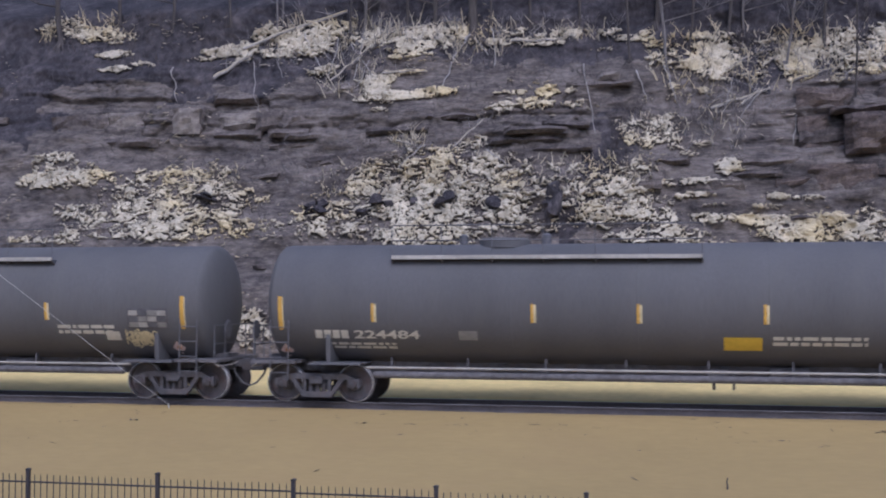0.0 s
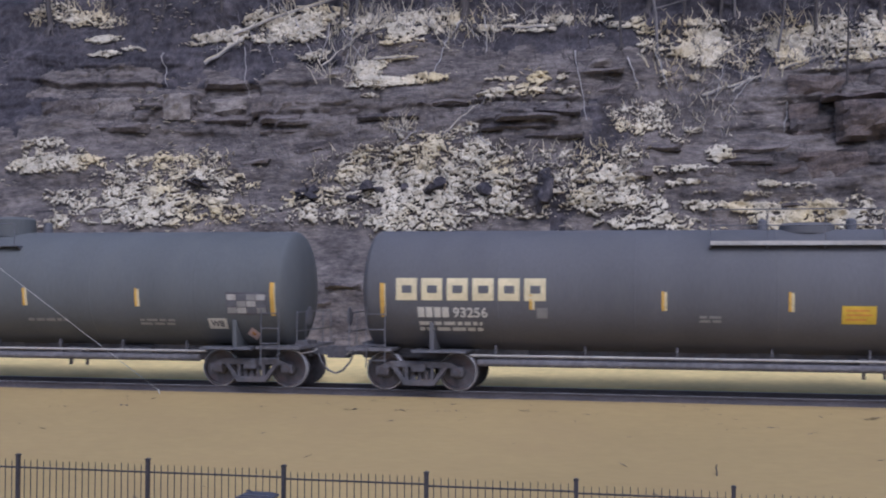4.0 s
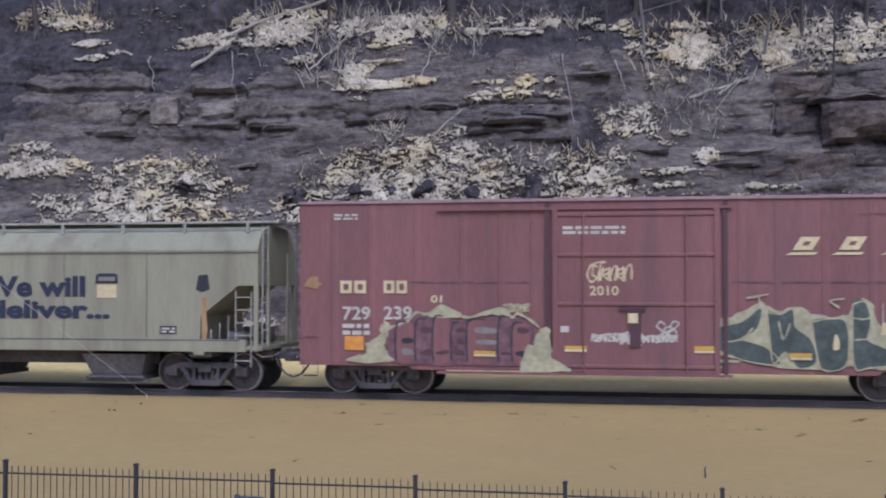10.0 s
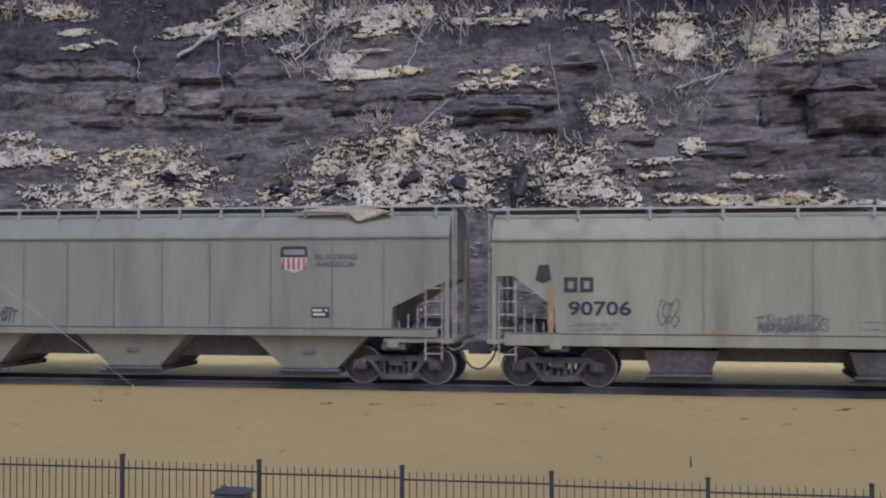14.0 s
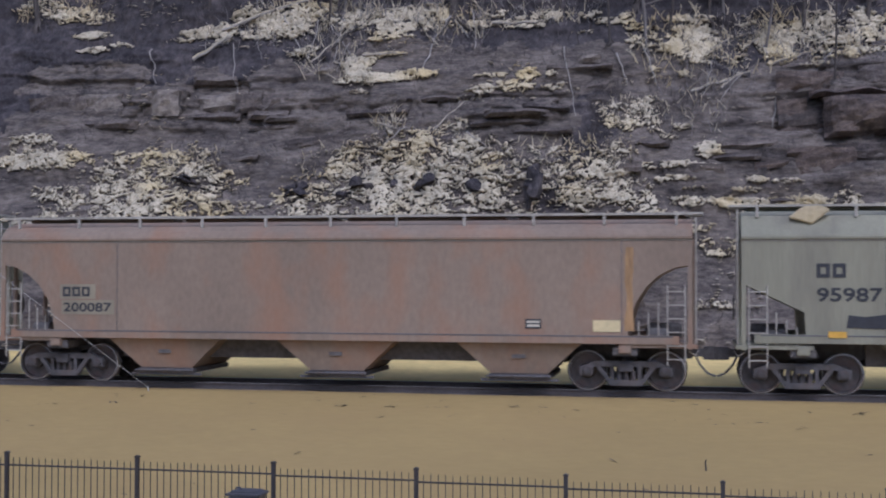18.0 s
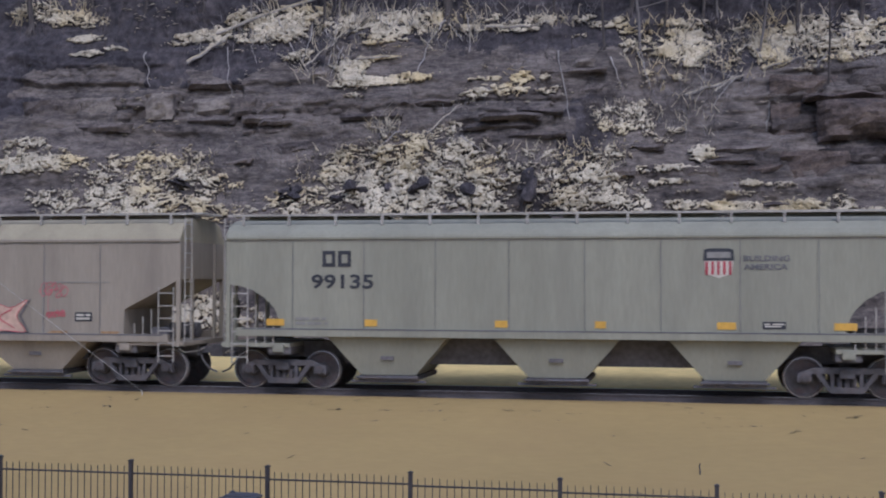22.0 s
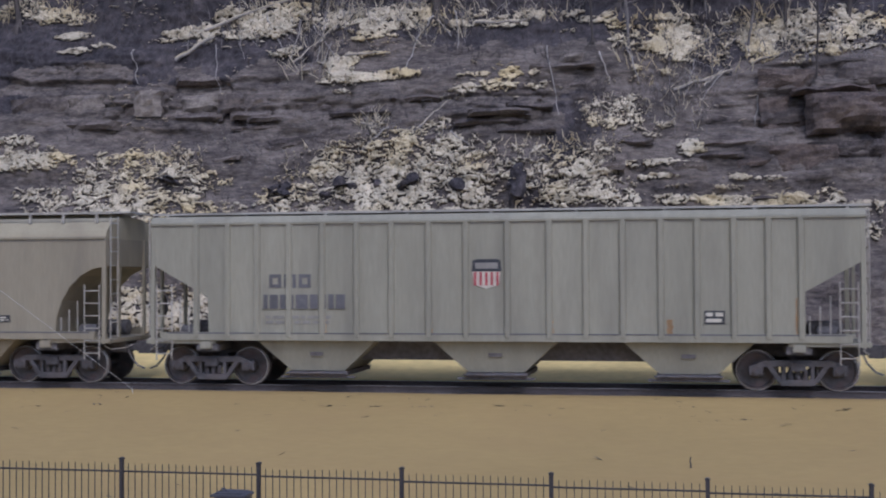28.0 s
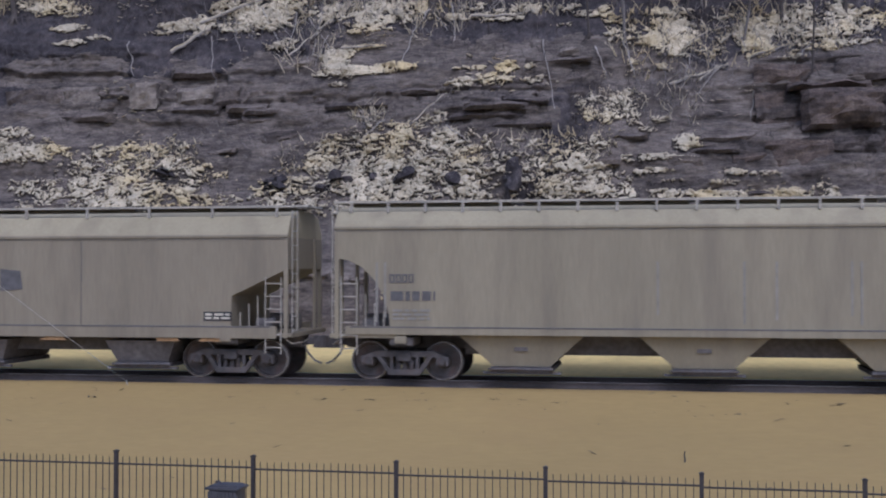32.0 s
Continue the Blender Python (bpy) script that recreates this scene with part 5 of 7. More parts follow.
def scrawl(x0, x1, z0, z1, n, seed):
    """A quick handwritten tag with no real letters, as points."""
    rnd = random.Random(seed)
    m = max(3, round((x1 - x0) / (0.36 * (z1 - z0))))
    w = (x1 - x0) / m
    pts = []
    for k in range(m):
        lift, tall = rnd.uniform(-0.1, 0.15), rnd.uniform(0.75, 1.1)
        for a, c in GLYPHS[rnd.randrange(len(GLYPHS))]:
            pts.append((x0 + w * (k + a * 1.9 - 0.4 + 0.3 * c), z0 + (z1 - z0) * (lift + c * tall)))
    return curve(pts, 4, False)


def block_letters(car, x0, x1, z0, z1, n, mat, bend=None, y=-1.5, slant=0.0, name="brand_mark", label="owner's mark as plain blocks"):
    """A brand or owner's mark: plain blocks of its size and colour."""
    w = (x1 - x0) / (n + (n - 1) * 0.22)
    e = min(0.28 * w, 0.085)
    for k in range(n):
        a = x0 + k * w * 1.22
        if bend:
            part(name, plate_build(a, a + w, z0, z1, bend, y, steps=6), mat, car, label)
            continue
        lean = slant / (z1 - z0)
        outer = [(a, z0), (a + w, z0), (a + w, z1), (a, z1)]
        inner = [(a + e, z0 + e), (a + w - e, z0 + e), (a + w - e, z1 - e), (a + e, z1 - e)]
        v = [(q[0] + lean * (q[1] - z0), y + d, q[1]) for d in (0, 0.006) for ring in (outer, inner) for q in ring]
        f = []
        for s in range(4):
            t = (s + 1) % 4
            f += [(s, t, 4 + t, 4 + s), (8 + t, 8 + s, 12 + s, 12 + t), (t, s, 8 + s, 8 + t), (4 + s, 4 + t, 12 + t, 12 + s)]
        part(name, Build().add(v, f), mat, car, label)


def tank_car(u, half, centres, paint, stripes, end_stripe, walkway, reach=(0.6, 0.6), label="", dome_at=None):
    """A black tank car with its shell, walkway, saddles, pipes, end rails and trucks."""
    R, zc = 1.45, 2.49
    ends = {-1: half[0], 1: half[1]}
    car = thing("tank_car", label, "tank car", "freight cars", (u, 0, 0))
    dish = [i * math.pi / 2 / 9 for i in range(9)]
    heads = {s: [(s * (ends[s] - 0.36 + 0.36 * math.sin(q)), R * math.cos(q)) for q in dish] + [(s * ends[s], 0.05)] for s in (-1, 1)}
    prof = list(reversed(heads[-1])) + heads[1]
    part("tank_shell", Build().lathe(prof, (0, 0, zc), 56), paint, car, "dark weathered cylindrical shell", smooth=30)
    # weld seams
    for k in range(5):
        x = -ends[-1] + (k + 1) * (ends[-1] + ends[1]) / 6 + 0.3
        part("weld_seam", Build().lathe([(x - 0.02, R), (x - 0.01, R + 0.006), (x + 0.01, R + 0.006), (x + 0.02, R)], (0, 0, zc), 56), paint, car)

    def bend(p):
        return (p[0], -math.sqrt(max(0.01, R * R - (p[2] - zc) ** 2)) - 0.010, p[2])

    # sills, saddles, end platforms
    for s in (-1, 1):
        x = s * centres / 2
        part("stub_sill", Build().box(*sorted((s * (ends[s] - 4.0), s * (ends[s] + 0.1))), -0.35, 0.35, 0.74, 1.12), UNDER, car, bevel=0.02)
        part("saddle", Build().prism([(-1.25, 1.02), (-1.30, 1.75), (-1.12, 1.55), (-0.6, 1.16), (0.6, 1.16), (1.12, 1.55), (1.30, 1.75), (1.25, 1.02)], x - s * 0.35 - 0.05, x - s * 0.35 + 0.05, "x"), paint, car)
        part("side_step", Build().box(*sorted((x + s * 0.1, x - s * 1.2)), -1.42, 1.42, 0.93, 0.985), GRIP, car, "narrow steel step ledge")
        xe = s * (ends[s] + 0.02)
        part("end_platform", Build().box(*sorted((s * (ends[s] - 0.9), s * (ends[s] + 0.22))), -1.4, 1.4, 0.95, 1.02), UNDER, car)
        rail = Build()
        for yy in (-1.38, -0.7, 0.7, 1.38):
            rail.tube((xe + s * 0.12, yy, 1.0), (xe + s * 0.12, yy, 1.95), 0.016, 6)
        rail.tube((xe + s * 0.12, -1.38, 1.95), (xe + s * 0.12, 1.38, 1.95), 0.016, 6).tube((xe + s * 0.12, -1.38, 1.5), (xe + s * 0.12, 1.38, 1.5), 0.016, 6)
        part("end_rail", rail, GRIP, car)
        part("ladder", ladder_build(s * (ends[s] - 0.75), s * (ends[s] - 0.30), -1.44, 0.55, 2.0, 4), GRIP, car)
        part("brake_wheel", Build().lathe([(xe + s * 0.24, 0.20), (xe + s * 0.26, 0.24), (xe + s * 0.28, 0.20)], (0, -0.85, 1.85), 16), GRIP, car)
        coupler(car, s * (ends[s] + 0.1), s, reach[0 if s < 0 else 1] - 0.1)
        truck(car, x)
    part("bottom_pipe", Build().tube((-centres / 2 + 1.2, -0.95, 0.86), (centres / 2 - 1.2, -0.95, 0.86), 0.028, 8), PALE_STEEL, car, "pale train-line pipe under the shell")
    part("bottom_pipe", Build().tube((-centres / 2 + 1.4, -0.90, 0.69), (centres / 2 - 1.4, -0.90, 0.69), 0.085, 10), UNDER, car)
    part("through_sill", Build().box(-centres / 2, centres / 2, -0.30, 0.30, 0.60, 1.06), TRUCK, car, "dark grimy through sill", bevel=0.02)
    for k in range(7):
        x = -centres / 2 + 1.8 + k * (centres - 3.6) / 6
        part("pipe_hanger", Build().box(x - 0.025, x + 0.025, -0.80, -0.7, 0.66, 1.10), UNDER, car)
    part("skid", Build().prism([(-0.6, 1.08), (-0.35, 0.72), (0.35, 0.72), (0.6, 1.08)], -0.35, 0.35), UNDER, car, bevel=0.02)
    part("brake_reservoir", Build().lathe([(3.2, 0.05), (3.25, 0.18), (4.1, 0.18), (4.15, 0.05)], (0, -0.45, 0.78), 16), UNDER, car, smooth=40)
    part("brake_valve", Build().box(1.9, 2.3, -0.7, -0.4, 0.62, 0.90).box(1.95, 2.02, -0.72, -0.66, 0.45, 0.65).box(2.4, 2.46, -0.72, -0.66, 0.45, 0.9), UNDER, car)
    # walkway
    a, b = walkway
    wz = zc + 1.08
    for y0 in (-1.22, 0.62):
        part("walkway", Build().box(a, b, y0, y0 + 0.6, wz - 0.03, wz), GRIP, car, "steel grating walkway", bevel=0.006)
    n = max(2, round((b - a) / 1.15))
    for k in range(n + 1):
        x = a + (b - a) * k / n
        part("walkway_bracket", Build().prism([(-1.22, wz - 0.03), (-0.7, wz - 0.03), (-0.9, wz - 0.25)], x - 0.02, x + 0.02, "x"), GRIP, car)
    if dome_at is None:
        guard = Build()
        for k in range(n + 1):
            x = a + (b - a) * k / n
            guard.tube((x, -1.2, wz), (x, -1.2, wz + 0.78), 0.013, 6)
        for z in (0.42, 0.78):
            guard.tube((a, -1.2, wz + z), (b, -1.2, wz + z), 0.014, 6)
        part("guard_rail", guard, GRIP, car, "thin dark pipe guard rail")
        part("toe_board", Build().box(a, b, -1.235, -1.215, wz - 0.02, wz + 0.07), PALE_STEEL, car, "pale worn toe board along the walkway")
        mx, high = a + 0.35 * (b - a), 0.16
    else:
        guard = Build()
        for k in range(4):
            x = a + 0.1 + (b - a - 0.2) * k / 3
            guard.tube((x, -1.2, wz), (x, -1.2, wz + 0.55), 0.014, 6)
        guard.tube((a + 0.1, -1.2, wz + 0.55), (b - 0.1, -1.2, wz + 0.55), 0.016, 6)
        part("guard_rail", guard, GRIP, car)
        mx, high = dome_at, 0.42
    part("manway_housing", Build().lathe([(zc + R - 0.1, 0.62), (zc + R + high - 0.08, 0.62), (zc + R + high - 0.02, 0.56), (zc + R + high, 0.1)], (mx, 0, 0), 24, "z"), paint, car, "round fittings housing", smooth=40)
    part("relief_valve", Build().lathe([(zc + R - 0.05, 0.12), (zc + R + 0.22, 0.12), (zc + R + 0.26, 0.06)], (mx + 1.0, 0.1, 0), 12, "z"), GRIP, car)
    part("relief_valve", Build().lathe([(zc + R - 0.05, 0.10), (zc + R + 0.2, 0.10), (zc + R + 0.24, 0.05)], (mx - 1.0, -0.1, 0), 12, "z"), GRIP, car)
    # reflectors
    for x in stripes:
        part("reflector", plate_build(x - 0.06, x, 2.06, 2.50, bend), AMBER, car)
        part("reflector", plate_build(x + 0.005, x + 0.06, 2.06, 2.48, bend), CREAM, car)
    for x in end_stripe:
        part("reflector", plate_build(x - 0.05, x + 0.05, 1.86, 2.66, bend), AMBER, car, "tall amber end reflector")
        part("reflector", plate_build(x + 0.055, x + 0.08, 1.9, 2.64, bend), CREAM, car)
    CARS.append((car, u))
    return car, bend


LOW = {"truck", "coupler", "stub_sill", "through_sill", "side_step", "end_platform", "side_sill", "sill_line", "centre_sill", "underbody", "underframe", "jacking_pad", "bolster_pad", "ladder", "corner_ladder", "air_reservoir", "brake_cylinder", "brake_reservoir", "brake_valve", "bottom_pipe", "pipe_hanger", "skid", "stirrup_step", "crossover_step"}


def settle(car, drop=0.10):
    """Lower the body on its running gear by the sag of the springs."""
    for ob in car.children:
        if ob.name.split(".")[0] not in LOW:
            ob.location.z -= drop


def decal(car, kind, mat, *args, name="", label="", **kw):
    return part(name or "decal", kind(*args, **kw), mat, car, label)


def diamond(car, x, z, bend=None, y=-1.5):
    part("placard", shape_build([(x - 0.17, z), (x, z - 0.17), (x + 0.17, z), (x, z + 0.17)], y, 0.008, bend), DIAMOND, car, "faded diamond hazard placard")
    part("placard_mark", shape_build([(x - 0.06, z), (x, z - 0.06), (x + 0.06, z), (x, z + 0.06)], y - 0.007, 0.006, (lambda p: (p[0], bend(p)[1] - 0.007, p[2])) if bend else None), ORANGE, car)


def out(bend, d=0.006):
    return lambda p: (p[0], bend(p)[1] - d, p[2])


def number_panel(car, x0, x1, z0, z1, bend):
    """The stencilled test panel near an end."""
    part("test_panel", plate_build(x0, x1, z0, z1, bend), TRUCK, car, "dark stencilled test panel")
    for k in range(4):
        for j in range(3):
            w, h = (x1 - x0 - 0.06) / 4, (z1 - z0 - 0.06) / 3
            part("panel_box", plate_build(x0 + 0.03 + k * w, x0 + 0.01 + (k + 1) * w, z0 + 0.03 + j * h, z0 + 0.01 + (j + 1) * h, out(bend), steps=1), (GREY, GRIP, PALE_STEEL)[(2 * k + j) % 3], car)


# tank car ahead
car, bend = tank_car(-3.5, (8.75, 8.75), 14.8, TANK, (-5.88, -2.07, 0.35, 3.14), (-8.21,), (-5.5, 1.75), (0.65, 0.6), "long weathered black tank car with a top walkway")
decal(car, text_build, WHITE, "224484", -6.4, 1.66, 0.20, 1.6, bend=bend, name="car_number")
block_letters(car, -7.37, -6.55, 1.66, 1.86, 4, WHITE, bend)
decal(car, bars_build, WHITE, -7.15, -5.4, 1.42, 1.56, 2, bend, name="small_lettering")
decal(car, plate_build, GREY, -3.86, -3.41, 1.64, 1.86, bend, name="stencil_box")
decal(car, plate_build, YELLOW, 2.21, 3.05, 1.46, 1.76, bend, name="yellow_placard", label="yellow warning placard")
decal(car, bars_build, WHITE, 3.28, 5.3, 1.58, 1.78, 2, bend, name="small_lettering")
diamond(car, -8.2, 1.35, bend)

# tank car with the large owner's mark
car, bend = tank_car(-22.75, (9.62, 9.2), 16.25, TANK, (-5.38, -2.38, 0.39, 2.55, 4.86), (-8.94, 8.5), (-1.36, 4.86), (0.79, 0.65), "very long weathered black tank car with large white owner's mark")
block_letters(car, -8.60, -5.06, 2.26, 2.78, 6, CREAM, bend, name="owner_mark", label="large cream owner's mark as plain blocks")
for k in range(6):
    w = (8.60 - 5.06) / (6 + 5 * 0.22)
    a = -8.60 + k * w * 1.22
    decal(car, plate_build, TANK, a + 0.14, a + w - 0.12, 2.43, 2.61, out(bend, 0.008), name="mark_counter", steps=3)
block_letters(car, -8.09, -7.35, 1.86, 2.10, 4, WHITE, bend)
decal(car, text_build, WHITE, "93256", -7.25, 1.86, 0.24, 0.82, bend=bend, name="car_number")
decal(car, bars_build, WHITE, -8.08, -6.57, 1.54, 1.76, 2, bend, name="small_lettering")
decal(car, plate_build, GREY, -5.28, -5.03, 1.86, 2.10, bend, name="stencil_box")
decal(car, plate_build, YELLOW, 1.46, 2.18, 1.80, 2.20, bend, name="yellow_placard", label="yellow warning placard")
for a, z in ((1.98, 1.88), (2.10, 1.98), (2.04, 2.08)):
    decal(car, plate_build, ORANGE, 1.54, a, z, z + 0.04, out(bend), name="placard_line")
decal(car, bars_build, GREY, -1.6, -1.13, 1.80, 1.95, 2, bend, name="small_lettering")
number_panel(car, 7.05, 8.12, 1.86, 2.36, bend)
decal(car, bars_build, WHITE, 5.12, 6.67, 1.72, 1.94, 2, bend, name="small_lettering")
decal(car, plate_build, WHITE, 6.39, 6.77, 1.56, 1.78, bend, name="stencil_box")
for k in range(5):
    decal(car, stroke_build, CREAM, scrawl(6.95 + k * 0.12, 7.5 + k * 0.06, 1.42 + 0.02 * k, 1.78, 6, k), 0.035, bend=out(bend, 0.002 + 0.001 * k), name="tag_stroke")
diamond(car, 8.23, 1.38, bend)

# tank car with the domed platform
car, bend = tank_car(-42.05, (8.6, 8.1), 13.93, TANK_B, (-4.77, -2.01, 1.08, 4.12), (-7.92, 7.62), (-1.66, 0.74), (0.6, 0.79), "black tank car with a short top platform and round dome", dome_at=-0.15)
block_letters(car, -6.90, -6.24, 1.84, 2.10, 4, WHITE, bend)
decal(car, text_build, WHITE, "360646", -6.09, 1.84, 0.25, 1.29, bend=bend, name="car_number")
decal(car, bars_build, WHITE, -6.78, -5.06, 1.54, 1.72, 2, bend, name="small_lettering")
decal(car, plate_build, GREY, -4.55, -4.29, 1.86, 2.10, bend, name="stencil_box")
decal(car, plate_build, TANK, -4.51, -4.33, 1.90, 2.06, out(bend), name="stencil_mark")
decal(car, bars_build, GREY, -3.64, -3.06, 1.56, 1.72, 2, bend, name="small_lettering")
decal(car, plate_build, YELLOW, -2.28, -1.44, 1.22, 1.82, bend, name="yellow_placard", label="large yellow warning placard")
for a, z in ((-1.70, 1.36), (-1.58, 1.47), (-1.66, 1.58), (-1.60, 1.69)):
    decal(car, plate_build, ORANGE, -2.16, a, z, z + 0.04, out(bend), name="placard_line")
decal(car, bars_build, GREY, 1.08, 2.16, 1.67, 1.74, 1, bend, name="small_lettering")
decal(car, bars_build, GREY, 4.12, 5.05, 1.60, 1.75, 2, bend, name="small_lettering")
decal(car, plate_build, WHITE, 5.92, 6.40, 1.52, 1.78, bend, name="stencil_box")
decal(car, text_build, BLACK, "W8", 5.98, 1.57, 0.16, 0.34, bend=out(bend), name="stencil_mark")
number_panel(car, 6.44, 7.50, 1.88, 2.42, bend)
diamond(car, 7.01, 1.40, bend)

# ---- boxcar ----


def boxcar(u, half, centres):
    W, z0, z1 = 1.42, 0.62, 4.62
    y = -W
    car = thing("boxcar", "faded oxide-red boxcar with graffiti along its lower side", "boxcar", "freight cars", (u, 0, 0))
    part("body", Build().box(-half, half, -W, W, 0.80, z1), OXIDE, car, "faded oxide-red steel side panels")
    part("side_sill", Build().prism([(-5.4, 0.80), (-5.2, z0), (5.2, z0), (5.4, 0.80)], -W, -W + 0.08).prism([(-5.4, 0.80), (-5.2, z0), (5.2, z0), (5.4, 0.80)], W - 0.08, W), OXIDE, car)
    part("underframe", Build().box(-half, half, -0.35, 0.35, 0.66, 0.80).box(-half + 0.2, half - 0.2, -1.3, 1.3, 0.72, 0.80), UNDER, car)
    part("roof", Build().prism([(-W - 0.05, z1), (-W - 0.05, z1 + 0.06), (0, z1 + 0.17), (W + 0.05, z1 + 0.06), (W + 0.05, z1)], -half - 0.04, half + 0.04, "x"), EAVE, car, "pale faded roof and eave")
    for k in range(14):
        x = -half + 0.5 + k * (2 * half - 1.0) / 13
        part("roof_seam", Build().prism([(-W - 0.04, z1 + 0.06), (0, z1 + 0.17), (W + 0.04, z1 + 0.06), (W + 0.04, z1 + 0.085), (0, z1 + 0.2), (-W - 0.04, z1 + 0.085)], x - 0.03, x + 0.03, "x"), EAVE, car)
    # panel posts and lines
    for x in (-7.1, -6.2, -5.1, -4.0, -3.1, -2.35, 2.3, 3.1, 4.1, 5.1, 6.2, 7.1):
        part("side_post", Build().prism([(x - 0.09, y), (x - 0.05, y - 0.012), (x + 0.05, y - 0.012), (x + 0.09, y)], 0.84, z1 - 0.03, "z"), OXIDE, car)
    part("side_seam", Build().box(-5.5, -2.1, y - 0.014, y, 2.74, 2.78), MAROON, car)
    part("side_seam", Build().box(2.1, 6.6, y - 0.014, y, 2.74, 2.78), MAROON, car)
    part("side_seam", Build().box(4.8, 5.7, y - 0.014, y, 4.24, 4.27), MAROON, car)
    # door
    door = part("door", Build().box(-1.86, 1.80, y - 0.05, y, 0.70, 4.40), OXIDE, car, "wide oxide-red plug door", bevel=0.01)
    for z in (4.30, 3.38, 2.26, 0.85):
        part("door_rib", Build().prism([(y - 0.05, z - 0.05), (y - 0.085, z - 0.025), (y - 0.085, z + 0.025), (y - 0.05, z + 0.05)], -1.8, 1.74, "x"), OXIDE, door)
    for x in (-1.84, 1.78):
        part("door_edge", Build().box(x - 0.06, x + 0.06, y - 0.10, y - 0.04, 0.70, 4.42), OXIDE, door, bevel=0.008)
    for x in (-1.2, 1.1):
        part("lock_bar", Build().tube((x, y - 0.085, 0.75), (x, y - 0.085, 4.35), 0.022, 8), OXIDE, door)
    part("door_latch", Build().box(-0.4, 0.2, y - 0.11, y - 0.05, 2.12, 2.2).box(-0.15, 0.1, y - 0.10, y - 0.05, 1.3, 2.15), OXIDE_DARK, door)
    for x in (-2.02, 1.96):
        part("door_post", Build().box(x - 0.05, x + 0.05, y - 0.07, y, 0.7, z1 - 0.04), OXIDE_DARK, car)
    part("door_track", Build().box(-4.6, 2.1, y - 0.10, y, 0.64, 0.70), OXIDE, car)
    part("door_track", Build().box(-4.6, 2.1, y - 0.09, y, 4.42, 4.47), OXIDE, car)
    # ends
    for s in (-1, 1):
        x = s * half
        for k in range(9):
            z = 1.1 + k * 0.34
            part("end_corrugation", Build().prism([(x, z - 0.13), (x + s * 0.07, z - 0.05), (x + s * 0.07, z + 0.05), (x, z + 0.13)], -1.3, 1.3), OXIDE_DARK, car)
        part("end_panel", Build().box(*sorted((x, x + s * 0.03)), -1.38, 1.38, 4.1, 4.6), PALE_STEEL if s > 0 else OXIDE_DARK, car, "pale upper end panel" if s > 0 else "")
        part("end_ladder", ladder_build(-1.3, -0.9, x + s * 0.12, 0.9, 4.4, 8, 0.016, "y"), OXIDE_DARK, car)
        part("grab_iron", Build().tube((s * (half - 0.5), y - 0.05, 1.5), (s * (half - 0.08), y - 0.05, 1.5), 0.012, 6), OXIDE, car)
        part("crossover_step", Build().box(*sorted((x, x + s * 0.3)), -1.3, 1.3, 0.92, 0.97), UNDER, car)
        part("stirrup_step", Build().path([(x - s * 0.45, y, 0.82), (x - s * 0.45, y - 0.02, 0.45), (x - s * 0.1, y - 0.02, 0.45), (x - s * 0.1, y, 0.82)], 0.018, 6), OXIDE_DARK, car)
        coupler(car, x, s, 0.65 if s > 0 else 0.5)
        truck(car, s * centres / 2)
    # lettering
    yy = y - 0.026
    for a, b in ((-6.95, -6.32), (-5.89, -5.33)):
        block_letters(car, a, b, 2.50, 2.80, 2, CREAM, y=yy)
    decal(car, text_build, WHITE, "729", -6.89, 1.87, 0.32, 0.68, y=yy, name="car_number")
    decal(car, text_build, WHITE, "239", -5.89, 1.88, 0.32, 0.68, y=yy, name="car_number")
    decal(car, bars_build, WHITE, -6.89, -6.18, 1.52, 1.78, 2, y=yy, name="small_lettering")
    decal(car, plate_build, ORANGE, -6.84, -6.37, 1.16, 1.50, y=yy, name="orange_panel")
    decal(car, bars_build, WHITE, -7.11, -6.53, 4.24, 4.38, 2, y=yy, name="small_lettering")
    for a in (3.25, 4.23, 5.27, 6.32):
        decal(car, shape_build, CREAM, [(a, 3.36), (a + 0.62, 3.36), (a + 0.70, 3.42), (a + 0.12, 3.42)], yy, name="brand_underline")
        decal(car, shape_build, CREAM, [(a + 0.16, 3.47), (a + 0.58, 3.47), (a + 0.76, 3.76), (a + 0.34, 3.76)], yy, name="brand_mark", label="slanted pale owner's mark as a plain block")
        decal(car, shape_build, OXIDE, [(a + 0.36, 3.57), (a + 0.50, 3.57), (a + 0.56, 3.66), (a + 0.42, 3.66)], yy - 0.008, name="mark_counter")
    decal(car, stroke_build, CREAM, scrawl(7.2, 7.85, 3.78, 4.18, 7, 3), 0.05, yy, name="tag_stroke", label="pale scribbled tag")
    decal(car, stroke_build, CREAM, [(7.15, 3.66), (7.5, 3.76), (7.9, 3.68)], 0.05, yy, name="tag_stroke")
    dy = y - 0.058
    decal(car, bars_build, WHITE, -1.67, -0.25, 3.86, 4.04, 2, y=dy, name="small_lettering")
    decal(car, stroke_build, CREAM, scrawl(-1.08, -0.12, 2.74, 3.16, 10, 5), 0.045, dy, name="tag_stroke", label="cream scribbled tag")
    decal(car, text_build, CREAM, "2010", -1.06, 2.46, 0.22, 0.66, y=dy, name="painted_date")
    decal(car, plate_build, CREAM, -0.19, 0.03, 1.84, 2.06, y=dy - 0.06, name="door_card")
    decal(car, stroke_build, WHITE, scrawl(-1.0, 0.9, 1.40, 1.58, 16, 6), 0.03, dy, name="tag_stroke")
    decal(car, stroke_build, WHITE, scrawl(-0.4, 0.1, 1.36, 1.66, 6, 7), 0.04, dy - 0.005, name="tag_stroke")
    decal(car, stroke_build, WHITE, scrawl(0.45, 0.9, 1.50, 1.86, 7, 8), 0.04, dy - 0.005, name="tag_stroke")
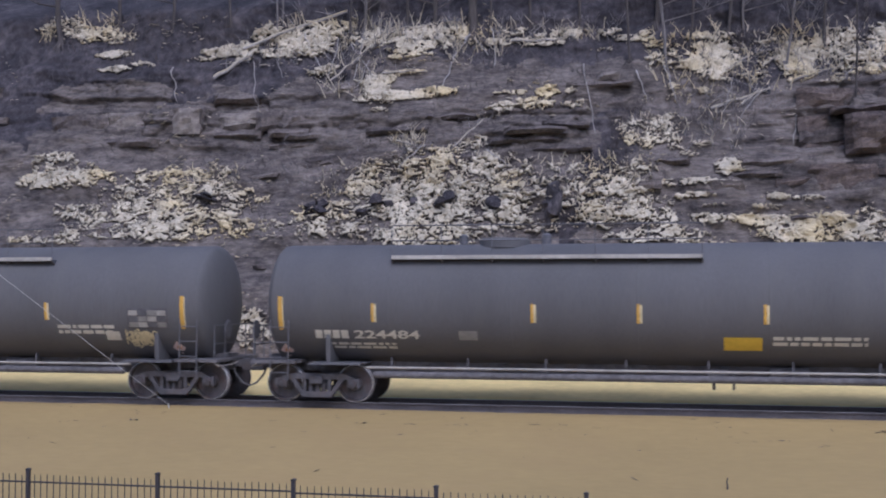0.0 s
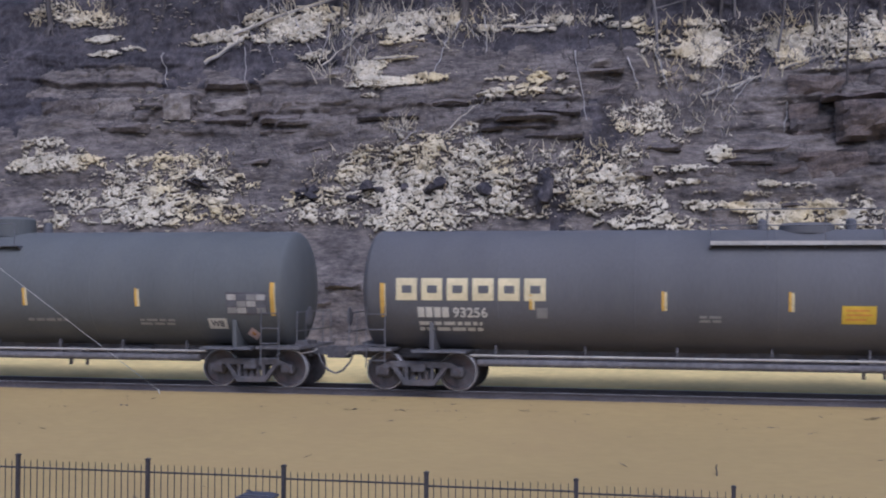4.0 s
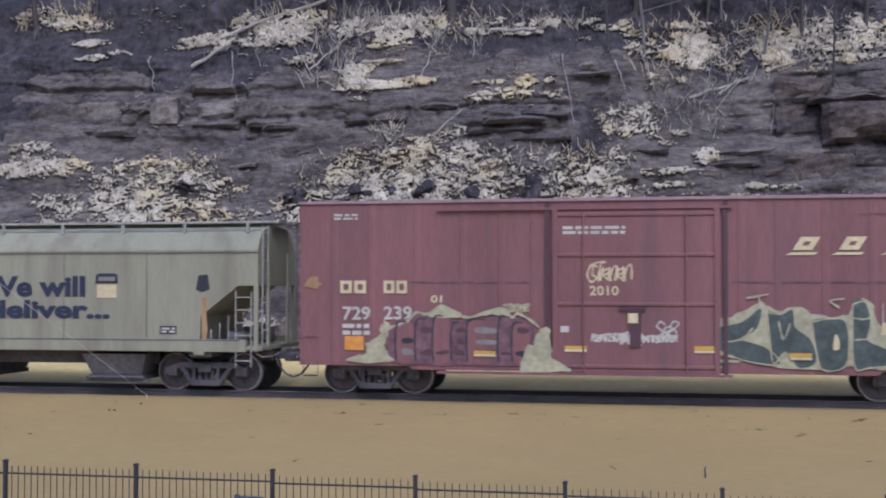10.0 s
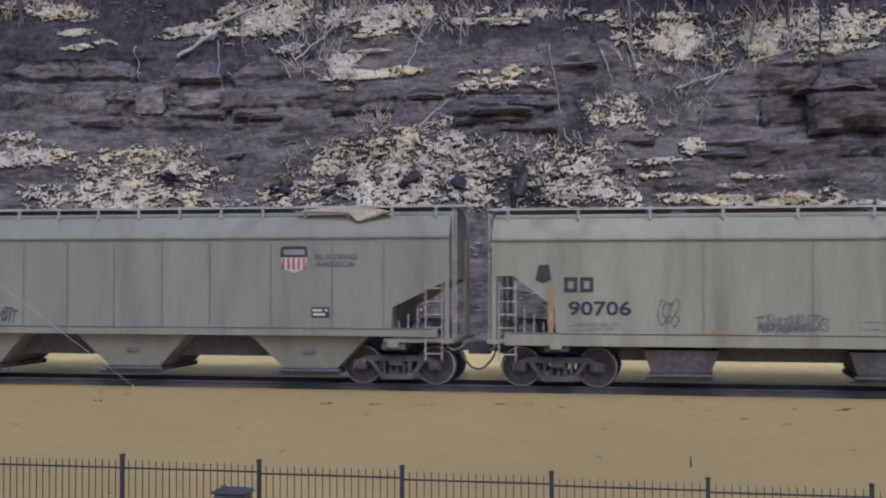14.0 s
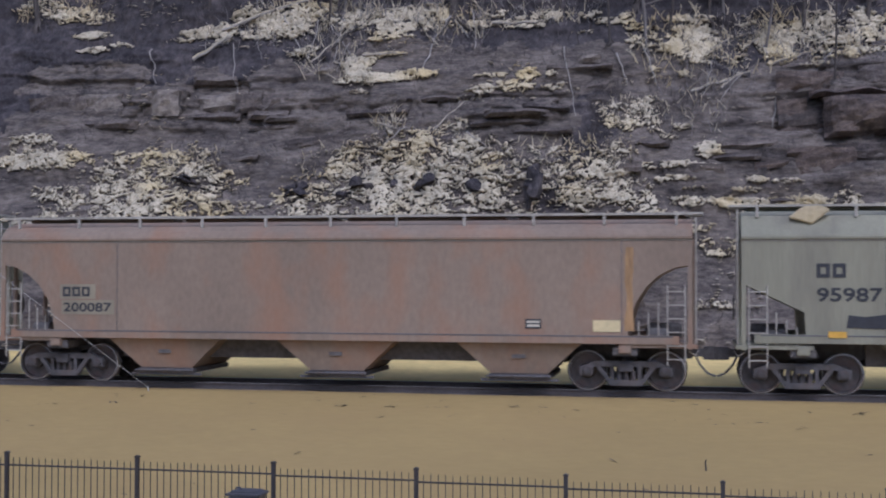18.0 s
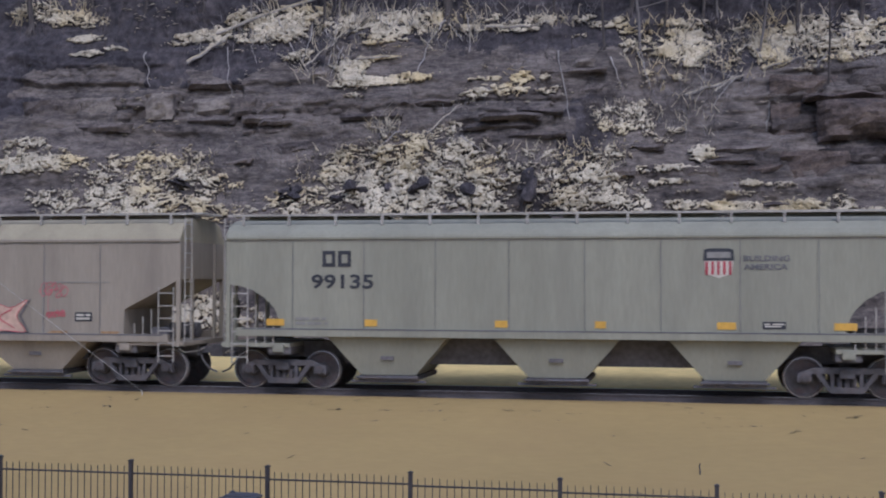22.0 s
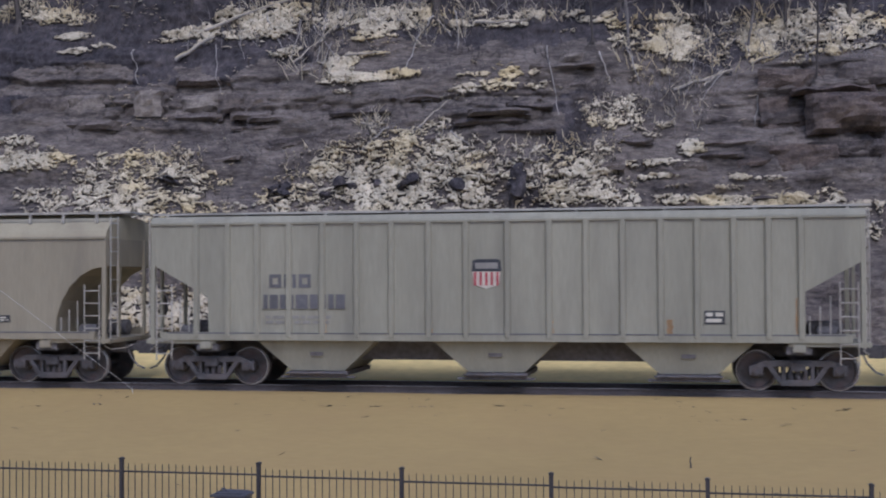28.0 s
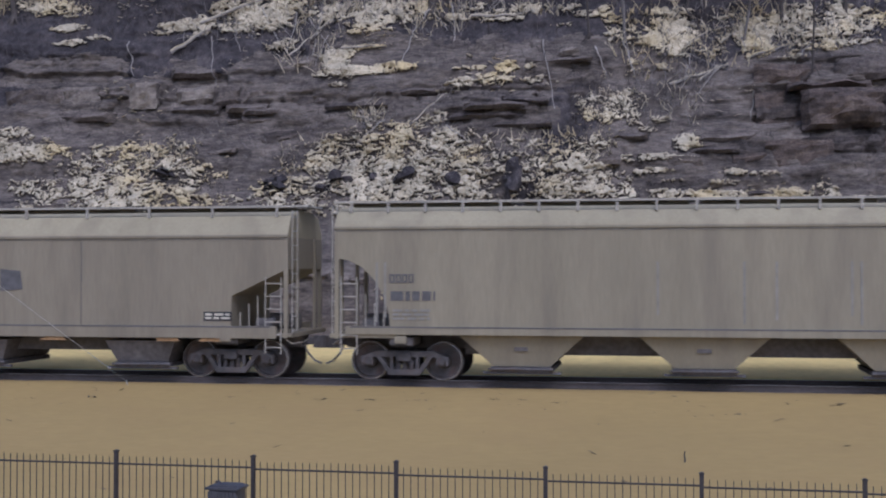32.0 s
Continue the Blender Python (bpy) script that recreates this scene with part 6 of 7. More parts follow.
    decal(car, bars_build, WHITE, -1.72, -1.45, 1.62, 1.76, 1, y=dy, name="small_lettering")
    for a, b, c, d in ((-1.62, -1.13, 1.20, 1.31), (1.27, 1.71, 1.20, 1.33), (3.34, 3.80, 1.07, 1.2), (-3.73, -3.22, 1.07, 1.18), (5.39, 5.96, 1.18, 1.33)):
        decal(car, plate_build, AMBER, a, b, c + 0.04, d, y=yy - 0.05, name="reflector")
        decal(car, plate_build, CREAM, a, b, c - 0.02, c + 0.035, y=yy - 0.05, name="reflector")
    decal(car, plate_build, ORANGE, 6.46, 6.98, 1.10, 1.30, y=yy - 0.02, name="orange_panel")
    decal(car, plate_build, WHITE, 6.39, 6.83, 1.40, 1.74, y=yy, name="label_panel")
    decal(car, plate_build, BLACK, 6.44, 6.59, 1.46, 1.68, y=yy - 0.006, name="label_box")
    decal(car, plate_build, BLACK, 6.63, 6.78, 1.46, 1.68, y=yy - 0.006, name="label_box")
    decal(car, stroke_build, WHITE, [(5.3, 2.3), (5.3, 1.75), (5.9, 1.6), (6.2, 1.7)], 0.03, yy, name="tag_stroke")
    decal(car, stroke_build, WHITE, [(5.7, 2.32), (5.72, 1.85)], 0.03, yy, name="tag_stroke")
    # dark green piece with pale edges
    gy = yy - 0.004
    decal(car, shape_build, PALE_GREEN, ragged([(1.2, 1.35), (1.25, 2.0), (1.8, 1.93), (2.35, 2.1), (2.75, 2.32), (3.05, 2.12), (3.5, 2.2), (3.9, 2.05), (4.3, 2.0), (4.6, 2.1), (4.85, 2.42), (5.12, 2.25), (5.2, 1.85), (5.6, 1.62), (5.75, 1.4), (6.1, 1.28), (6.5, 0.92), (5.8, 0.86), (4.6, 0.9), (3.3, 0.84), (2.6, 0.98), (1.9, 1.1)], 0.035, 4, 8), gy, name="graffiti", label="dark green and cream graffiti piece")
    letters = ([(1.32, 1.88), (1.75, 1.75), (2.3, 1.86), (2.68, 2.14), (2.6, 1.7), (2.3, 1.5), (2.75, 1.35), (3.05, 1.0), (2.4, 1.05), (1.75, 1.3), (1.4, 1.45)],
               [(2.9, 2.05), (3.15, 2.0), (3.4, 2.1), (3.45, 1.75), (3.75, 1.5), (3.85, 1.05), (3.5, 0.92), (3.25, 1.25), (3.02, 1.0), (2.95, 1.5)],
               [(3.85, 1.85), (4.2, 1.92), (4.5, 1.85), (4.55, 1.3), (4.45, 0.95), (4.05, 0.9), (3.92, 1.3)],
               [(4.7, 2.2), (4.95, 2.25), (5.05, 1.85), (5.0, 1.5), (5.4, 1.3), (5.55, 1.05), (5.0, 0.95), (4.72, 1.0)])
    for q in letters:
        mx = sum(a for a, c in q) / len(q)
        decal(car, shape_build, GREEN, ragged([(a + 0.10 * (a - mx), c + 0.10 * (c - 1.5)) for a, c in q], 0.012, 4, 3), gy - 0.008, name="graffiti_letter", label="dark green graffiti letter")
        decal(car, stroke_build, PALE_GREEN, curve([(a + 0.10 * (a - mx), c + 0.10 * (c - 1.5)) for a, c in q + q[:1]], 4, False), 0.035, gy - 0.014, name="graffiti_line")
    for q in ([(1.5, 1.85), (1.6, 1.5), (1.7, 1.75), (1.8, 1.45)], [(1.9, 1.42), (2.3, 1.5), (2.55, 1.75)], [(2.3, 1.48), (2.8, 1.5)], [(3.1, 1.9), (3.2, 1.5), (3.35, 1.85)], [(4.72, 1.5), (5.0, 1.52)], [(4.6, 2.0), (4.9, 1.95), (5.1, 2.02)], [(2.7, 2.3), (2.65, 2.45), (2.4, 2.4), (2.9, 2.5)], [(4.4, 2.2), (4.2, 2.35), (4.5, 2.4)]):
        decal(car, stroke_build, PALE_GREEN, curve(q, 5, False), 0.045, gy - 0.015, name="graffiti_line")
    decal(car, shape_build, CREAM, curve([(4.25, 1.3), (4.38, 1.3), (4.38, 1.5), (4.3, 1.62)], 4), gy - 0.014, name="graffiti_line")
    decal(car, shape_build, CREAM, [(5.25, 1.62), (5.6, 1.6), (5.6, 1.85), (5.28, 1.88)], gy - 0.014, name="graffiti_patch")
    for k, m in enumerate((PALE_GREEN, GREEN, CREAM, GREY)):
        decal(car, shape_build, m, [(1.1, 1.06 - 0.07 * k), (2.3 - 0.2 * k, 1.02 - 0.07 * k), (2.2 - 0.2 * k, 0.97 - 0.07 * k), (1.05, 1.0 - 0.07 * k)], gy - 0.009, name="graffiti_patch")
    # maroon piece with pale drips
    decal(car, shape_build, MAROON, ragged([(-5.7, 0.88), (-5.8, 1.4), (-5.6, 1.8), (-5.1, 1.95), (-4.5, 1.95), (-3.9, 1.85), (-3.4, 1.95), (-2.9, 1.95), (-2.45, 1.85), (-2.25, 1.4), (-2.35, 0.88), (-4.0, 0.84)], 0.02, 4, 1), gy, name="graffiti", label="maroon graffiti piece with cream outline")
    crest = [(-5.95, 1.15), (-5.85, 1.5), (-5.75, 1.68), (-5.5, 1.78), (-5.3, 1.86), (-5.1, 2.06), (-4.85, 2.02), (-4.45, 2.2), (-4.1, 2.0), (-3.8, 1.95), (-3.3, 2.12), (-3.0, 2.14), (-2.85, 1.95), (-2.7, 2.04), (-2.4, 1.88), (-2.22, 1.72)]
    decal(car, stroke_build, PALE_GREEN, curve(crest, 4, False), 0.07, gy - 0.008, name="graffiti_line")
    decal(car, shape_build, PALE_GREEN, ragged([(-4.85, 2.0), (-4.45, 1.93), (-4.0, 1.98), (-4.3, 2.16), (-4.5, 2.24)], 0.02, 3, 2), gy - 0.010, name="graffiti_line")
    decal(car, shape_build, PALE_GREEN, ragged([(-3.6, 1.98), (-3.3, 2.02), (-2.95, 1.98), (-3.05, 2.14), (-3.35, 2.12)], 0.02, 3, 3), gy - 0.010, name="graffiti_line")
    rnd = random.Random(12)
    # letters of the piece: upright slabs with dark joints and broken bands
    slabs = (-5.55, -5.08, -4.66, -4.22, -3.85, -3.12, -2.80)
    for k, a in enumerate(slabs):
        w = (0.36, 0.34, 0.32, 0.28, 0.62, 0.24, 0.34)[k]
        top_z = 1.80 + 0.07 * (k % 3)
        decal(car, shape_build, (OXIDE, MAROON, OXIDE, MAROON, OXIDE, MAROON, OXIDE)[k], ragged([(a, 0.92), (a + w, 0.90), (a + w + 0.03, 1.4), (a + w - 0.02, top_z), (a + 0.02, top_z - 0.04), (a - 0.03, 1.4)], 0.014, 3, k), gy - 0.006 - 0.0004 * k, name="graffiti_letter", label="maroon graffiti letter")
        decal(car, stroke_build, BLACK, curve([(a - 0.03, 0.92), (a - 0.06, 1.35), (a - 0.01, top_z), (a + w * 0.6, top_z + 0.03)], 4, False), 0.045, gy - 0.012, name="graffiti_line", label="dark joint between letters")
        for z0 in (1.08, 1.34, 1.60):
            if rnd.random() < 0.6:
                q = rnd.uniform(0.1, 0.4) * w
                decal(car, shape_build, (OXIDE_DARK, BLACK, GREY)[rnd.randrange(3)] if k in (0, 4, 6) else OXIDE_DARK, ragged([(a + q, z0), (a + w, z0 + rnd.uniform(-0.03, 0.03)), (a + w - 0.02, z0 + rnd.uniform(0.06, 0.16)), (a + q + 0.02, z0 + rnd.uniform(0.06, 0.14))], 0.01, 2, k), gy - 0.0145, name="graffiti_band")
    decal(car, shape_build, PALE_GREEN, ragged([(-6.8, 0.88), (-6.5, 1.02), (-6.35, 1.06), (-6.3, 1.3), (-6.0, 1.55), (-5.9, 1.85), (-5.75, 1.8), (-5.78, 1.5), (-5.9, 1.3), (-5.72, 1.05), (-5.75, 0.86)], 0.05, 4, 6), gy - 0.006, name="graffiti_blot", label="pale yellow-green sprayed blot")
    decal(car, shape_build, PALE_GREEN, ragged([(-2.6, 0.72), (-2.55, 1.0), (-2.48, 1.3), (-2.3, 1.42), (-2.2, 1.68), (-1.98, 1.72), (-1.95, 1.3), (-1.85, 1.0), (-1.5, 0.72)], 0.05, 4, 7), y - 0.105, name="graffiti_blot", label="pale yellow-green sprayed blot")
    decal(car, stroke_build, PALE_GREEN, scrawl(-3.05, -2.45, 2.08, 2.26, 6, 14), 0.03, gy, name="tag_stroke")
    decal(car, text_build, CREAM, "01", -4.75, 2.28, 0.18, 0.26, y=yy, name="small_lettering")
    decal(car, shape_build, RUST, ragged([(-7.85, 2.68), (-7.6, 2.66), (-7.42, 2.74), (-7.5, 2.84), (-7.7, 2.86)], 0.07, 3, 9), yy, name="rust_spot")
    CARS.append((car, u))
    return car


boxcar(-59.85, 7.95, 12.37)

# ---- covered hoppers ----


def hopper(u, half, centres, tint, label, line=3.56, roof=4.30, sill=1.30, cut="slant", cut_in=1.3, cut_top=2.75, cut_mid=2.15, flat=0.0, seams=(), ribs=(), outlets=(-4.1, 0.2, 4.5), hop_w=1.45, brackets=13, deep_sill=False, reach=(0.52, 0.52), roof_tint=""):
    """A covered hopper: cut-away ends, rounded roof with running board, outlets, ladders and trucks."""
    W = 1.45
    paint = CARGO[tint]
    car = thing("covered_hopper", label, "hopper car", "freight cars", (u, 0, 0))
    if cut == "round":
        arc = [(half - cut_in * math.sin(a), cut_top - (cut_top - sill) * (1 - math.cos(a))) for a in [i * math.pi / 2 / 6 for i in range(7)]]
        edge = [(half, line)] + arc
    else:
        edge = [(half, line), (half, cut_top)] + ([(half - flat, cut_top)] if flat else []) + [(half - cut_in, cut_mid), (half - cut_in - 0.03, sill)]
    outline = edge + [(-x, z) for x, z in reversed(edge)]
    part("body", Build().prism(outline, -W, W), paint, car, "weathered flat steel sides")
    top = [(-W, line), (-W - 0.015, line + 0.07), (-W * 0.95, line + 0.2), (-W * 0.80, roof - 0.24), (-W * 0.5, roof - 0.12), (0, roof - 0.08)]
    # roof_tint brightens the roof as if lit from above
    part("roof", Build().prism(top + [(-y, z) for y, z in reversed(top[:-1])], -half, half, "x"), CARGO[roof_tint] if roof_tint else paint, car, "rounded roof above a crease line")
    part("crease_rail", Build().prism([(-W, line - 0.02), (-W - 0.045, line), (-W - 0.045, line + 0.05), (-W, line + 0.07)], -half, half, "x"), paint, car)
    # grey band painted as the shade below the crease rail
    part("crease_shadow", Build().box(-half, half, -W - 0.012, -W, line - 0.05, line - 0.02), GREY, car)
    board = Build().box(-half - 0.25, half + 0.25, -0.62, -0.06, roof, roof + 0.045).box(-half - 0.25, half + 0.25, 0.06, 0.62, roof, roof + 0.045)
    part("running_board", board, PALE_STEEL, car, "pale steel grating running board")
    part("edge_rail", Build().box(-half - 0.05, half + 0.05, -W * 0.86, -W * 0.80, roof - 0.04, roof + 0.01), PALE_STEEL, car)
    for k in range(brackets):
        x = -half + 0.35 + k * (2 * half - 0.7) / (brackets - 1)
        part("roof_bracket", Build().box(x - 0.028, x + 0.028, -W * 0.86, -W * 0.82, roof - 0.27, roof - 0.04), PALE_STEEL, car)
    for k in range(4):
        x = -half + half * (2 * k + 1) / 4
        part("roof_hatch", Build().box(x - half / 4 + 0.15, x + half / 4 - 0.15, -0.32, 0.32, roof - 0.1, roof - 0.01), paint, car, bevel=0.03)
    zs = sill - (0.30 if deep_sill else 0.20)
    part("side_sill", Build().box(-half + cut_in * 0.2, half - cut_in * 0.2, -W - 0.05, -W + 0.10, zs, sill).box(-half + cut_in * 0.2, half - cut_in * 0.2, W - 0.10, W + 0.05, zs, sill), paint, car, "side sill along the bottom edge", bevel=0.012)
    part("centre_sill", Build().box(-half, half, -0.32, 0.32, 0.74, 1.12), UNDER, car)
    # dark block added to fill the shaded space between the bays
    part("underbody", Build().box(-centres / 2 + 1.4, centres / 2 - 1.4, -0.62, 0.95, 0.62, sill - 0.02), UNDER, car, "dark block standing in for the shade between the outlets")
    part("sill_line", Build().box(-half + cut_in * 0.3, half - cut_in * 0.3, -W - 0.056, -W - 0.05, sill - 0.035, sill - 0.005), GRIP, car, "dark line along the sill")
    # outlets
    for x in outlets:
        w, g = hop_w, 0.66
        zt, zb = sill - 0.10 if not deep_sill else zs + 0.02, 0.48
        v = [(x - w, -W + 0.12, zt), (x + w, -W + 0.12, zt), (x + w, W - 0.12, zt), (x - w, W - 0.12, zt), (x - g, -1.14, zb), (x + g, -1.14, zb), (x + g, 1.14, zb), (x - g, 1.14, zb)]
        h = part("hopper_bay", Build().add(v, [(3, 2, 1, 0), (4, 5, 6, 7), (0, 1, 5, 4), (1, 2, 6, 5), (2, 3, 7, 6), (3, 0, 4, 7)]), UNDER if deep_sill else paint, car, "sloped discharge bay")
        part("gate", Build().box(x - g - 0.05, x + g + 0.05, -1.18, 1.18, 0.36, 0.47), TRUCK, h)
        part("gate_frame", Build().box(x - g - 0.25, x + g + 0.25, -1.16, -1.10, 0.30, 0.36).tube((x - g - 0.1, -1.24, 0.42), (x + g + 0.1, -1.24, 0.42), 0.03, 8), TRUCK, h)
        part("access_plate", Build().box(x - 0.16, x + 0.16, -1.27, -1.18, 0.84, 0.93), UNDER, h)
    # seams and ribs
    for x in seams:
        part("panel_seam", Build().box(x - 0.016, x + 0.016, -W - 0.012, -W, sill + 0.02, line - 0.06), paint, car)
        # thin dark strip: the seam's shade painted on the side
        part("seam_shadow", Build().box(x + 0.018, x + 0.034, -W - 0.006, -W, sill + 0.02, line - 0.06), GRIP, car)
    for x in ribs:
        part("side_rib", Build().prism([(x - 0.085, -W), (x - 0.05, -W - 0.08), (x + 0.05, -W - 0.08), (x + 0.085, -W)], sill, line + 0.02, "z"), paint, car)
    # ends
    for s in (-1, 1):
        part("end_platform", Build().box(*sorted((s * (half - cut_in - 0.2), s * (half + 0.12))), -W, W, 1.02, 1.12), paint, car, bevel=0.01)
        for yy in (-W + 0.03, W - 0.03):
            part("corner_post", Build().box(*sorted((s * (half - 0.10), s * half)), yy - 0.04, yy + 0.04, 1.10, line), paint, car)
        for yy in (-0.75, 0.75):
            part("end_post", Build().box(*sorted((s * (half - 0.02), s * (half + 0.05))), yy - 0.05, yy + 0.05, 1.10, line), paint, car)
        part("ladder", ladder_build(s * (half - 0.55), s * (half - 0.16), -W - 0.02, 0.62, min(cut_top, 2.45), 6, 0.018), PALE_STEEL, car)
        part("end_ladder", ladder_build(-1.35, -0.95, s * (half + 0.08), 1.1, roof - 0.1, 9, 0.018, "y"), PALE_STEEL, car)
        g = Build()
        for k in range(3):
            x = s * (half - 0.75 - 0.22 * k)
            g.tube((x, -W + 0.02, 1.12), (x, -W + 0.02, 1.12 + max(0.5, (cut_mid - 1.12) * (1.0 - 0.2 * k))), 0.015, 6)
        part("hand_rail", g, PALE_STEEL, car)
        if s < 0:
            part("brake_wheel", Build().lathe([(-half - 0.16, 0.22), (-half - 0.14, 0.27), (-half - 0.12, 0.22)], (0, -0.35, 2.0), 18), UNDER, car)
        part("brake_cylinder", Build().lathe([(s * (half - 1.0), 0.05), (s * (half - 0.98), 0.16), (s * (half - 0.55), 0.16), (s * (half - 0.53), 0.05)], (0, -0.75, 1.30), 14), UNDER, car, smooth=40)
        part("air_reservoir", Build().lathe([(s * (half - 1.1), 0.06), (s * (half - 1.05), 0.2), (s * (half - 0.3), 0.2), (s * (half - 0.25), 0.06)], (0, 0.5, 1.34), 14), UNDER, car, smooth=40)
        part("bolster_pad", Build().box(s * centres / 2 - 0.28, s * centres / 2 + 0.28, -W + 0.05, W - 0.05, 0.84, 1.04), UNDER, car, bevel=0.02)
        part("jacking_pad", Build().box(s * centres / 2 - 0.14, s * centres / 2 + 0.14, -W - 0.05, -W + 0.12, 0.90, 1.08), paint, car, bevel=0.015)
        coupler(car, s * (half - 0.05), s, reach[0 if s < 0 else 1] + 0.05)
        truck(car, s * centres / 2)
    CARS.append((car, u))
    return car


HY = -1.464


def shield(car, x0, x1, z0, z1, tint=True):
    """The owner's shield as plain shapes: a dark band over red and white bars."""
    w, zb = x1 - x0, z0 + (z1 - z0) * 0.62
    decal(car, shape_build, BLACK, [(x0 - 0.02, zb), (x1 + 0.02, zb), (x1, z1), (x1 - 0.1, z1 + 0.03), (x0 + 0.1, z1 + 0.03), (x0, z1)], HY, name="shield_band", label="dark band of the owner's shield")
    decal(car, plate_build, GREY, x0 + 0.06, x1 - 0.06, zb + 0.06, z1 - 0.05, y=HY - 0.007, name="shield_bar")
    if tint:
        decal(car, shape_build, WHITE, [(x0, zb - 0.01), (x1, zb - 0.01), (x1 - 0.04, z0 + 0.1), (x0 + w / 2, z0), (x0 + 0.04, z0 + 0.1)], HY, name="shield_field")
        for k in range(5):
            a = x0 + 0.03 + k * w / 5
            decal(car, plate_build, RED, a, a + w / 11, z0 + 0.08, zb - 0.02, y=HY - 0.007, name="shield_stripe")
    else:
        decal(car, plate_build, CREAM, x0 + 0.02, x1 - 0.02, z0, zb - 0.02, y=HY, name="shield_field")


def label_box(car, x0, x1, z0, z1):
    decal(car, plate_build, BLACK, x0, x1, z0, z1, y=HY, name="label_panel", label="small black stencilled label")
    decal(car, bars_build, WHITE, x0 + 0.04, x1 - 0.04, z0 + 0.04, z1 - 0.04, 2, y=HY - 0.007, name="small_lettering")


def rust(car, x, z0, z1, w=0.10, seed=1):
    rnd = random.Random(seed)
    n = 7
    left = [(x - w * rnd.uniform(0.5, 1.0), z0 + (z1 - z0) * k / n) for k in range(n + 1)]
    right = [(x + w * rnd.uniform(0.5, 1.0), z0 + (z1 - z0) * k / n) for k in range(n, -1, -1)]
    decal(car, shape_build, RUST, left + right, HY + 0.003, name="rust_streak", label="rust streak")


# pale sage hopper with the slogan
car = hopper(-77.33, 8.48, 14.0, "sage", "pale sage-grey covered hopper with a navy slogan on its side", line=3.50, roof=4.24, sill=1.28, cut_in=1.45, cut_top=2.68, cut_mid=1.95, flat=0.5, seams=(-3.72, -1.35, 1.1, 3.4, 5.6), outlets=(-4.2, 0.3, 4.7), hop_w=0.85, brackets=11, deep_sill=True)
decal(car, text_build, NAVY, "We will", 1.16, 2.40, 0.52, 2.84, y=HY, bold=0.042, name="slogan", label="bold navy slogan lettering")
decal(car, text_build, NAVY, "deliver...", 1.37, 1.86, 0.46, 3.29, y=HY, bold=0.042, name="slogan", label="bold navy slogan lettering")
shield(car, 4.29, 4.85, 2.38, 2.95, False)
block_letters(car, -6.81, -6.15, 2.31, 2.65, 2, BLACK, y=HY)
decal(car, text_build, BLACK, "90706", -6.72, 1.78, 0.33, 1.42, y=HY, name="car_number")
decal(car, bars_build, GREY, -6.7, -5.6, 1.46, 1.62, 2, y=HY, name="small_lettering")
for a in (-7.3, 7.07):
    decal(car, shape_build, BLACK, [(a - 0.17, 2.58), (a - 0.1, 2.93), (a + 0.14, 2.95), (a + 0.19, 2.6), (a, 2.52)], HY, name="paint_blotch", label="dark paint blotch")
for k, (a, b, c, d) in enumerate(((-4.68, -4.26, 1.5, 2.1), (-2.57, -1.03, 1.44, 1.8), (-2.5, -1.4, 1.46, 1.62), (0.45, 0.96, 1.46, 1.85))):
    decal(car, stroke_build, GRIP, scrawl(a, b, c, d, 7 + 5 * k, k + 20), 0.018 if k else 0.03, HY - 0.002 * k, name="tag_stroke", label="dark scribbled tag")
decal(car, stroke_build, GREY, [(-0.34, 1.52), (0.5, 1.52), (0.5, 1.68), (-0.34, 1.68), (-0.34, 1.52)], 0.03, HY, name="tag_stroke")
label_box(car, 5.98, 6.41, 1.50, 1.70)
for x in (-7.12, 7.12):
    rust(car, x, 1.3, 2.4, 0.10, int(x))
rust(car, -3.4, 1.3, 1.45, 0.3, 4)

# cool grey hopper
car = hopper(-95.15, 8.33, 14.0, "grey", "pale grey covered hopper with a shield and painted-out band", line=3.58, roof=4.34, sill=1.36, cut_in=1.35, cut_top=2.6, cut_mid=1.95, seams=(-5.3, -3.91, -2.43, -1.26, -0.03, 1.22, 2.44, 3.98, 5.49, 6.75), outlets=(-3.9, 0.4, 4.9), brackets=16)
shield(car, 4.26, 4.90, 2.75, 3.36)
decal(car, text_build, GRIP, "BUILDING", 5.11, 3.07, 0.13, 1.02, y=HY, name="slogan")
decal(car, text_build, GRIP, "AMERICA", 5.11, 2.90, 0.13, 0.96, y=HY, name="slogan")
label_box(car, 5.02, 5.45, 1.70, 1.94)
block_letters(car, -6.72, -6.10, 2.72, 3.03, 2, BLACK, y=HY)
decal(car, text_build, BLACK, "95987", -6.72, 2.19, 0.31, 1.39, y=HY, name="car_number")
decal(car, shape_build, BLACK, [(-6.1, 1.62), (-6.05, 1.9), (-5.7, 1.86), (-5.0, 1.95), (-4.2, 1.88), (-3.8, 1.98), (-3.3, 1.85), (-3.29, 1.6), (-4.6, 1.58)], HY, name="paint_out", label="black painted-out band")
for a, b in ((-6.48, -6.10), (-3.74, -3.22)):
    decal(car, plate_build, AMBER, a, b, 1.40, 1.54, y=HY - 0.055, name="reflector")
decal(car, stroke_build, BLACK, scrawl(-3.2, -2.6, 1.55, 1.9, 9, 31), 0.025, HY, name="tag_stroke")
for x in (-1.0, 3.0, 5.6, 6.8):
    rust(car, x, 1.37, 1.46, 0.25, int(x * 3))
part("roof_snow", Build().prism([(-7.3, 4.05), (-7.0, 4.3), (-6.6, 4.32), (-6.4, 4.22), (-6.8, 3.9)], -1.36, -1.10), SNOW, car, "lump of snow on the roof edge", bevel=0.03)
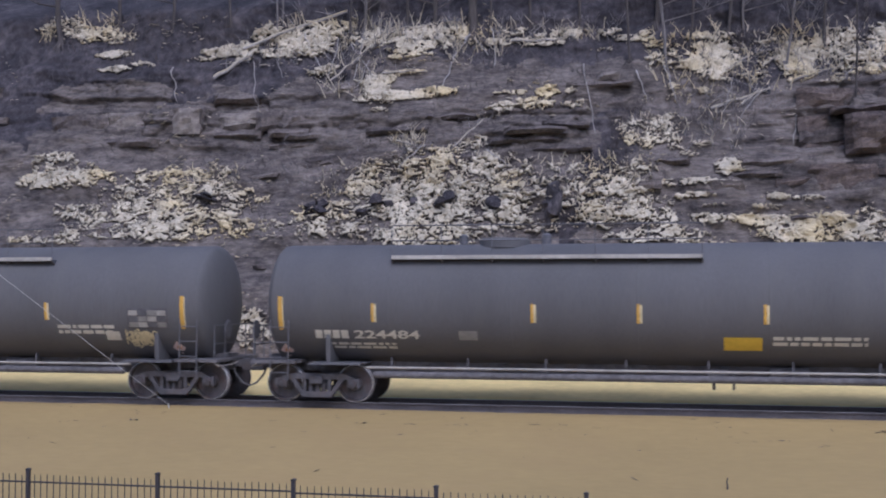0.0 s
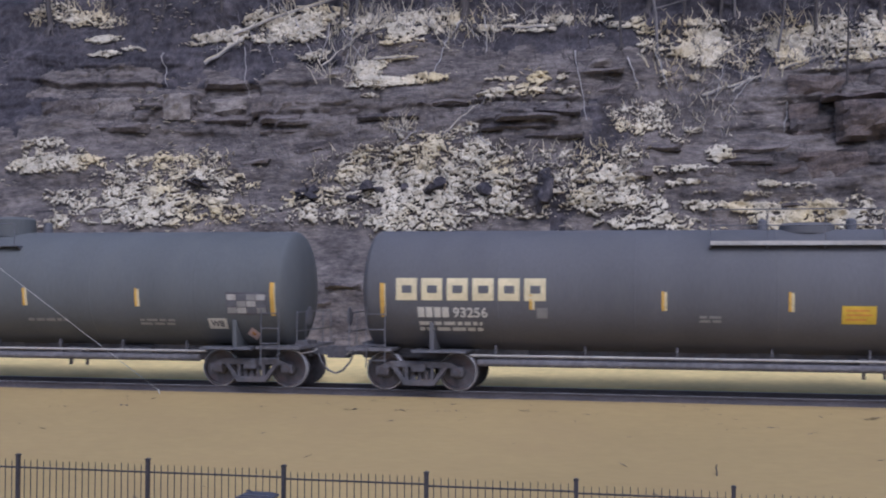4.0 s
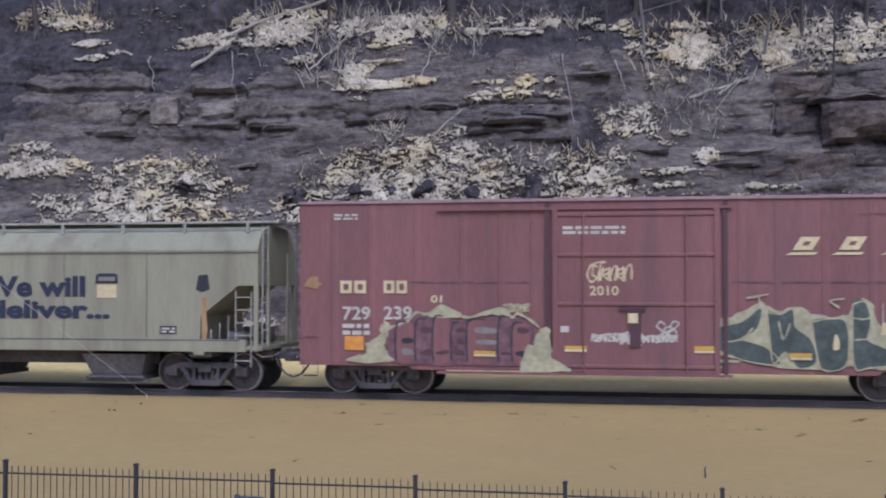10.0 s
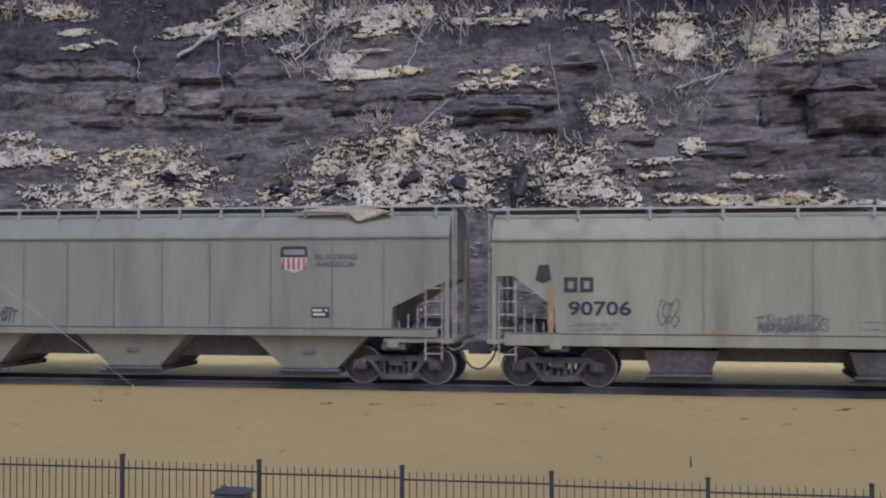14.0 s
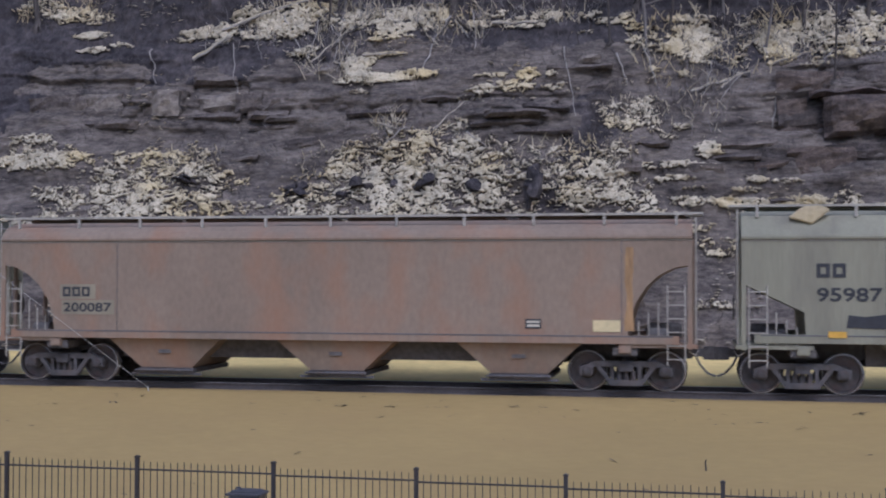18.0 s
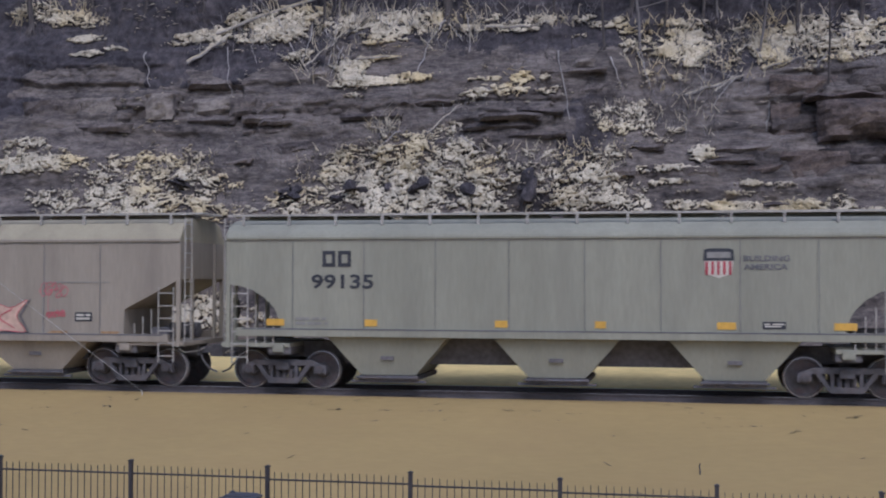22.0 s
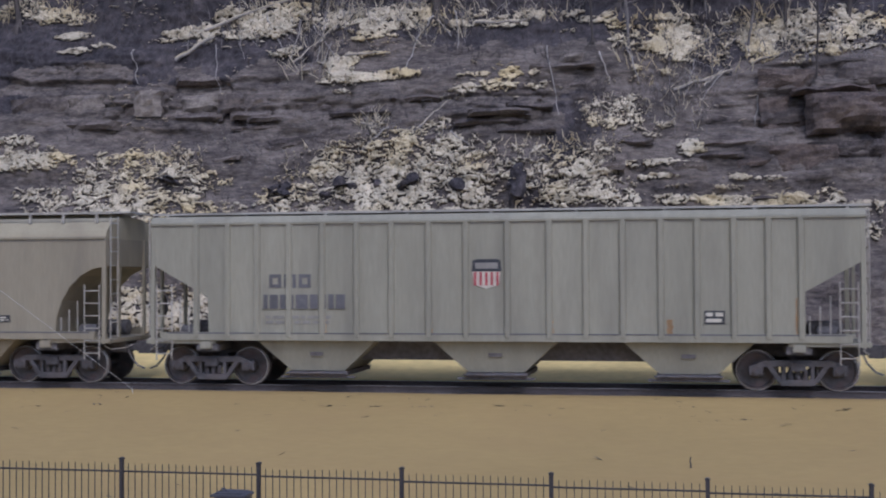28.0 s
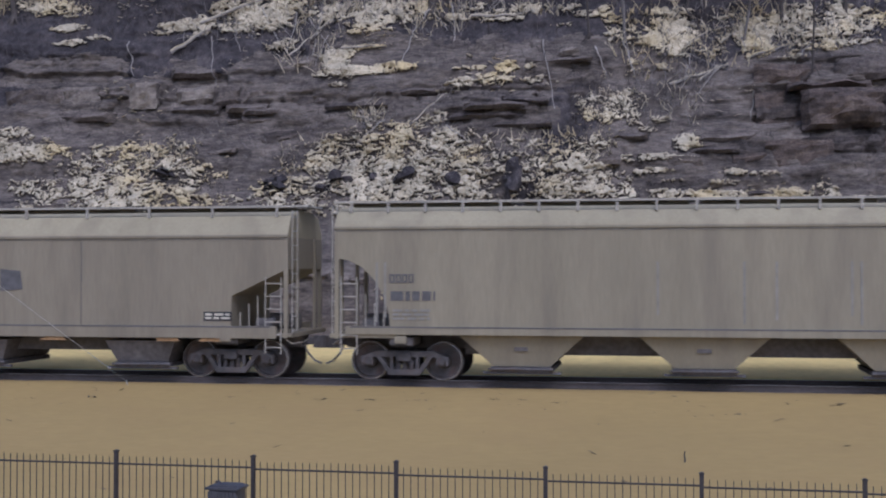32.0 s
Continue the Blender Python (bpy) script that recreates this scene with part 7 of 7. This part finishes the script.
part("roof_snow", Build().prism([(4.6, 4.22), (5.2, 4.3), (6.6, 4.28), (6.9, 4.2), (6.1, 3.95), (5.9, 4.15)], -1.36, -1.05), SNOW, car, "slab of snow on the roof edge", bevel=0.03)

# faded rose hopper
car = hopper(-113.05, 8.5, 14.0, "rose", "faded rose-brown covered hopper with rounded ends and patched numbers", line=3.60, roof=4.18, sill=1.30, cut="round", cut_in=1.45, cut_top=3.0, seams=(-5.4, 6.9), outlets=(-4.2, 0.15, 4.55), brackets=11)
decal(car, plate_build, CARGO["dove"], -6.9, -5.95, 2.16, 2.52, y=HY, name="number_patch", label="pale patch behind the mark")
decal(car, plate_build, CARGO["dove"], -6.85, -5.45, 1.78, 2.13, y=HY, name="number_patch", label="pale patch behind the number")
block_letters(car, -6.82, -6.1, 2.22, 2.46, 3, BLACK, y=HY - 0.007)
decal(car, text_build, BLACK, "200087", -6.8, 1.84, 0.23, 1.28, y=HY - 0.007, name="car_number")
label_box(car, 4.73, 5.10, 1.54, 1.76)
rust(car, 7.1, 1.5, 3.4, 0.11, 2)
decal(car, plate_build, CREAM, 6.28, 6.9, 1.48, 1.74, y=HY, name="label_panel")

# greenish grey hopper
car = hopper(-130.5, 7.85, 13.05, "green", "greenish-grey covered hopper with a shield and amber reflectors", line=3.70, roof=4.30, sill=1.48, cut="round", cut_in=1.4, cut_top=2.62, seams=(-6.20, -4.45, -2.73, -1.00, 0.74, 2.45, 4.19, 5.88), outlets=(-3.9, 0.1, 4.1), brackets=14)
shield(car, 3.43, 4.07, 2.78, 3.42)
decal(car, text_build, GRIP, "BUILDING", 4.29, 3.16, 0.13, 1.0, y=HY, name="slogan")
decal(car, text_build, GRIP, "AMERICA", 4.29, 2.97, 0.13, 0.95, y=HY, name="slogan")
block_letters(car, -5.44, -4.74, 3.04, 3.42, 2, BLACK, y=HY)
decal(car, text_build, BLACK, "99135", -5.71, 2.52, 0.34, 1.52, y=HY, name="car_number")
decal(car, bars_build, GREY, -6.1, -5.3, 1.66, 1.84, 2, y=HY, name="small_lettering")
for a, b in ((-6.82, -6.38), (6.22, 6.70), (3.71, 4.12), (-4.4, -4.1), (-1.3, -1.0), (1.0, 1.25)):
    decal(car, plate_build, AMBER, a, b, 1.64, 1.80, y=HY, name="reflector")
label_box(car, 4.7, 5.2, 1.66, 1.82)

# warm grey hopper with pink graffiti
car = hopper(-147.95, 8.42, 14.0, "warm", "warm grey covered hopper with large pink graffiti", line=3.66, roof=4.36, sill=1.30, cut_in=1.45, cut_top=2.75, cut_mid=2.0, seams=(-6.5, -3.7, -1.2, 1.2, 4.8, 6.3), outlets=(-4.0, 0.35, 4.5), brackets=15, roof_tint="roof")
block_letters(car, -6.49, -5.6, 2.54, 2.74, 4, GRIP, y=HY)
decal(car, bars_build, GRIP, -6.44, -5.31, 2.10, 2.34, 1, y=HY, name="car_number")
decal(car, bars_build, GREY, -6.4, -5.6, 1.55, 1.85, 3, y=HY, name="small_lettering")
decal(car, shape_build, BLACK, [(-4.37, 1.37), (-4.36, 1.50), (-3.89, 1.54), (-3.42, 1.64), (-3.12, 1.65), (-2.71, 1.57), (-2.01, 1.47), (-1.54, 1.51), (-1.06, 1.61), (-0.71, 1.54), (-0.12, 1.48), (0.76, 1.50), (1.88, 1.44), (1.83, 1.30), (0.11, 1.31), (-0.71, 1.36), (-1.06, 1.47), (-1.65, 1.36), (-1.98, 1.29), (-2.48, 1.36), (-3.12, 1.52), (-3.53, 1.42), (-4.00, 1.36)], HY - 0.004, name="graffiti_shadow", label="black drop shadow under the graffiti")
LETTERS = (
    [(-5.21, 2.35), (-5.12, 2.63), (-4.89, 2.77), (-4.50, 2.81), (-4.06, 2.72), (-3.77, 2.46), (-3.74, 2.18), (-4.00, 1.96), (-4.53, 1.65), (-4.83, 1.85), (-5.12, 2.13)],
    [(-4.50, 1.62), (-4.00, 1.96), (-3.77, 2.24), (-3.42, 2.52), (-3.18, 2.66), (-2.71, 2.46), (-2.24, 2.24), (-2.09, 2.02), (-1.95, 1.48), (-2.71, 1.56), (-3.24, 1.67), (-3.95, 1.56)],
    [(-2.01, 1.48), (-1.98, 2.18), (-1.65, 2.44), (-1.12, 2.73), (-0.89, 2.66), (-0.71, 2.46), (-0.59, 1.96), (-0.09, 1.50), (-0.95, 1.62), (-1.71, 1.48)],
    [(-0.77, 2.41), (-0.59, 2.60), (-0.24, 2.76), (0.11, 2.77), (0.41, 2.63), (0.61, 2.35), (0.52, 1.96), (0.35, 1.50), (-0.09, 1.52), (-0.59, 1.96)],
    [(0.35, 1.50), (0.55, 2.24), (0.70, 2.44), (1.29, 2.55), (2.02, 2.73), (2.26, 2.62), (2.11, 2.35), (1.82, 1.85), (1.88, 1.44), (0.99, 1.50)],
)
for k, q in enumerate(LETTERS):
    decal(car, shape_build, PALE_GREEN, [(a * 1.0 + 0.05, c + 0.03) for a, c in curve(q, 5)], HY, name="graffiti_glow", label="pale sprayed edge round the letter")
    decal(car, shape_build, PINK, curve(q, 5), HY - 0.010 - 0.003 * k, name="graffiti_letter", label="pale pink graffiti letter")
    decal(car, stroke_build, GRIP, curve(q + q[:1], 5, False), 0.028, HY - 0.018 - 0.003 * k, name="graffiti_outline")
hot = HY - 0.036
decal(car, shape_build, HOT, ragged([(-4.84, 1.88), (-4.53, 1.89), (-3.83, 1.94), (-3.42, 2.04), (-3.24, 2.07), (-3.74, 1.76), (-4.00, 1.69), (-4.53, 1.65), (-4.70, 1.76)], 0.015, 3, 4), hot, name="graffiti_fill", label="red sprayed patch")
decal(car, shape_build, HOT, ragged([(-1.98, 2.16), (-1.77, 2.13), (-1.65, 1.97), (-1.39, 1.69), (-1.65, 1.82), (-1.86, 1.89)], 0.02, 3, 5), hot, name="graffiti_fill", label="red sprayed patch")
RED_LINES = (
    ([(-3.80, 2.13), (-3.06, 2.20), (-2.24, 2.04), (-2.08, 2.00)], 0.05),
    ([(-1.95, 2.12), (-1.54, 2.08), (-0.80, 2.06)], 0.045),
    ([(-3.00, 2.31), (-3.11, 1.82)], 0.04),
    ([(-2.92, 2.27), (-2.99, 1.76)], 0.03),
    ([(-2.71, 2.18), (-2.24, 1.90), (-1.71, 1.54)], 0.025),
    ([(-3.48, 2.04), (-3.42, 1.76), (-3.30, 2.04), (-3.18, 1.76)], 0.035),
    ([(-0.66, 2.37), (-0.36, 2.45), (0.02, 2.50), (0.22, 2.59)], 0.08),
    ([(0.02, 2.50), (-0.11, 2.38)], 0.05),
    ([(-0.15, 2.24), (0.17, 2.18), (1.04, 2.13)], 0.05),
    ([(-1.71, 2.07), (-1.54, 1.65), (-1.30, 2.07), (-1.12, 1.68)], 0.03),
    ([(1.17, 2.42), (1.23, 1.93), (1.48, 2.36), (1.69, 2.00), (1.52, 1.89), (1.33, 1.93)], 0.065),
    ([(-4.00, 1.71), (-3.83, 1.82), (-3.65, 1.96)], 0.06),
    ([(0.70, 1.68), (1.17, 1.71), (1.52, 1.62)], 0.03),
)
DARK_LINES = (
    ([(-0.09, 2.03), (-0.05, 1.85), (0.70, 1.81), (1.83, 1.79)], 0.03),
    ([(-0.59, 2.41), (-0.68, 2.24), (-0.54, 1.90), (-0.24, 1.62), (-0.09, 1.52)], 0.03),
    ([(0.85, 1.90), (1.08, 1.76), (1.32, 1.85), (0.99, 1.79)], 0.06),
    ([(-4.53, 1.95), (-4.36, 2.00), (-4.24, 1.95)], 0.06),
    ([(-2.09, 2.24), (-2.05, 1.93)], 0.06),
    ([(-1.30, 2.63), (-1.65, 2.13)], 0.025),
    ([(-3.24, 2.63), (-3.09, 2.49), (-3.00, 2.63)], 0.025),
    ([(0.61, 1.65), (0.76, 1.50)], 0.025),
)
for k, (q, w) in enumerate(RED_LINES):
    decal(car, stroke_build, HOT, curve(q, 4, False), w, hot - 0.002 - 0.001 * k, name="graffiti_stroke", label="red graffiti stroke")
for k, (q, w) in enumerate(DARK_LINES):
    decal(car, stroke_build, GRIP, curve(q, 4, False), w, hot - 0.016 - 0.001 * k, name="graffiti_stroke", label="dark graffiti stroke")
# smaller second piece
SECOND = (
    [(2.32, 1.50), (2.30, 2.12), (2.60, 2.18), (2.88, 2.05), (2.80, 1.85), (2.95, 1.62), (2.75, 1.47)],
    [(2.92, 1.50), (2.90, 1.95), (3.15, 2.16), (3.42, 2.05), (3.40, 1.85), (3.52, 1.60), (3.25, 1.46)],
    [(3.48, 1.47), (3.46, 2.02), (3.66, 2.10), (3.95, 2.02), (4.40, 2.22), (4.10, 1.82), (4.35, 1.44), (3.90, 1.45)],
)
for k, q in enumerate(SECOND):
    decal(car, shape_build, PINK, curve(q, 4), HY - 0.004 - 0.002 * k, name="graffiti_letter", label="pale pink graffiti letter")
    decal(car, stroke_build, HOT, curve(q + q[:1], 4, False), 0.02, HY - 0.014 - 0.002 * k, name="graffiti_outline", label="red letter outline")
for k, q in enumerate(([(2.42, 1.6), (2.42, 2.05), (2.72, 1.95), (2.45, 1.82), (2.75, 1.68), (2.45, 1.58)], [(3.3, 2.0), (3.02, 1.98), (3.05, 1.82), (3.35, 1.72), (3.25, 1.55), (3.0, 1.58)], [(3.6, 1.55), (3.6, 2.02)], [(3.98, 1.98), (3.64, 1.78), (4.05, 1.52)], [(2.5, 2.15), (2.45, 1.5)])):
    decal(car, stroke_build, HOT, curve(q, 4, False), 0.035, HY - 0.022 - 0.002 * k, name="graffiti_stroke", label="red graffiti stroke")
decal(car, stroke_build, GRIP, [(4.48, 2.25), (4.2, 1.83), (4.42, 1.45)], 0.05, HY - 0.02, name="graffiti_stroke", label="dark graffiti stroke")
decal(car, shape_build, BLACK, [(2.5, 1.34), (2.45, 1.44), (4.4, 1.43), (4.62, 1.36)], HY - 0.002, name="graffiti_shadow")
for k, q in enumerate((scrawl(4.75, 5.45, 2.30, 2.68, 7, 61), [(4.95, 2.3), (4.95, 1.75)], scrawl(4.9, 5.4, 1.8, 1.95, 5, 63))):
    decal(car, stroke_build, HOT, q, 0.018, HY - 0.003 * k, name="graffiti_stroke", label="thin red scribble")
decal(car, stroke_build, GREY, [(4.8, 1.4), (4.8, 2.66), (6.6, 2.66)], 0.03, HY, name="panel_line")
label_box(car, 5.67, 6.12, 1.70, 1.92)
for x in (6.6, 5.2, -4.2):
    rust(car, x, 1.31, 1.46, 0.3, int(x))

# ribbed blue-grey hopper
car = hopper(-165.95, 8.32, 13.8, "blue", "ribbed pale grey covered hopper with a small shield", line=3.98, roof=4.27, sill=1.30, cut_in=1.45, cut_top=3.05, cut_mid=2.25, ribs=(-7.15, -6.35, -5.61, -4.82, -4.0, -3.16, -2.32, -1.43, -0.55, 0.42, 1.38, 2.22, 3.05, 3.9, 4.7, 5.5, 6.25, 6.95), outlets=(-4.2, 0.1, 4.5), brackets=9)
shield(car, -0.39, 0.26, 2.42, 3.08)
block_letters(car, -5.31, -4.28, 2.46, 2.78, 3, GRIP, y=HY)
decal(car, bars_build, GRIP, -5.45, -3.44, 1.96, 2.30, 1, y=HY - 0.02, name="car_number")
decal(car, bars_build, GREY, -5.4, -3.8, 1.6, 1.8, 2, y=HY, name="small_lettering")
label_box(car, 4.85, 5.3, 1.62, 1.92)
for x in (-3.95, -1.4, 1.42, 4.1, 6.9):
    rust(car, x, 1.32, 1.72 if x < 6 else 2.2, 0.08, int(x * 5))

# dove grey hopper with rounded ends
car = hopper(-183.85, 8.4, 13.6, "dove", "plain dove-grey covered hopper with rounded cut-away ends", line=3.68, roof=4.34, sill=1.30, cut="round", cut_in=1.35, cut_top=3.0, outlets=(-4.0, 0.15, 4.5), brackets=19, roof_tint="roof")
block_letters(car, -7.07, -6.49, 2.42, 2.62, 4, GRIP, y=HY)
decal(car, bars_build, GRIP, -7.04, -5.98, 2.0, 2.22, 1, y=HY, name="car_number")
decal(car, bars_build, GREY, -7.0, -6.1, 1.55, 1.8, 3, y=HY, name="small_lettering")
label_box(car, 5.33, 5.86, 1.62, 1.80)
for k, x in enumerate((-7.4, -7.2, -0.9, 1.0, 1.7, 3.3, 3.5)):
    decal(car, plate_build, GREY, x, x + 0.05, 1.5 + 0.1 * (k % 3), 2.9, y=HY + 0.006, name="scuff", label="faint vertical scuff")

# last grey hopper
car = hopper(-201.9, 8.5, 13.9, "last", "weathered grey covered hopper with a rust-marked side sill", line=3.5, roof=4.26, sill=1.28, cut_in=1.4, cut_top=2.75, cut_mid=2.1, seams=(-3.5, 0.5, 3.2), outlets=(-4.2, 0.3, 4.7), hop_w=0.9, brackets=11, deep_sill=True, roof_tint="roof")
decal(car, shape_build, GRIP, [(1.07, 2.2), (1.07, 2.75), (1.6, 2.7), (1.67, 2.25)], HY, name="paint_blotch")
label_box(car, 6.4, 7.1, 1.50, 1.72)
for x in (5.5, 6.6, 2.5):
    rust(car, x, 1.0, 1.26, 0.35, int(x))


for car, u in CARS:
    settle(car)


def motions():
    """The train rolls along the track and its wheels turn with it."""
    steps = [0.5 * k for k in range(65)]
    for car, u in CARS:
        walk(car, [(t, pose(u + run(t), 0, 0)) for t in steps])
    fine = [0.1 * k for k in range(321)]
    for w in WHEELSETS:
        x, y, z = w.location
        walk(w, [(t, pose(x, y, z) @ Matrix.Rotation((run(t) - run(0)) / WHEEL_R, 4, "Y")) for t in fine])


motions()
